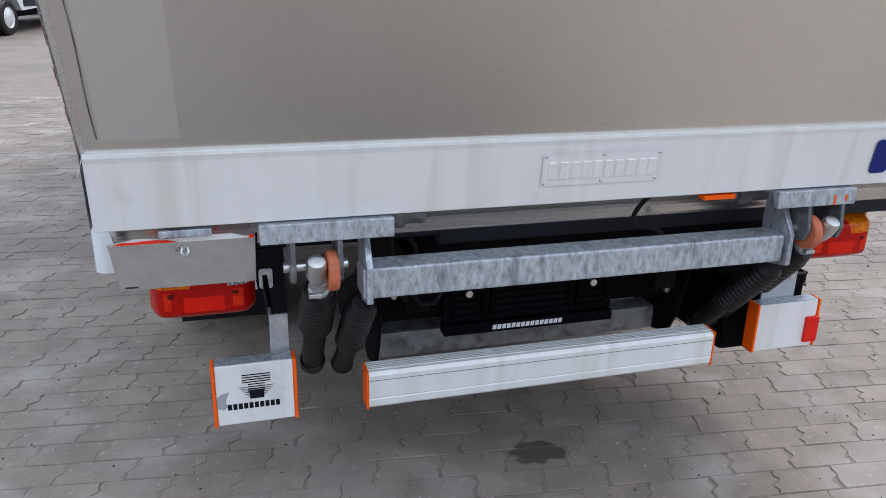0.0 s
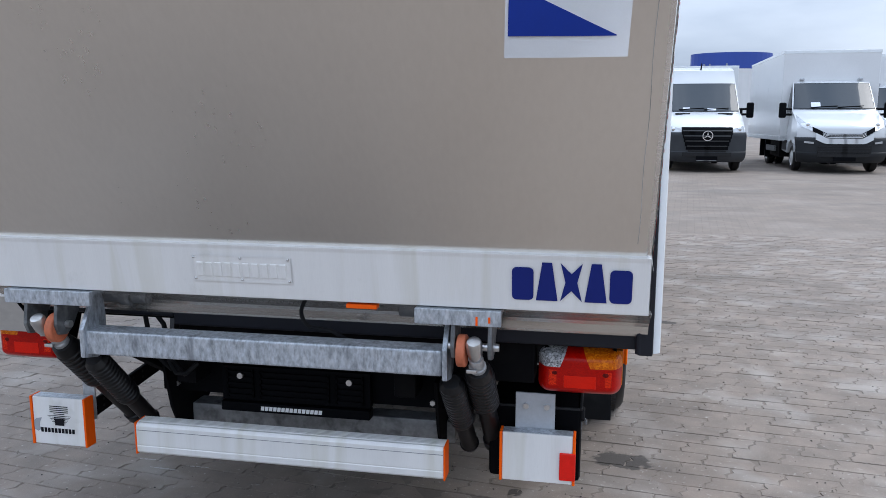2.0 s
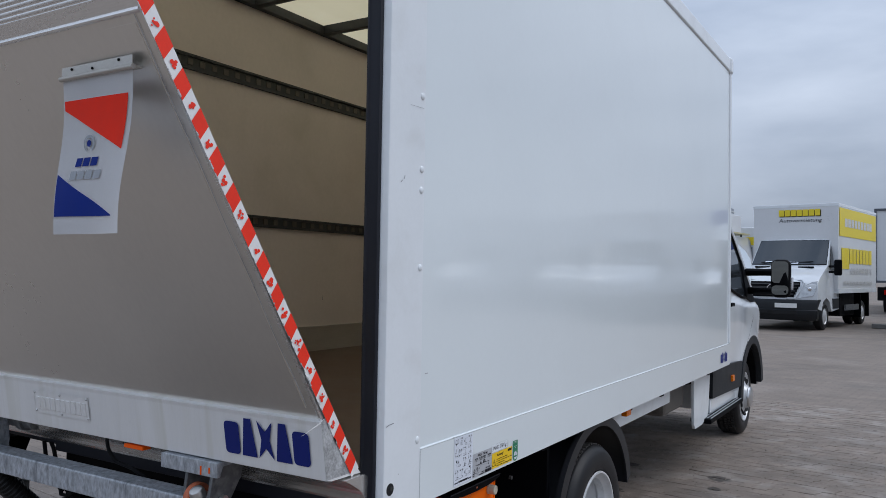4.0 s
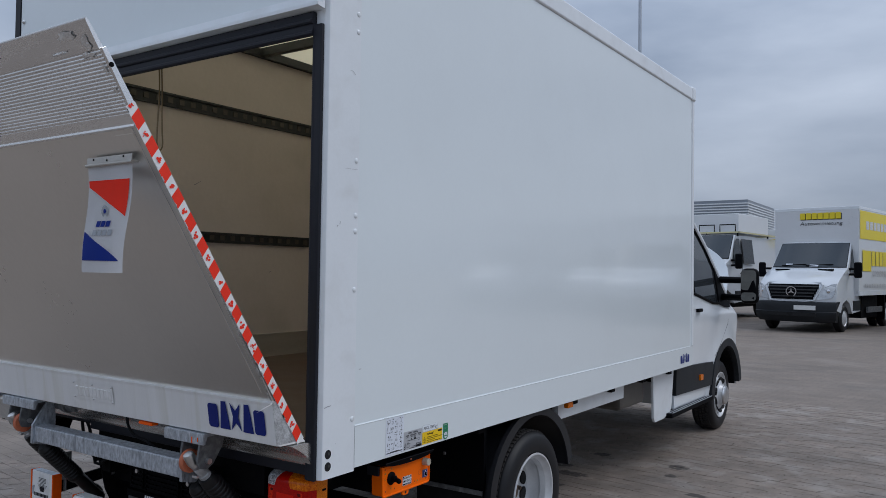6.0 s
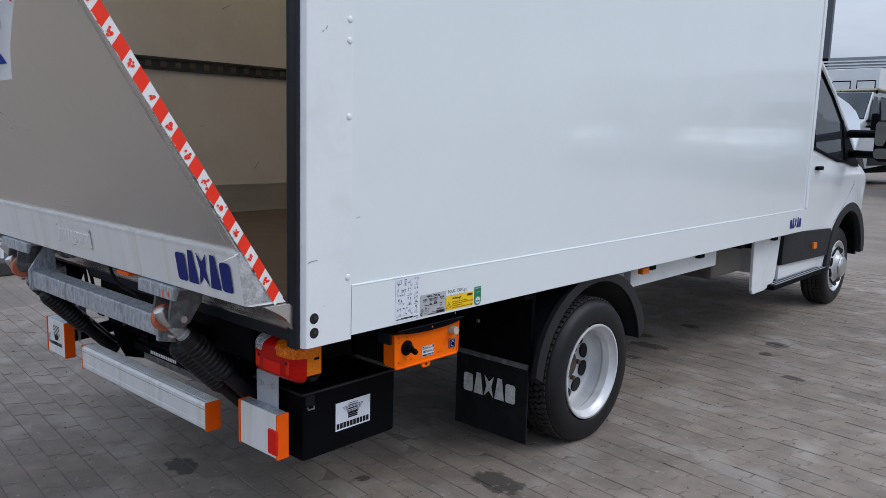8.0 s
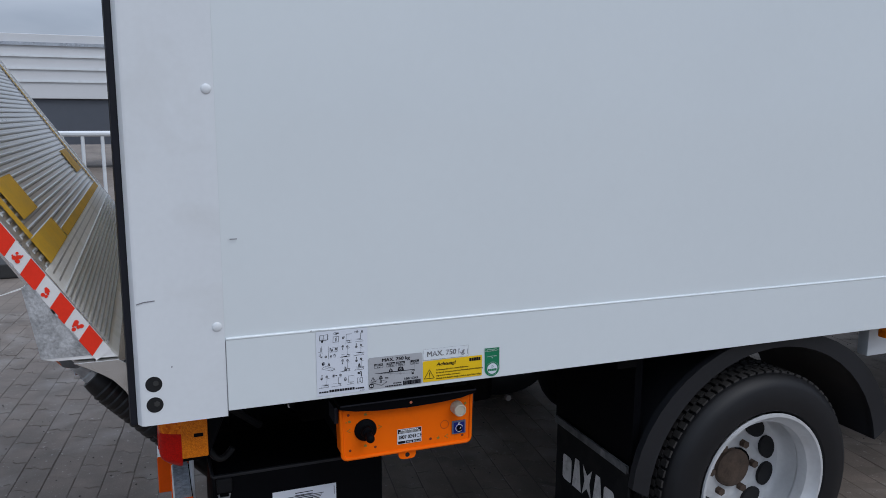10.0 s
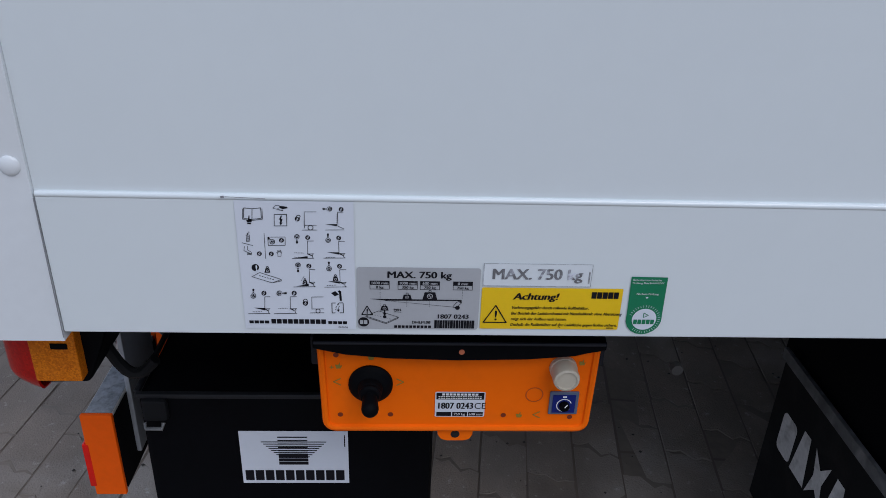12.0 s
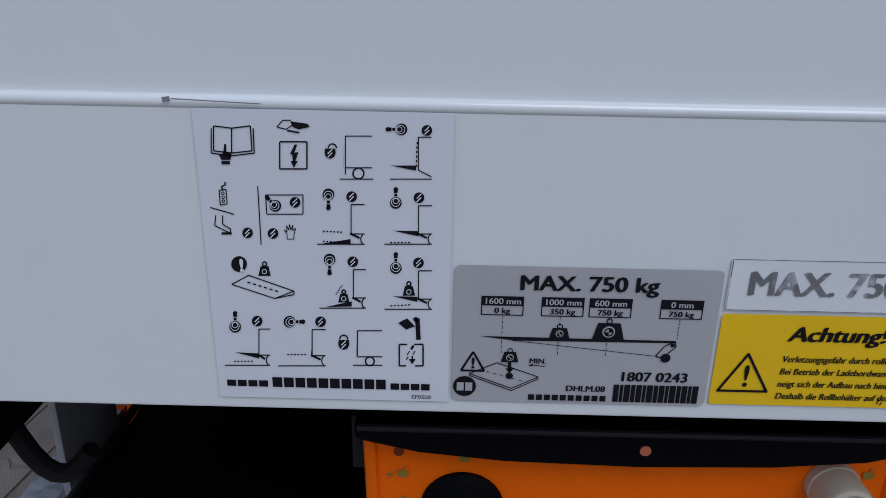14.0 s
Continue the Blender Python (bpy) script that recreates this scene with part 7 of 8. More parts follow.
    for z0, z1 in ((1.388, 1.575), (1.288, 1.368)):
        hz = (z1 - z0) / 2
        rim = [(sx * (0.066 - 0.030) + 0.030 * math.cos(radians(a)), sz * (hz - 0.030) + 0.030 * math.sin(radians(a))) for sx, sz, b in ((1, 1, 0), (-1, 1, 90), (-1, -1, 180), (1, -1, 270)) for a in (b, b + 30, b + 60, b + 90)]
        bm = bmesh.new()
        fr_, bk_ = [bm.verts.new((x, -0.003, z)) for x, z in rim], [bm.verts.new((x, 0.004, z)) for x, z in rim]
        bm.faces.new(fr_), bm.faces.new(bk_[::-1])
        for k in range(len(rim)):
            bm.faces.new((fr_[k], bk_[k], bk_[(k + 1) % len(rim)], fr_[(k + 1) % len(rim)]))
        bmesh.ops.transform(bm, matrix=pose(s * 1.310, 5.516, (z0 + z1) / 2, 5, 0, s * 12), verts=bm.verts)
        part("mirror_glass", bm, M_MIRROR, mir)
    part("mirror_flasher", box(bmesh.new(), *sorted((s * 1.375, s * 1.402)), 5.56, 5.64, 1.33, 1.44, bevel=0.008), M_CLEAR_LENS, mir, "clear side flasher")
bm = bmesh.new()
cols_ = [-0.80, -0.4, 0.0, 0.4, 0.80]
lines = [[bm.verts.new((x * k, y, ramp(ROOF_LINE, y) + 0.030 - 0.012 * abs(x))) for x in cols_] for y, k in ((4.90, 0.90), (5.10, 0.93), (5.38, 0.97), (5.60, 1.0), (5.80, 1.03), (5.92, 1.04))]
for a, b in zip(lines, lines[1:]):
    for i in range(4):
        bm.faces.new((a[i], a[i + 1], b[i + 1], b[i]))
part("windscreen", bm, M_GLASS, cab, "dark windscreen")
# the bonnet stands open, its rounded front edge up
edge = [(0.985, 0.05), (0.990, 0.28), (0.968, 0.38), (0.920, 0.465), (0.850, 0.535), (0.740, 0.615), (0.580, 0.690), (0.380, 0.745), (0.0, 0.775)]
for nm, shrink, lift, thick, mat in (("bonnet", 1.0, 0.0, 0.022, M_CAB), ("bonnet_liner", 0.93, -0.024, 0.018, M_BLACK)):
    bm = bmesh.new()
    MB = pose(0, 5.90, 1.285, 63, 0, 0)
    cross = []
    for sx in (1, -1):
        for u, v in (edge if sx > 0 else edge[-2::-1]):
            cross.append((sx * u * shrink, v * shrink))
    face = [bm.verts.new(MB @ Vector((u, v, lift - 0.05 * (u / 0.99) ** 2))) for u, v in cross]
    back = [bm.verts.new(MB @ Vector((u, v, lift - thick - 0.05 * (u / 0.99) ** 2))) for u, v in cross]
    k = len(cross)
    for i in range(k // 2):
        j = k - 1 - i
        if i + 1 < j - 1:
            bm.faces.new((face[i], face[i + 1], face[j - 1], face[j])), bm.faces.new((back[j], back[j - 1], back[i + 1], back[i]))
        elif i + 1 == j - 1:
            bm.faces.new((face[i], face[i + 1], face[j])), bm.faces.new((back[j], back[i + 1], back[i]))
    for i in range(k):
        bm.faces.new((face[i], back[i], back[(i + 1) % k], face[(i + 1) % k]))
    hood = part(nm, bm, mat, cab if nm == "bonnet" else hood, "white bonnet standing open" if nm == "bonnet" else "black padded liner", smooth=False)
part("bonnet_stay", rod(bmesh.new(), (0.62, 6.44, 1.06), (0.55, 6.10, 1.66), 0.008, seg=8), M_STEEL, cab)
part("engine_bay", boxes((-0.7, 0.7, 4.7, 6.4, 0.45, 0.7)), M_CHASSIS, truck)
part("cab_tunnel", boxes((-0.9, 0.9, 4.47, 4.555, 0.6, 1.9)), M_BLACK, truck)

# ---- banner hung on the platform, rope in the opening ----
banner = thing("banner", "white hanging banner with a red and a blue wedge", "banner")
by0, bz1, bz0 = -0.700, 1.836, 1.502
bm = bmesh.new()
cols, rows_ = 10, 18
grid = []
for j in range(rows_ + 1):
    f = j / rows_
    row = []
    for i in range(cols + 1):
        x, z = (0.752 - 0.002 * f) + (0.230 - 0.016 * f) * i / cols, bz1 - (bz1 - bz0) * f
        row.append(bm.verts.new((x, by0 - 0.006 * f + 0.003 * math.sin(i * 0.7 + f * 4.0) * f + 0.006 * math.sin(f * 6.0), z)))
    grid.append(row)
for j in range(rows_):
    for i in range(cols):
        bm.faces.new((grid[j][i], grid[j][i + 1], grid[j + 1][i + 1], grid[j + 1][i]))
bmesh.ops.solidify(bm, geom=bm.faces[:], thickness=0.0012)
cloth = part("cloth", bm, M_BANNER, banner)


def cloth_point(u, z):
    """A point of the print, u across from 0 to 1, just in front of the cloth."""
    f = (bz1 - z) / (bz1 - bz0)
    return Vector(((0.752 - 0.002 * f) + (0.230 - 0.016 * f) * u, by0 - 0.006 * f + 0.003 * math.sin(u * cols * 0.7 + f * 4.0) * f + 0.006 * math.sin(f * 6.0) - 0.0022, z))


def printed(bm, x0, z0, x1, z1, x2, z2, x3, z3, n=14):
    """A four-cornered field of colour that follows the cloth; corners run round from lower left."""
    fx = lambda x: (x - 0.751) / 0.222
    g = []
    for j in range(n + 1):
        b = j / n
        g.append([])
        for i in range(n + 1):
            a = i / n
            x = (x0 * (1 - a) + x1 * a) * (1 - b) + (x3 * (1 - a) + x2 * a) * b
            z = (z0 * (1 - a) + z1 * a) * (1 - b) + (z3 * (1 - a) + z2 * a) * b
            g[-1].append(bm.verts.new(cloth_point(fx(x), z)))
    for j in range(n):
        for i in range(n):
            bm.faces.new((g[j][i], g[j][i + 1], g[j + 1][i + 1], g[j + 1][i]))
    return bm


def letters_as_bars(bm, x0, x1, z, h, count):
    step = (x1 - x0) / count
    for k in range(count):
        a, b = x0 + k * step, x0 + (k + 0.86) * step
        printed(bm, a, z, b, z, b + 0.2 * h, z + h, a + 0.2 * h, z + h, n=3)


part("red_wedge", printed(bmesh.new(), 0.758, 1.766, 0.957, 1.671, 0.962, 1.784, 0.757, 1.786), M_BANNER_RED, banner)
part("blue_wedge", printed(bmesh.new(), 0.757, 1.539, 0.951, 1.537, 0.951, 1.5385, 0.757, 1.629), M_BANNER_BLUE, banner)
bm = bmesh.new()
letters_as_bars(bm, 0.818, 0.890, 1.6415, 0.018, 3)
part("blue_bars", bm, M_BANNER_BLUE, banner, smooth=False)
bm = bmesh.new()
letters_as_bars(bm, 0.803, 0.903, 1.6145, 0.018, 4)
part("grey_bars", bm, M_BANNER_GREY, banner, smooth=False)
p_ = cloth_point(0.468, 1.689)
MF = Matrix.Translation((p_.x, p_.y - 0.0012, p_.z)) @ REAR
bm = bmesh.new()
ring(bm, 0, 0, 0.018, 0.0065, MF, a0=-60, a1=250)
part("grey_ring", bm, M_BANNER_GREY, banner, smooth=False)
bm = bmesh.new()
disc(bm, 0, 0, 0.007, MF)
part("blue_dot", bm, M_BANNER_BLUE, banner, smooth=False)
bm = boxes((0.752, 0.986, -0.704, -0.680, 1.833, 1.838), bevel=0.001)
rod(bm, (0.750, -0.704, 1.833), (0.990, -0.704, 1.833), 0.0055, seg=12)
box(bm, 0.753, 0.986, -0.7045, -0.7015, 1.836, 1.857, bevel=0.0008)
clamp = part("clamp_rail", bm, M_KICK, banner, "aluminium clamping rail")
for x, z in ((0.79, 1.850), (0.86, 1.8445), (0.945, 1.851)):
    part("rail_screw", rod(bmesh.new(), (x, -0.7065, z), (x, -0.703, z), 0.003, seg=8), M_BLACK, banner)

pts = [(-0.028 + 0.006 * math.sin(k * 0.5), 0.10, 2.43 - 0.034 * k) for k in range(11)]
pts += [(-0.022, 0.10, 2.062), (-0.006, 0.10, 2.053), (0.008, 0.10, 2.066)] + [(0.010 - 0.022 * k / 10 - 0.003 * math.sin(k * 0.6), 0.10, 2.085 + 0.0345 * k) for k in range(11)]
whole("pull_rope", tube(bmesh.new(), pts, 0.0035, seg=6), M_ROPE, "thin tan pull rope hanging in the opening", "rope")


# ---- vehicles parked in the yard ----
def far_wheel(parent, x, y, s, r=0.34):
    bm = bmesh.new()
    lathe(bm, [(0.20, s * -0.01), (0.24, 0.0), (0.30, s * -0.005), (r, s * -0.04), (r, s * -0.18), (0.28, s * -0.22), (0.0, s * -0.22)], (x, y, r), 28)
    wh = part("wheel", bm, M_TYRE, parent, "black tyre on a steel rim")
    bm = bmesh.new()
    lathe(bm, [(0.205, s * -0.008), (0.19, s * -0.03), (0.12, s * 0.0), (0.06, s * 0.015), (0.0, s * 0.015)], (x, y, r), 28)
    part("rim", bm, M_RIM, wh)


def bow(x, half=0.97):
    """How far the rounded nose falls back to the sides."""
    return 0.30 * (abs(x) / half) ** 3


def loft(bm, prof, half, stations=13, x0=None, closed=True):
    """A skin over a profile of (y, z, share of the bow, width factor) carried across the vehicle."""
    rows = []
    for k in range(stations):
        u = -1 + 2 * k / (stations - 1)
        rows.append([bm.verts.new((u * half * w, y + bow(u * half) * f, z)) for y, z, f, w in prof])
    n = len(prof)
    for a, b in zip(rows, rows[1:]):
        for i in range(n if closed else n - 1):
            j = (i + 1) % n
            bm.faces.new((a[i], a[j], b[j], b[i]))
    if closed:
        bm.faces.new(rows[0]), bm.faces.new(rows[-1][::-1])
    return bm


def van(name, label, at, box_size=None, height=2.70, bonnet=1.22, grille="bars", bumper=M_GREY_PLASTIC, width=0.99, length=5.9, hood_top=1.60, group="parked vans", crew=False, bump_top=0.76, grille_low=0.82, lamp_low=0.84, box_paint=M_BOXGREY, edge_paint=M_POST):
    """A van or cab that faces -y, its bumper at y = 0, wheels on z = 0. box_size: (half width, start, end, bottom, top) of a separate box body."""
    v = thing(name, label, "van" if box_size is None else "truck", group, at=at)
    roof = height if box_size is None else 2.38
    end = length if box_size is None else 2.15
    hb = bonnet
    prof = [(0.03, 0.55, 1, 0.97), (0.02, 0.85, 1, 0.98), (0.06, hb - 0.12, 1, 0.98), (0.12, hb - 0.02, 1, 0.97), (0.30, hb + 0.10, 1, 0.97), (0.64, (hb + 0.10 + hood_top) / 2 + 0.03, 0.9, 0.98), (0.98, hood_top, 0.8, 0.97)]
    prof += [(1.30, hood_top + (2.30 - hood_top) * 0.5, 0.65, 0.94), (1.62, 2.30, 0.5, 0.90)]
    prof += [(1.80, roof - 0.10 if box_size is None else roof - 0.04, 0.35, 0.86), (2.2 if box_size is None else 2.0, roof, 0.2, 0.84), (end, roof, 0, 0.84), (end, roof - 0.10, 0, 0.90), (end, 1.5, 0, 1.0), (end, 0.50, 0, 1.0)]
    if box_size is None:
        prof += [(length - 0.95, 0.50, 0, 1)]
        prof += [(length - 1.35 + 0.42 * math.cos(radians(a)), 0.40 + 0.42 * math.sin(radians(a)), 0, 1) for a in (25, 60, 90, 120, 155)]
    prof += [(1.48, 0.45, 0, 1)]
    prof += [(1.02 + 0.43 * math.cos(radians(a)), 0.38 + 0.43 * math.sin(radians(a)), 0, 1) for a in (15, 50, 90, 130, 165)]
    body = part("body", loft(bmesh.new(), prof, width, 15), M_VAN, v, "white painted body")

    def wide(y, z):
        return width * (1.0 if z < 1.5 else 1.0 - 0.125 * (z - 1.5))

    slope = (2.30 - hood_top) / 0.64
    nose_line = [(z, y, f) for y, z, f, w in prof[:9]]

    def nose(x, z):
        """How far forward the painted front stands at x and z."""
        for (z0, y0, f0), (z1, y1, f1) in zip(nose_line, nose_line[1:]):
            if z <= z1:
                break
        q = min(1.0, max(0.0, (z - z0) / (z1 - z0)))
        return y0 + (y1 - y0) * q + bow(x) * (f0 + (f1 - f0) * q)

    def field(bm, pts, proud=0.012, deep=0.05):
        """A shape of (x, z) laid on the front, standing a little proud of it."""
        fr = [bm.verts.new((x, nose(x, z) - proud, z)) for x, z in pts]
        bk = [bm.verts.new((x, nose(x, z) + deep, z)) for x, z in pts]
        bm.faces.new(fr), bm.faces.new(bk[::-1])
        for k in range(len(pts)):
            bm.faces.new((fr[k], bk[k], bk[(k + 1) % len(pts)], fr[(k + 1) % len(pts)]))
        return bm

    def strip(bm, xs, low, high, proud=0.012, deep=0.05):
        """A band across the front between two heights that follow x."""
        for a, b in zip(xs, xs[1:]):
            field(bm, [(a, low(a)), (b, low(b)), (b, high(b)), (a, high(a))], proud, deep)
        bmesh.ops.remove_doubles(bm, verts=bm.verts, dist=0.0005)
        return bm

    def across(half, k=12):
        return [-half + 2 * half * i / k for i in range(k + 1)]

    n_ = Vector((-(2.30 - hood_top), 0.64)).normalized()
    for grow, lift, mat, nm in ((0.02, 0.018, M_BLACK, "screen_surround"), (0.0, 0.026, M_GLASS_FAR, "windscreen")):
        ws = [(0.98 + 0.64 * q + n_.x * lift, hood_top + 0.64 * slope * q + n_.y * lift, 0.8 - 0.3 * q, 0.935 - 0.075 * q + grow * 0.6) for q in (0.05 - grow, 0.3, 0.55, 0.8, 0.95 + grow)]
        part(nm, loft(bmesh.new(), ws, width, 15, closed=False), mat, body, "dark windscreen" if nm == "windscreen" else "black windscreen surround")
    for x0, x1 in ((-0.62, 0.02), (0.02, 0.66)):
        q0, q1 = 0.07, 0.12
        at_ = lambda x, q: (x, 0.98 + 0.64 * q + n_.x * 0.045 + bow(x) * (0.8 - 0.3 * q), hood_top + 0.64 * slope * q + n_.y * 0.045)
        part("wiper", rod(bmesh.new(), at_(x0, q0), at_(x1, q1), 0.012, seg=6), M_BLACK, body)
    ux, uz = (-0.60, 0.10) if grille == "plain" else (0.10, 0.05)
    for px, pw, pq, ph in ((ux, 0.22, uz, 0.16 if grille == "plain" else 0.07), (ux - 0.62 if grille != "plain" else ux + 0.02, 0.18, uz + 0.05, 0.05)):
        bm = bmesh.new()
        bm.faces.new([bm.verts.new((x, 0.98 + 0.64 * q + n_.x * 0.034 + bow(x) * (0.8 - 0.3 * q), hood_top + 0.64 * slope * q + n_.y * 0.034)) for x, q in ((px, pq), (px + pw, pq), (px + pw, pq + ph), (px, pq + ph))])
        part("paper", bm, M_STICKER, body, "white paper behind the windscreen", smooth=False)
    for s in (1, -1):
        for pane in [((1.40, 1.52), (2.02, 1.52), (2.02, 2.20), (1.80, 2.20), (1.62, 1.98))] + ([((2.20, 1.52), (3.0, 1.52), (3.0, 2.20), (2.20, 2.20))] if crew else []):
            bm = bmesh.new()
            bm.faces.new([bm.verts.new((s * (wide(y, z) + 0.006), y, z)) for y, z in pane])
            part("door_window", bm, M_GLASS, body, smooth=False)
        bm = box(bmesh.new(), *sorted((s * (width + 0.13), s * (width + 0.31))), 1.16, 1.27, 1.37, 1.77, bevel=0.04, seg=3)
        rod(bm, (s * (width - 0.06), 1.40, 1.46), (s * (width + 0.16), 1.22, 1.46), 0.03, seg=8)
        rod(bm, (s * (width - 0.06), 1.40, 1.60), (s * (width + 0.16), 1.22, 1.60), 0.03, seg=8)
        part("wing_mirror", bm, M_BLACK, body, "black wing mirror")
        bm = bmesh.new()
        if grille == "plain":
            lens = [(0.58, 1.03), (0.72, 1.05), (0.90, 1.14), (0.955, 1.30), (0.93, 1.44), (0.84, 1.30), (0.70, 1.14)]
        elif grille == "plate":
            lens = [(0.60, 0.80), (0.90, 0.86), (0.955, 1.02), (0.95, 1.22), (0.86, 1.20), (0.66, 1.06)]
        else:
            lens = [(0.60, lamp_low), (0.92, lamp_low + 0.01), (0.955, lamp_low + 0.16), (0.90, lamp_low + 0.17), (0.66, lamp_low + 0.11)]
        field(bm, [(s * x * width / 0.99, z) for x, z in lens], 0.016, 0.06)
        lamp = part("headlamp", bm, M_HEADLAMP, body, "clear headlamp")
        mid_x, mid_z = sum(p[0] for p in lens) / len(lens), sum(p[1] for p in lens) / len(lens)
        bm = bmesh.new()
        bmesh.ops.create_uvsphere(bm, u_segments=12, v_segments=8, radius=0.05, matrix=Matrix.Translation((s * mid_x, nose(mid_x, mid_z) - 0.012, mid_z)) @ Matrix.Diagonal((1, 0.3, 1, 1)))
        part("lamp_bowl", bm, M_CHROME, lamp)
        part("sill", boxes((*sorted((s * (width - 0.04), s * (width + 0.012))), 1.55, end - 0.02 if box_size else length - 2.0, 0.52, 0.78), bevel=0.01), M_GREY_PLASTIC, body)
        part("door_gap", boxes((*sorted((s * (width - 0.01), s * (width + 0.002))), 2.08, 2.088, 0.80, 1.50)), M_GREY_PLASTIC, body)
        part("door_handle", boxes((*sorted((s * width, s * (width + 0.025))), 1.90, 2.03, 1.24, 1.27), bevel=0.008), M_BLACK, body)
        far_wheel(v, s * (width - 0.03), 1.02, s)
        far_wheel(v, s * (width - 0.03), (length - 1.35) if box_size is None else 4.7, s)
        if box_size:
            far_wheel(v, s * (width - 0.29), 4.7, s)
        if grille != "plain":
            part("bonnet_vent", boxes((*sorted((s * 0.36, s * 0.72)), 0.86, 0.95, hood_top - 0.05, hood_top - 0.01)), M_BLACK, body)
    bump = [(0.03, 0.25, 1, 0.93), (-0.04, 0.32, 1, 0.98), (-0.075, 0.44, 1, 1.0), (-0.080, 0.50, 1, 1.0), (-0.055, 0.515, 1, 1.0), (-0.058, bump_top - 0.10, 1, 1.0), (-0.030, bump_top - 0.02, 1, 0.995), (0.0, bump_top, 1, 0.99), (0.25, bump_top + 0.01, 1, 0.99), (0.25, 0.25, 1, 0.93)]
    bp = part("bumper", loft(bmesh.new(), bump, width + 0.005, 19), bumper, v, "dark plastic bumper")
    part("air_intake", strip(bmesh.new(), across(0.60), lambda x: 0.40, lambda x: 0.49, 0.13, 0.0), M_HOLE, bp)
    part("number_plate", boxes((0.10, 0.62, -0.100, -0.086, 0.56, 0.67)) if grille == "plate" else boxes((-0.26, 0.26, -0.105, -0.086, 0.30, 0.40), bevel=0.004), M_PLATE if grille == "plate" else M_BLACK, bp)
    if grille == "plain":
        vee = lambda x: 0.86 + 0.17 * max(0.0, (abs(x) - 0.40) / 0.32)
        gr = part("grille", strip(bmesh.new(), across(0.72, 18), vee, lambda x: vee(x) + 0.115, 0.022, 0.05), M_BLACK, v, "narrow black grille")
        for dz in (0.025, 0.06, 0.09):
            part("slat", strip(bmesh.new(), across(0.50, 12), lambda x: vee(x) + dz - 0.006, lambda x: vee(x) + dz + 0.006, 0.030, 0.0), M_STEEL, gr)
        part("white_apron", strip(bmesh.new(), across(0.66, 16), lambda x: 0.725 + 0.10 * max(0.0, (abs(x) - 0.46) / 0.2), lambda x: vee(x) - 0.006, 0.112, 0.0), M_VAN, bp, "white middle of the bumper")
        low = part("lower_grille", strip(bmesh.new(), across(0.62, 12), lambda x: 0.50, lambda x: 0.685, 0.124, 0.0), M_HOLE, bp)
        for k in range(4):
            z = 0.53 + 0.04 * k
            part("slat", strip(bmesh.new(), across(0.60, 10), lambda x: z, lambda x: z + 0.012, 0.130, 0.0), M_GREY_PLASTIC, low)
        for s in (1, -1):
            part("fog_lamp", field(bmesh.new(), [(s * 0.70, 0.72), (s * 0.90, 0.74), (s * 0.90, 0.79), (s * 0.70, 0.765)], 0.118, 0.0), M_HEADLAMP, bp)
    else:
        gz0, gz1 = grille_low, hb - 0.02
        deep_ = gz0 < 0.7
        half_ = lambda z: 0.50 + 0.16 * (z - gz0) / (gz1 - gz0)
        out_ = 0.112 if deep_ else 0.022
        bm = bmesh.new()
        levels = [gz0 + (gz1 - gz0) * k / 6 for k in range(7)]
        for z0_, z1_ in zip(levels, levels[1:]):
            mid_ = half_((z0_ + z1_) / 2) - (0.03 if z1_ == levels[-1] else 0.0)
            strip(bm, across(mid_, 10), lambda x: z0_, lambda x: z1_, out_ - 0.008, 0.0)
        gr = part("grille", bm, M_BLACK, v, "black grille with slats")
        if not deep_:
            bm = bmesh.new()
            rim = [(-half_(gz0) - 0.03, gz0 - 0.03), (half_(gz0) + 0.03, gz0 - 0.03), (half_(gz1) + 0.05, gz1 - 0.04), (half_(gz1) - 0.01, gz1 + 0.035), (-half_(gz1) + 0.01, gz1 + 0.035), (-half_(gz1) - 0.05, gz1 - 0.04)]
            for p0, p1 in zip(rim, rim[1:] + rim[:1]):
                rod(bm, (p0[0], nose(*p0) - 0.02, p0[1]), (p1[0], nose(*p1) - 0.02, p1[1]), 0.022, seg=8)
            part("grille_surround", bm, M_VAN, gr)
        for k in range(4):
            z = gz0 + 0.03 + (k + 0.35) * (gz1 - gz0 - 0.05) / 4
            part("slat", strip(bmesh.new(), across(half_(z) - 0.03, 10), lambda x: z, lambda x: z + 0.030, out_ + 0.004, 0.0), M_SLAT, gr)
        if deep_:
            low = part("lower_grille", strip(bmesh.new(), across(0.46, 10), lambda x: gz0 - 0.10, lambda x: gz0 - 0.015, out_ - 0.006, 0.0), M_HOLE, bp)
            part("sensor_strip", strip(bmesh.new(), across(0.24, 4), lambda x: 0.285, lambda x: 0.30, 0.112, 0.0), M_GALV, bp)
        zc = gz0 + 0.62 * (gz1 - gz0) if deep_ else (gz0 + gz1) / 2
        MG = Matrix.Translation((0, nose(0, zc) - out_ - 0.02, 0)) @ REAR
        bm = bmesh.new()
        ring(bm, 0, zc, 0.13, 0.020, MG, seg=28)
        for a in (90, 210, 330):
            shape(bm, [(0.022 * math.cos(radians(a + 90)), zc + 0.022 * math.sin(radians(a + 90))), (0.022 * math.cos(radians(a - 90)), zc + 0.022 * math.sin(radians(a - 90))), (0.112 * math.cos(radians(a)), zc + 0.112 * math.sin(radians(a)))], MG, 0.001)
        part("emblem", bm, M_CHROME, gr, "round chrome emblem", smooth=False)
    part("underbody", boxes((-0.75, 0.75, 0.5, end, 0.32, 0.55)), M_CHASSIS, v)
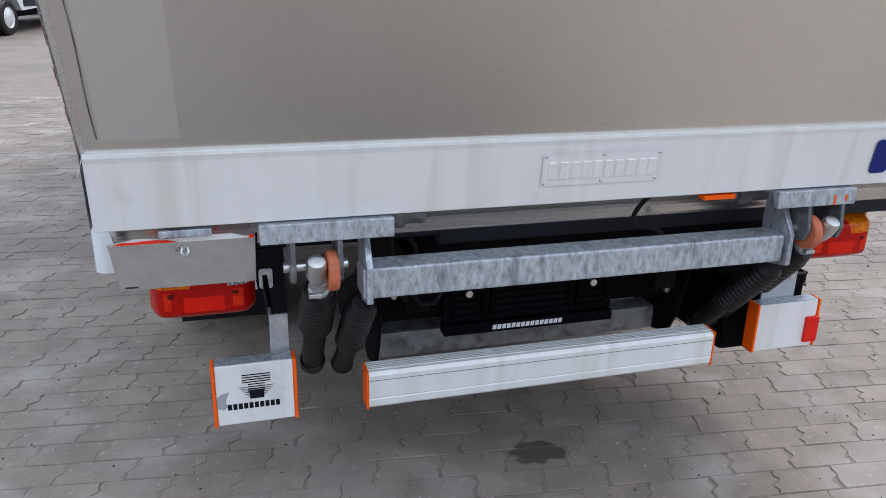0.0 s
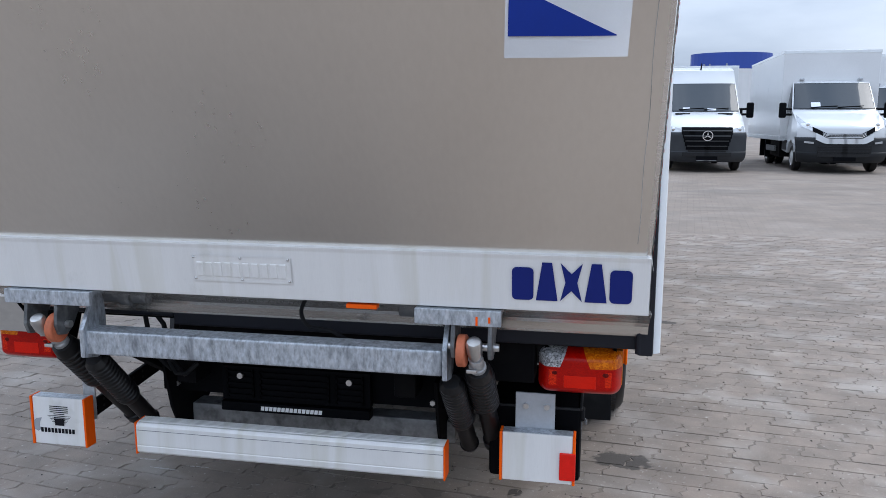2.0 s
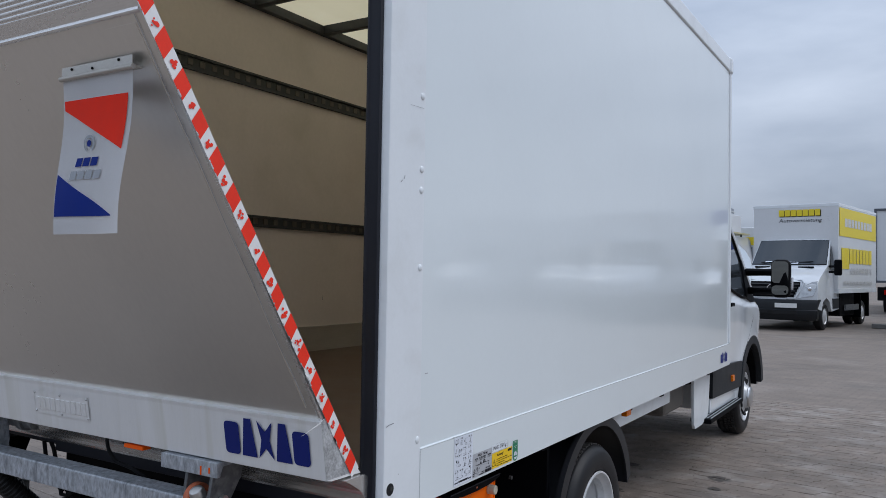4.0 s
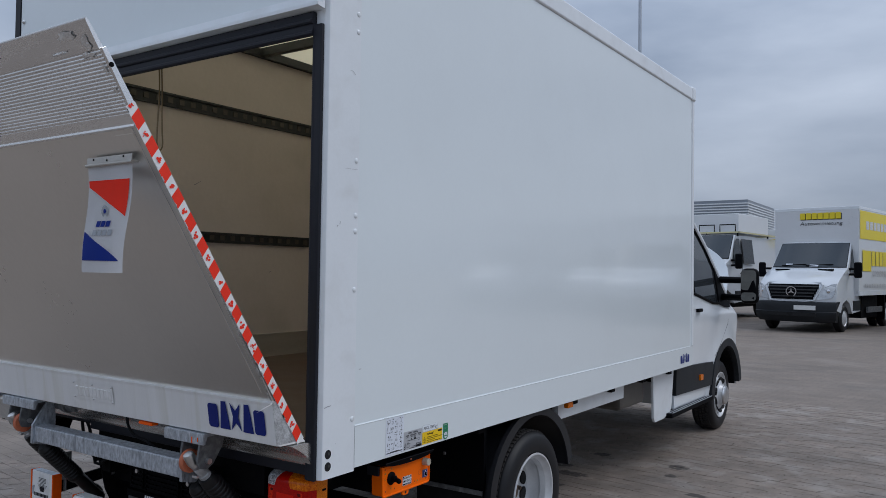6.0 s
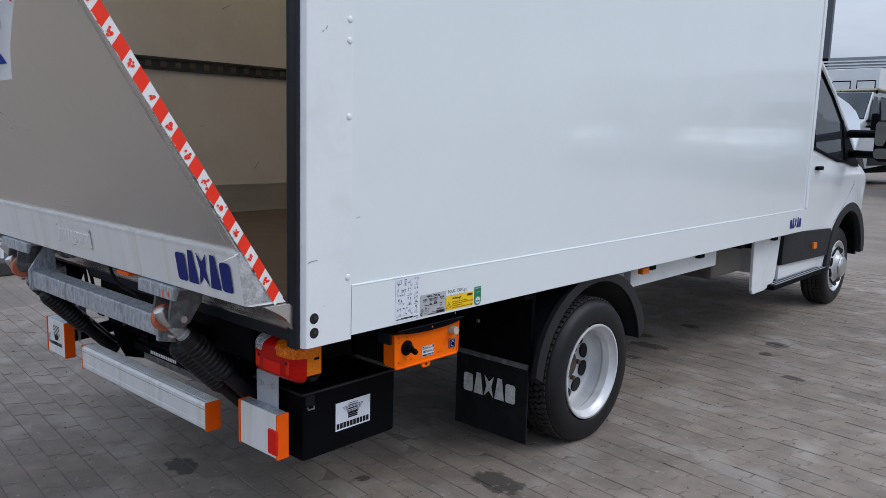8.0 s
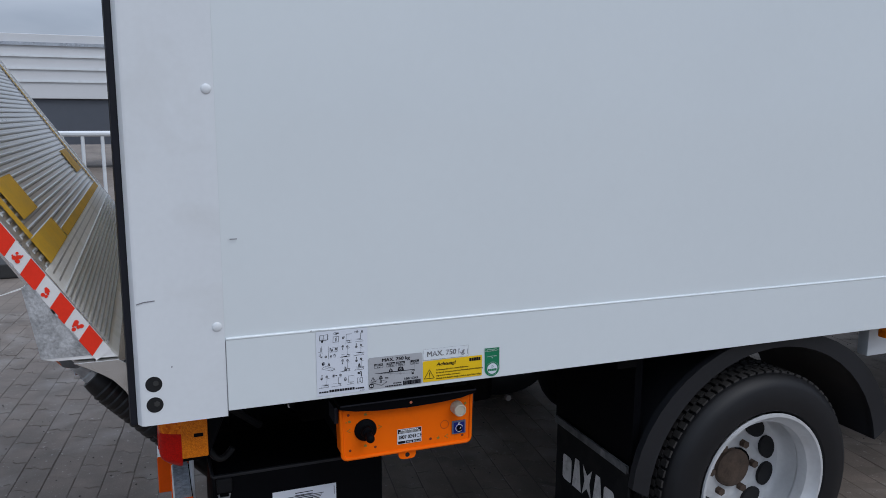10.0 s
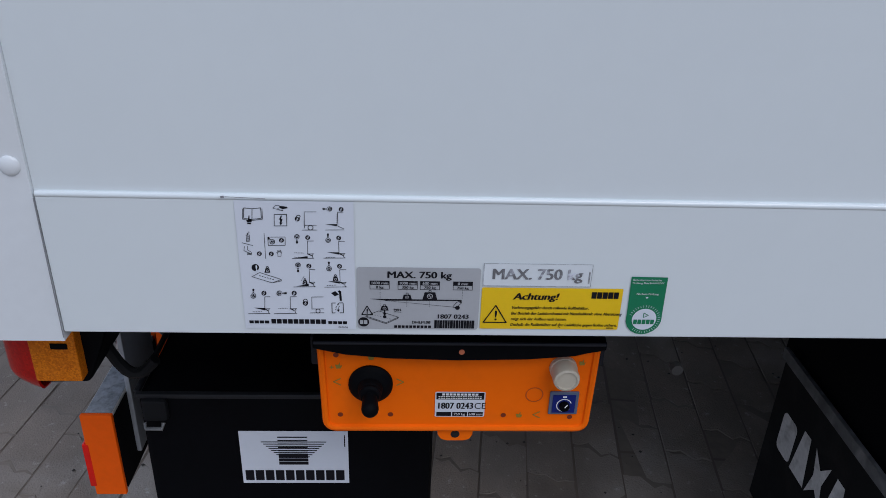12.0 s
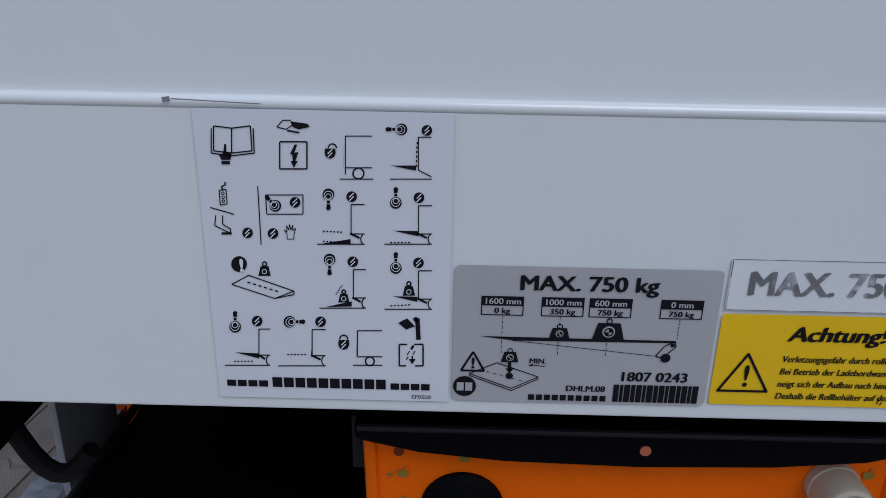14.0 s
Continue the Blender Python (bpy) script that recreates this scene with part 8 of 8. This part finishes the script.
    part("roof_aerial", rod(bmesh.new(), (0.0, 1.95, roof - 0.08), (0.02, 2.0, roof + 0.11), 0.025, 0.010, seg=8), M_BLACK, body)
    if box_size:
        w, b0, b1, z0, z1 = box_size
        bx = part("box_body", boxes((-w, w, b0, b1, z0, z1), bevel=0.03), box_paint, v, "plain box body")
        bm = boxes((-w - 0.008, w + 0.008, b0 - 0.006, b1, z1 - 0.07, z1 + 0.012), bevel=0.01)
        part("roof_edge", bm, edge_paint, bx)
        part("lower_edge", boxes((-w - 0.006, w + 0.006, b0, b1, z0 - 0.02, z0 + 0.10), bevel=0.006), M_POST, bx)
        part("chassis", boxes((-0.45, 0.45, 2.0, b1, 0.5, z0 - 0.02)), M_CHASSIS, v)
        for s in (1, -1):
            part("side_guard", boxes((*sorted((s * (w - 0.08), s * (w - 0.03))), 2.6, 3.9, 0.45, 0.60)), M_GALV_D, v)
            part("tool_locker", boxes((*sorted((s * 0.46, s * (w - 0.12))), 2.35, 3.75, 0.30, z0 - 0.02), bevel=0.02), M_CHASSIS, v, "black locker under the box")
            for y_ in (4.22, 5.12):
                part("mudguard", boxes((*sorted((s * 0.62, s * (w - 0.06))), y_, y_ + 0.05, 0.22, z0 - 0.02)), M_BLACK, v)
            if grille == "plain":
                part("roof_marker", box(bmesh.new(), *sorted((s * 0.66, s * 0.78)), 1.80, 1.95, roof - 0.02, roof + 0.05, bevel=0.02), M_HEADLAMP, v)
    return v


ROW_Z = 0.14
van("panel_van", "white high-roof panel van with a dark grille", pose(3.74, 18.7, ROW_Z), height=2.74, bumper=M_BUMPER, bonnet=1.15, hood_top=1.50, bump_top=1.0, grille_low=0.56, lamp_low=0.985)
van("hire_truck", "white hire box truck with yellow lettering", pose(-0.77, 19.15, ROW_Z, 0, 0, -10), box_size=(1.08, 1.75, 5.75, 0.93, 3.24), grille="plate", group="parked trucks")
van("box_lorry", "white delivery truck with a tall plain box", pose(7.04, 18.9, ROW_Z, 0, 0, -2), box_size=(1.20, 1.85, 7.4, 0.78, 3.15), grille="plain", bonnet=1.2, hood_top=1.56, width=1.05, bump_top=0.88, group="parked trucks")
van("crew_van", "white crew van with a rack and a box on its roof", pose(-4.5, 21.6, ROW_Z, 0, 0, -7) @ Matrix.Scale(1.17, 4), height=2.30, length=5.2, crew=True)
van("works_truck", "yellow truck with a red roof edge parked far back", pose(-4.75, 37.5, ROW_Z), box_size=(1.15, 1.9, 6.5, 0.95, 3.30), group="parked trucks", box_paint=M_YEL_PRINT, edge_paint=M_TAPE_RED)
van("far_van", "white van with a dark grille parked further back", pose(5.35, 31.0, ROW_Z), height=2.5)
van("far_lorry", "pale box truck parked in the row", pose(10.1, 22.3, ROW_Z), box_size=(1.2, 1.9, 7.0, 0.95, 3.3), grille="plain", group="parked trucks")
van("far_lorry", "pale box truck parked in the row", pose(13.4, 21.0, ROW_Z), box_size=(1.2, 1.9, 7.0, 0.95, 3.3), grille="plain", group="parked trucks")
van("side_van", "white van parked at an angle in the yard", pose(-5.74, 14.86, 0.085, 0, 0, -15), height=2.6)
van("far_lorry", "pale box truck parked in the row", pose(5.0, 27.5, ROW_Z), box_size=(1.2, 1.9, 7.0, 0.95, 3.35), grille="plain", group="parked trucks")

# lettering on the hire truck: blocks for the name, letters for the word
hire = bpy.data.objects["hire_truck"]
MH = Matrix.Translation((0, 1.742, 0)) @ REAR
bm = bmesh.new()
bars(bm, -0.40, 0.66, 2.94, 0.17, 7, MH, 0.004, gap=0.12)
part("name_blocks", bm, M_YEL_PRINT, hire, "yellow name in plain blocks", smooth=False)
bm = bmesh.new()
bars(bm, -0.38, 0.68, 2.92, 0.17, 7, MH, 0.002, gap=0.12)
part("name_shadow", bm, M_INK, hire, smooth=False)
text(hire, "Autovermietung", 0.14, 2.78, 0.09, MH, M_INK, 0.004, align="CENTER", wide=1.25, shear=0.15)
MHS = Matrix.Translation((1.092, 0, 0)) @ SIDE
bm = bmesh.new()
rect(bm, 1.80, 2.40, 5.65, 3.14, MHS)
bars(bm, 2.8, 5.2, 1.70, 0.40, 7, MHS, 0.0, gap=0.15)
rect(bm, 2.0, 1.55, 2.75, 2.10, MHS)
part("side_print", bm, M_YEL_PRINT, hire, "yellow print on the box side", smooth=False)
bm = bmesh.new()
bars(bm, 2.3, 5.2, 2.66, 0.22, 9, MHS, 0.004, gap=0.2)
part("side_bars", bm, M_GREY_INK, hire, "dark print in plain bars", smooth=False)
bm = bmesh.new()
bars(bm, 2.9, 5.2, 1.42, 0.16, 14, MHS, 0.0, gap=0.25)
part("side_bars", bm, M_GREY_INK, hire, "dark print in plain bars", smooth=False)
bm = bmesh.new()
bars(bm, 2.2, 5.2, 1.12, 0.10, 20, MHS, 0.0, gap=0.3)
part("side_bars", bm, M_GREY_INK, hire, "dark print in plain bars", smooth=False)

# rack and box on the crew van
crew = bpy.data.objects["crew_van"]
rack = part("roof_rack", boxes((-0.95, 0.95, 1.95, 2.0, 2.36, 2.40), (-0.95, 0.95, 4.9, 4.95, 2.36, 2.40), (-0.95, -0.90, 1.95, 4.95, 2.36, 2.40), (0.90, 0.95, 1.95, 4.95, 2.36, 2.40)), M_YEL_RAIL, crew, "pale yellow roof rack")
for y in (2.2, 4.6):
    for x in (-0.8, 0.8):
        part("rack_post", boxes((x - 0.02, x + 0.02, y, y + 0.04, 2.26, 2.37)), M_BLACK, rack)
part("roof_box", box(bmesh.new(), -0.80, 0.72, 2.5, 4.9, 2.405, 2.94, bevel=0.02), M_BOXGREY, crew, "white box on the roof rack")
for x in (-0.15, 0.45):
    bm = tube(bmesh.new(), [(x - 0.22, 2.40, 2.40), (x - 0.22, 2.40, 2.62), (x + 0.22, 2.40, 2.62), (x + 0.22, 2.40, 2.40)], 0.018)
    part("rack_hoop", bm, M_BLACK, rack)
part("rear_box", box(bmesh.new(), 0.35, 1.15, 5.25, 6.9, 0.8, 2.62, bevel=0.03), M_BOXGREY, crew)
part("yellow_panel", boxes((0.37, 1.13, 5.235, 5.249, 2.08, 2.32)), M_YEL_PRINT, crew, "yellow stripe panel")
vent = part("vent_panel", boxes((0.45, 0.95, 5.237, 5.249, 1.72, 2.02)), M_GREY_CLAD, crew, "grey louvred vent")
for k in range(5):
    part("louvre", boxes((0.47, 0.93, 5.225, 5.237, 1.75 + 0.055 * k, 1.775 + 0.055 * k)), M_BLACK, vent)

# semi-trailer seen from the rear
trailer = thing("semi_trailer", "white semi-trailer with its rear doors shut", "trailer", at=pose(2.24, 31.4, ROW_Z))
part("trailer_body", boxes((-1.27, 1.27, 0.0, 11.5, 1.16, 3.92), bevel=0.02), M_BOXGREY, trailer)
for x0, x1 in ((-1.27, -1.19), (-0.07, -0.035), (0.035, 0.07), (1.19, 1.27)):
    part("door_post", boxes((x0, x1, -0.04, 0.0, 1.24, 3.84)), M_DARK_CLAD, trailer)
for z in (1.16, 3.84):
    part("door_beam", boxes((-1.27, 1.27, -0.04, 0.0, z, z + 0.08)), M_DARK_CLAD, trailer)
for x in (-0.5, 0.5):
    part("lock_rod", boxes((x - 0.02, x + 0.02, -0.06, -0.04, 1.2, 3.85)), M_GALV, trailer)
part("rear_bumper", boxes((-1.17, 1.17, 0.0, 0.15, 0.50, 1.0), bevel=0.02), M_CHASSIS, trailer)
for x in (-0.95, 0.6):
    part("tail_lamp", boxes((x, x + 0.35, -0.06, 0.0, 0.72, 0.90), bevel=0.01), M_RED_LENS, trailer, "red tail lamp")
for x in (-1.05, 1.05):
    for y in (2.0, 3.3):
        far_wheel(trailer, x, y, 1 if x > 0 else -1, r=0.5)
part("landing_gear", boxes((-0.9, 0.9, 9.0, 9.3, 0.0, 1.16)), M_CHASSIS, trailer)
part("cooling_unit", boxes((-1.1, -0.2, 8.5, 9.5, 3.92, 4.5), bevel=0.05), M_GREY_CLAD, trailer)

# hoarding panel on feet
stand = thing("hoarding_panel", "white hoarding panel on dark feet", "panel", at=pose(1.76, 21.6, ROW_Z, 0, 0, -11))
part("panel", boxes((-0.02, 0.02, 0.0, 2.6, 0.16, 1.86), bevel=0.005), M_POST, stand)
for y in (0.0, 2.54):
    part("post", boxes((-0.04, 0.04, y, y + 0.06, 0.10, 1.90)), M_POST, stand)
    part("foot", boxes((-0.46, 0.52, y - 0.06, y + 0.12, 0.0, 0.12), bevel=0.02), M_CONCRETE, stand, "dark concrete foot")

# white tube fence with a concrete foot beside the lorry
fence = thing("tube_fence", "white tube fence on dark rubber feet", "fence")
for z in (0.32, 1.22):
    part("rail", rod(bmesh.new(), (-4.9, -1.1, z), (-4.9, 1.36, z), 0.025, seg=10), M_POST, fence)
for k in range(15):
    y = -0.95 + k * 0.162
    part("bar", rod(bmesh.new(), (-4.9, y, 0.12), (-4.9, y, 1.22), 0.016, seg=10), M_POST, fence)
for y in (1.02, -1.30):
    part("foot", boxes((-5.25, -4.66, y, y + 0.29, 0.0, 0.13), bevel=0.02), M_FOOT, fence, "dark moulded foot")

# white trailer standing across the yard on the other side
far = thing("side_trailer", "long white ribbed trailer seen from the side", "trailer")
part("trailer_body", boxes((-21.0, -19.0, -12.0, 4.5, 1.75, 3.30), bevel=0.02), M_BOXGREY, far)
part("top_rail", boxes((-18.99, -18.95, -12.0, 4.5, 3.02, 3.10)), M_GALV, far)
for z in (2.15, 2.45, 2.75):
    part("rib", boxes((-18.995, -18.96, -12.0, 4.5, z, z + 0.06)), M_POST, far)
part("skirt", boxes((-20.8, -19.1, -12.0, 4.5, 0.62, 1.74)), M_DARK_CLAD, far)
for y in (-9.0, -7.6, 2.0):
    far_wheel(far, -19.1, y, 1, r=0.5)

# buildings and lamp posts
blue = thing("blue_hall", "distant hall with a curved blue roof band", "building")
bm = bmesh.new()
n = 18
ring0 = [(14.2 + 3.9 * math.cos(math.pi + math.pi * k / n), 82 + 3 * math.sin(math.pi + math.pi * k / n)) for k in range(n + 1)]
for z0, z1, m_, nm in ((6.55, 8.12, M_BLUE_CLAD, "blue_band"), (0.0, 6.55, M_BOXGREY, "wall")):
    bm = bmesh.new()
    lo = [bm.verts.new((x, y, z0)) for x, y in ring0]
    hi = [bm.verts.new((x, y, z1)) for x, y in ring0]
    bm.faces.new(hi), bm.faces.new(lo[::-1])
    for k in range(n + 1):
        j = (k + 1) % (n + 1)
        bm.faces.new((lo[k], lo[j], hi[j], hi[k]))
    part(nm, bm, m_, blue, smooth=False)
for k in range(5):
    part("window", boxes((11.3 + k * 0.5, 11.45 + k * 0.5, 79.75 - 0.18 * k, 80.5, 6.62, 7.05)), M_GREY_CLAD, blue)
hall = thing("grey_hall", "distant hall with grey corrugated cladding", "building")
part("wall", boxes((-24.0, -15.75, 80, 92.7, 0.0, 9.28)), M_GREY_CLAD, hall)
for k in range(9):
    part("rib", boxes((-24.02, -15.70, 79.92, 92.75, 6.62 + k * 0.28, 6.74 + k * 0.28)), M_POST, hall)

whole("dark_tower", boxes((-24.2, -21.3, 80.0, 80.5, 0.0, 14.96)), M_DARK_CLAD, "dark grey slab tower", "building")


def lamp_post(x, y, h):
    p = thing("lamp_post", "tall grey steel lamp post", "lamp post", "lamp posts")
    part("pole", rod(bmesh.new(), (x, y, 0), (x, y, h), 0.11, 0.06, seg=12), M_GALV, p)
    part("lamp_head", boxes((x - 0.6, x + 0.6, y - 0.15, y + 0.15, h, h + 0.18), bevel=0.04), M_DARK_CLAD, p)


lamp_post(1.75, 75.0, 12.6)
lamp_post(-8.75, 30.0, 16.0)

# ---- ground: one sheet to the horizon, laid stones near the lorry, marks ----
PX0, PX1, PY0, PY1 = -3.4, 6.2, -1.5, 8.0


def ground_z(x, y):
    rise = 0.0105 * max(0.0, y - 7.0) if y < 20.3 else 0.14
    inside = PX0 + 0.05 < x < PX1 - 0.05 and PY0 + 0.05 < y < PY1 - 0.05
    packed = 0.0014 * math.exp(-((x - 0.3) / 1.5) ** 2 - ((y - 1.6) / 2.4) ** 2) + 0.0007 * math.sin(3.1 * x + 1.3 * y) * math.sin(2.3 * y - 0.7 * x)
    return min(rise, 0.14) - (0.0034 - packed if inside else 0.0)


xs = [-2500, -400, -80, -30, -15, -8, -5, PX0 - 0.1, PX0, PX0 + 0.1, *[-3.0 + 0.3 * k for k in range(30)], PX1 - 0.1, PX1, PX1 + 0.1, 8, 12, 20, 40, 100, 400, 2500]
ys = [-2500, -300, -60, -20, -8, -3, PY0 - 0.1, PY0, PY0 + 0.1, *[-1.2 + 0.3 * k for k in range(28)], 7, PY1 - 0.1, PY1, PY1 + 0.1, 10, 12, 14, 16, 18, 20.3, 25, 30, 40, 60, 120, 400, 2500]
bm = bmesh.new()
vg = [[bm.verts.new((x, y, ground_z(x, y))) for x in xs] for y in ys]
for j in range(len(ys) - 1):
    for i in range(len(xs) - 1):
        bm.faces.new((vg[j][i], vg[j][i + 1], vg[j + 1][i + 1], vg[j + 1][i]))
ground = whole("ground", bm, M_GROUND, "grey-brown paved yard with worn concrete stones", "ground", kind="structure", smooth=False)


# stones: straight courses, stepped cross joints
PW, PH = 0.197, 0.108


def paver_mesh(x, y, w, h, rg, dz):
    """Top outline with stepped short ends and a small chamfer; returns verts and faces."""
    k = 0.014 + rg.uniform(-0.005, 0.005)
    g = 0.0026
    x0, x1, y0, y1 = x + g, x + w - g, y + 0.0012, y + h - 0.0012
    out = []
    for (px, py) in ((x0 - k, y0), (x1 - k, y0), (x1 - k * 0.7, y0 + h * 0.18), (x1 - k, y0 + h * 0.34), (x1 + k, y0 + h * 0.60), (x1 + k * 0.6, y0 + h * 0.8), (x1 + k, y1), (x0 + k, y1), (x0 + k * 0.6, y0 + h * 0.8), (x0 + k, y0 + h * 0.60), (x0 - k, y0 + h * 0.34), (x0 - k * 0.7, y0 + h * 0.18)):
        out.append((px + rg.uniform(-0.0045, 0.0045), py + rg.uniform(-0.0016, 0.0016)))
    cx_, cy_ = sum(p[0] for p in out) / 12, sum(p[1] for p in out) / 12
    tilt = (rg.uniform(-0.012, 0.012), rg.uniform(-0.012, 0.012))
    vs, fs = [], []
    for px, py in out:
        vs.append((px, py, -0.012))
    for px, py in out:
        vs.append((px, py, dz - 0.003 + tilt[0] * (px - cx_) + tilt[1] * (py - cy_)))
    for px, py in out:
        f = 0.972
        vs.append((cx_ + (px - cx_) * f, cy_ + (py - cy_) * f, dz + tilt[0] * (px - cx_) + tilt[1] * (py - cy_)))
    for k_ in range(12):
        j_ = (k_ + 1) % 12
        fs.append((k_, j_, 12 + j_, 12 + k_))
        fs.append((12 + k_, 12 + j_, 24 + j_, 24 + k_))
    fs.append(tuple(range(24, 36)))
    return vs, fs


rg = random.Random(11)
near_meshes = []
for k in range(12):
    vs, fs = paver_mesh(-PW / 2, -PH / 2, PW, PH, rg, rg.uniform(-0.0015, 0.001))
    me = bpy.data.meshes.new("paver")
    me.from_pydata(vs, [], fs)
    me.materials.append(M_PAVER)
    near_meshes.append(me)
allv, allf = [], []
turn = Matrix.Rotation(radians(COURSE), 4, "Z")
singles = 0
for j in range(-34, 92):
    y = j * PH
    off = (0.5 * (j % 2)) * PW + 0.012 * math.sin(j * 1.7)
    for i in range(-26, 42):
        x = i * PW + off
        c_ = turn @ Vector((x + PW / 2, y + PH / 2, 0))
        if not (PX0 < c_.x < PX1 and PY0 < c_.y < PY1):
            continue
        if -1.5 < c_.x < 1.2 and -0.42 < c_.y < 1.0 and singles < 300:
            ob = new("paver", near_meshes[rg.randrange(12)])
            ob.matrix_basis = Matrix.Translation(c_) @ turn
            ob.parent = ground
            singles += 1
            continue
        vs, fs = paver_mesh(x, y, PW, PH, rg, rg.uniform(-0.002, 0.001) + (0.0105 * max(0.0, c_.y - 7.0)))
        base = len(allv)
        allv += [tuple(turn @ Vector(v)) for v in vs]
        allf += [tuple(base + q for q in f) for f in fs]
me = bpy.data.meshes.new("laid_stones")
me.from_pydata(allv, [], allf)
me.materials.append(M_PAVER)
rest = new("laid_stones", me)
rest.parent = ground
tagged(rest, kind="stuff")
# crumbs of dirt and small stones in the joints
cv, cf = [], []
for k in range(2600):
    x, y = rg.uniform(-2.8, 5.0), rg.uniform(-1.0, 5.5)
    r = rg.uniform(0.0015, 0.005) * (1.6 if rg.random() < 0.08 else 1.0)
    b0 = len(cv)
    cv += [(x + r * math.cos(a), y + r * math.sin(a), 0.001) for a in (0, 1.6, 3.1, 4.7)] + [(x, y, 0.001 + r * 0.8)]
    cf += [(b0, b0 + 1, b0 + 4), (b0 + 1, b0 + 2, b0 + 4), (b0 + 2, b0 + 3, b0 + 4), (b0 + 3, b0, b0 + 4)]
me = bpy.data.meshes.new("grit")
me.from_pydata(cv, [], cf)
me.materials.append(M_OIL)
grit = new("grit", me)
grit.parent = ground
tagged(grit, kind="stuff")
# pale scrapes on the stones
for x0, y0, x1, y1 in ((-0.907, 0.642, -0.808, 0.642), (-0.821, 0.577, -0.688, 0.571), (-0.684, 0.615, -0.579, 0.615)):
    sv, sf = [], []
    n = 16
    for k in range(n + 1):
        f = k / n
        w_ = 0.0045 * math.sin(math.pi * min(1.0, max(0.04, f))) ** 0.4 * rg.uniform(0.4, 1.0)
        px, py = x0 + (x1 - x0) * f, y0 + (y1 - y0) * f + rg.uniform(-0.0015, 0.0015)
        sv += [(px, py - w_, 0.0016), (px, py + w_, 0.0016)]
    sf = [(2 * k, 2 * k + 2, 2 * k + 3, 2 * k + 1) for k in range(n) if rg.random() > 0.12]
    me = bpy.data.meshes.new("scrape_mark")
    me.from_pydata(sv, [], sf)
    me.materials.append(M_SCRAPED_STONE)
    mark = new("scrape_mark", me)
    mark.parent = ground
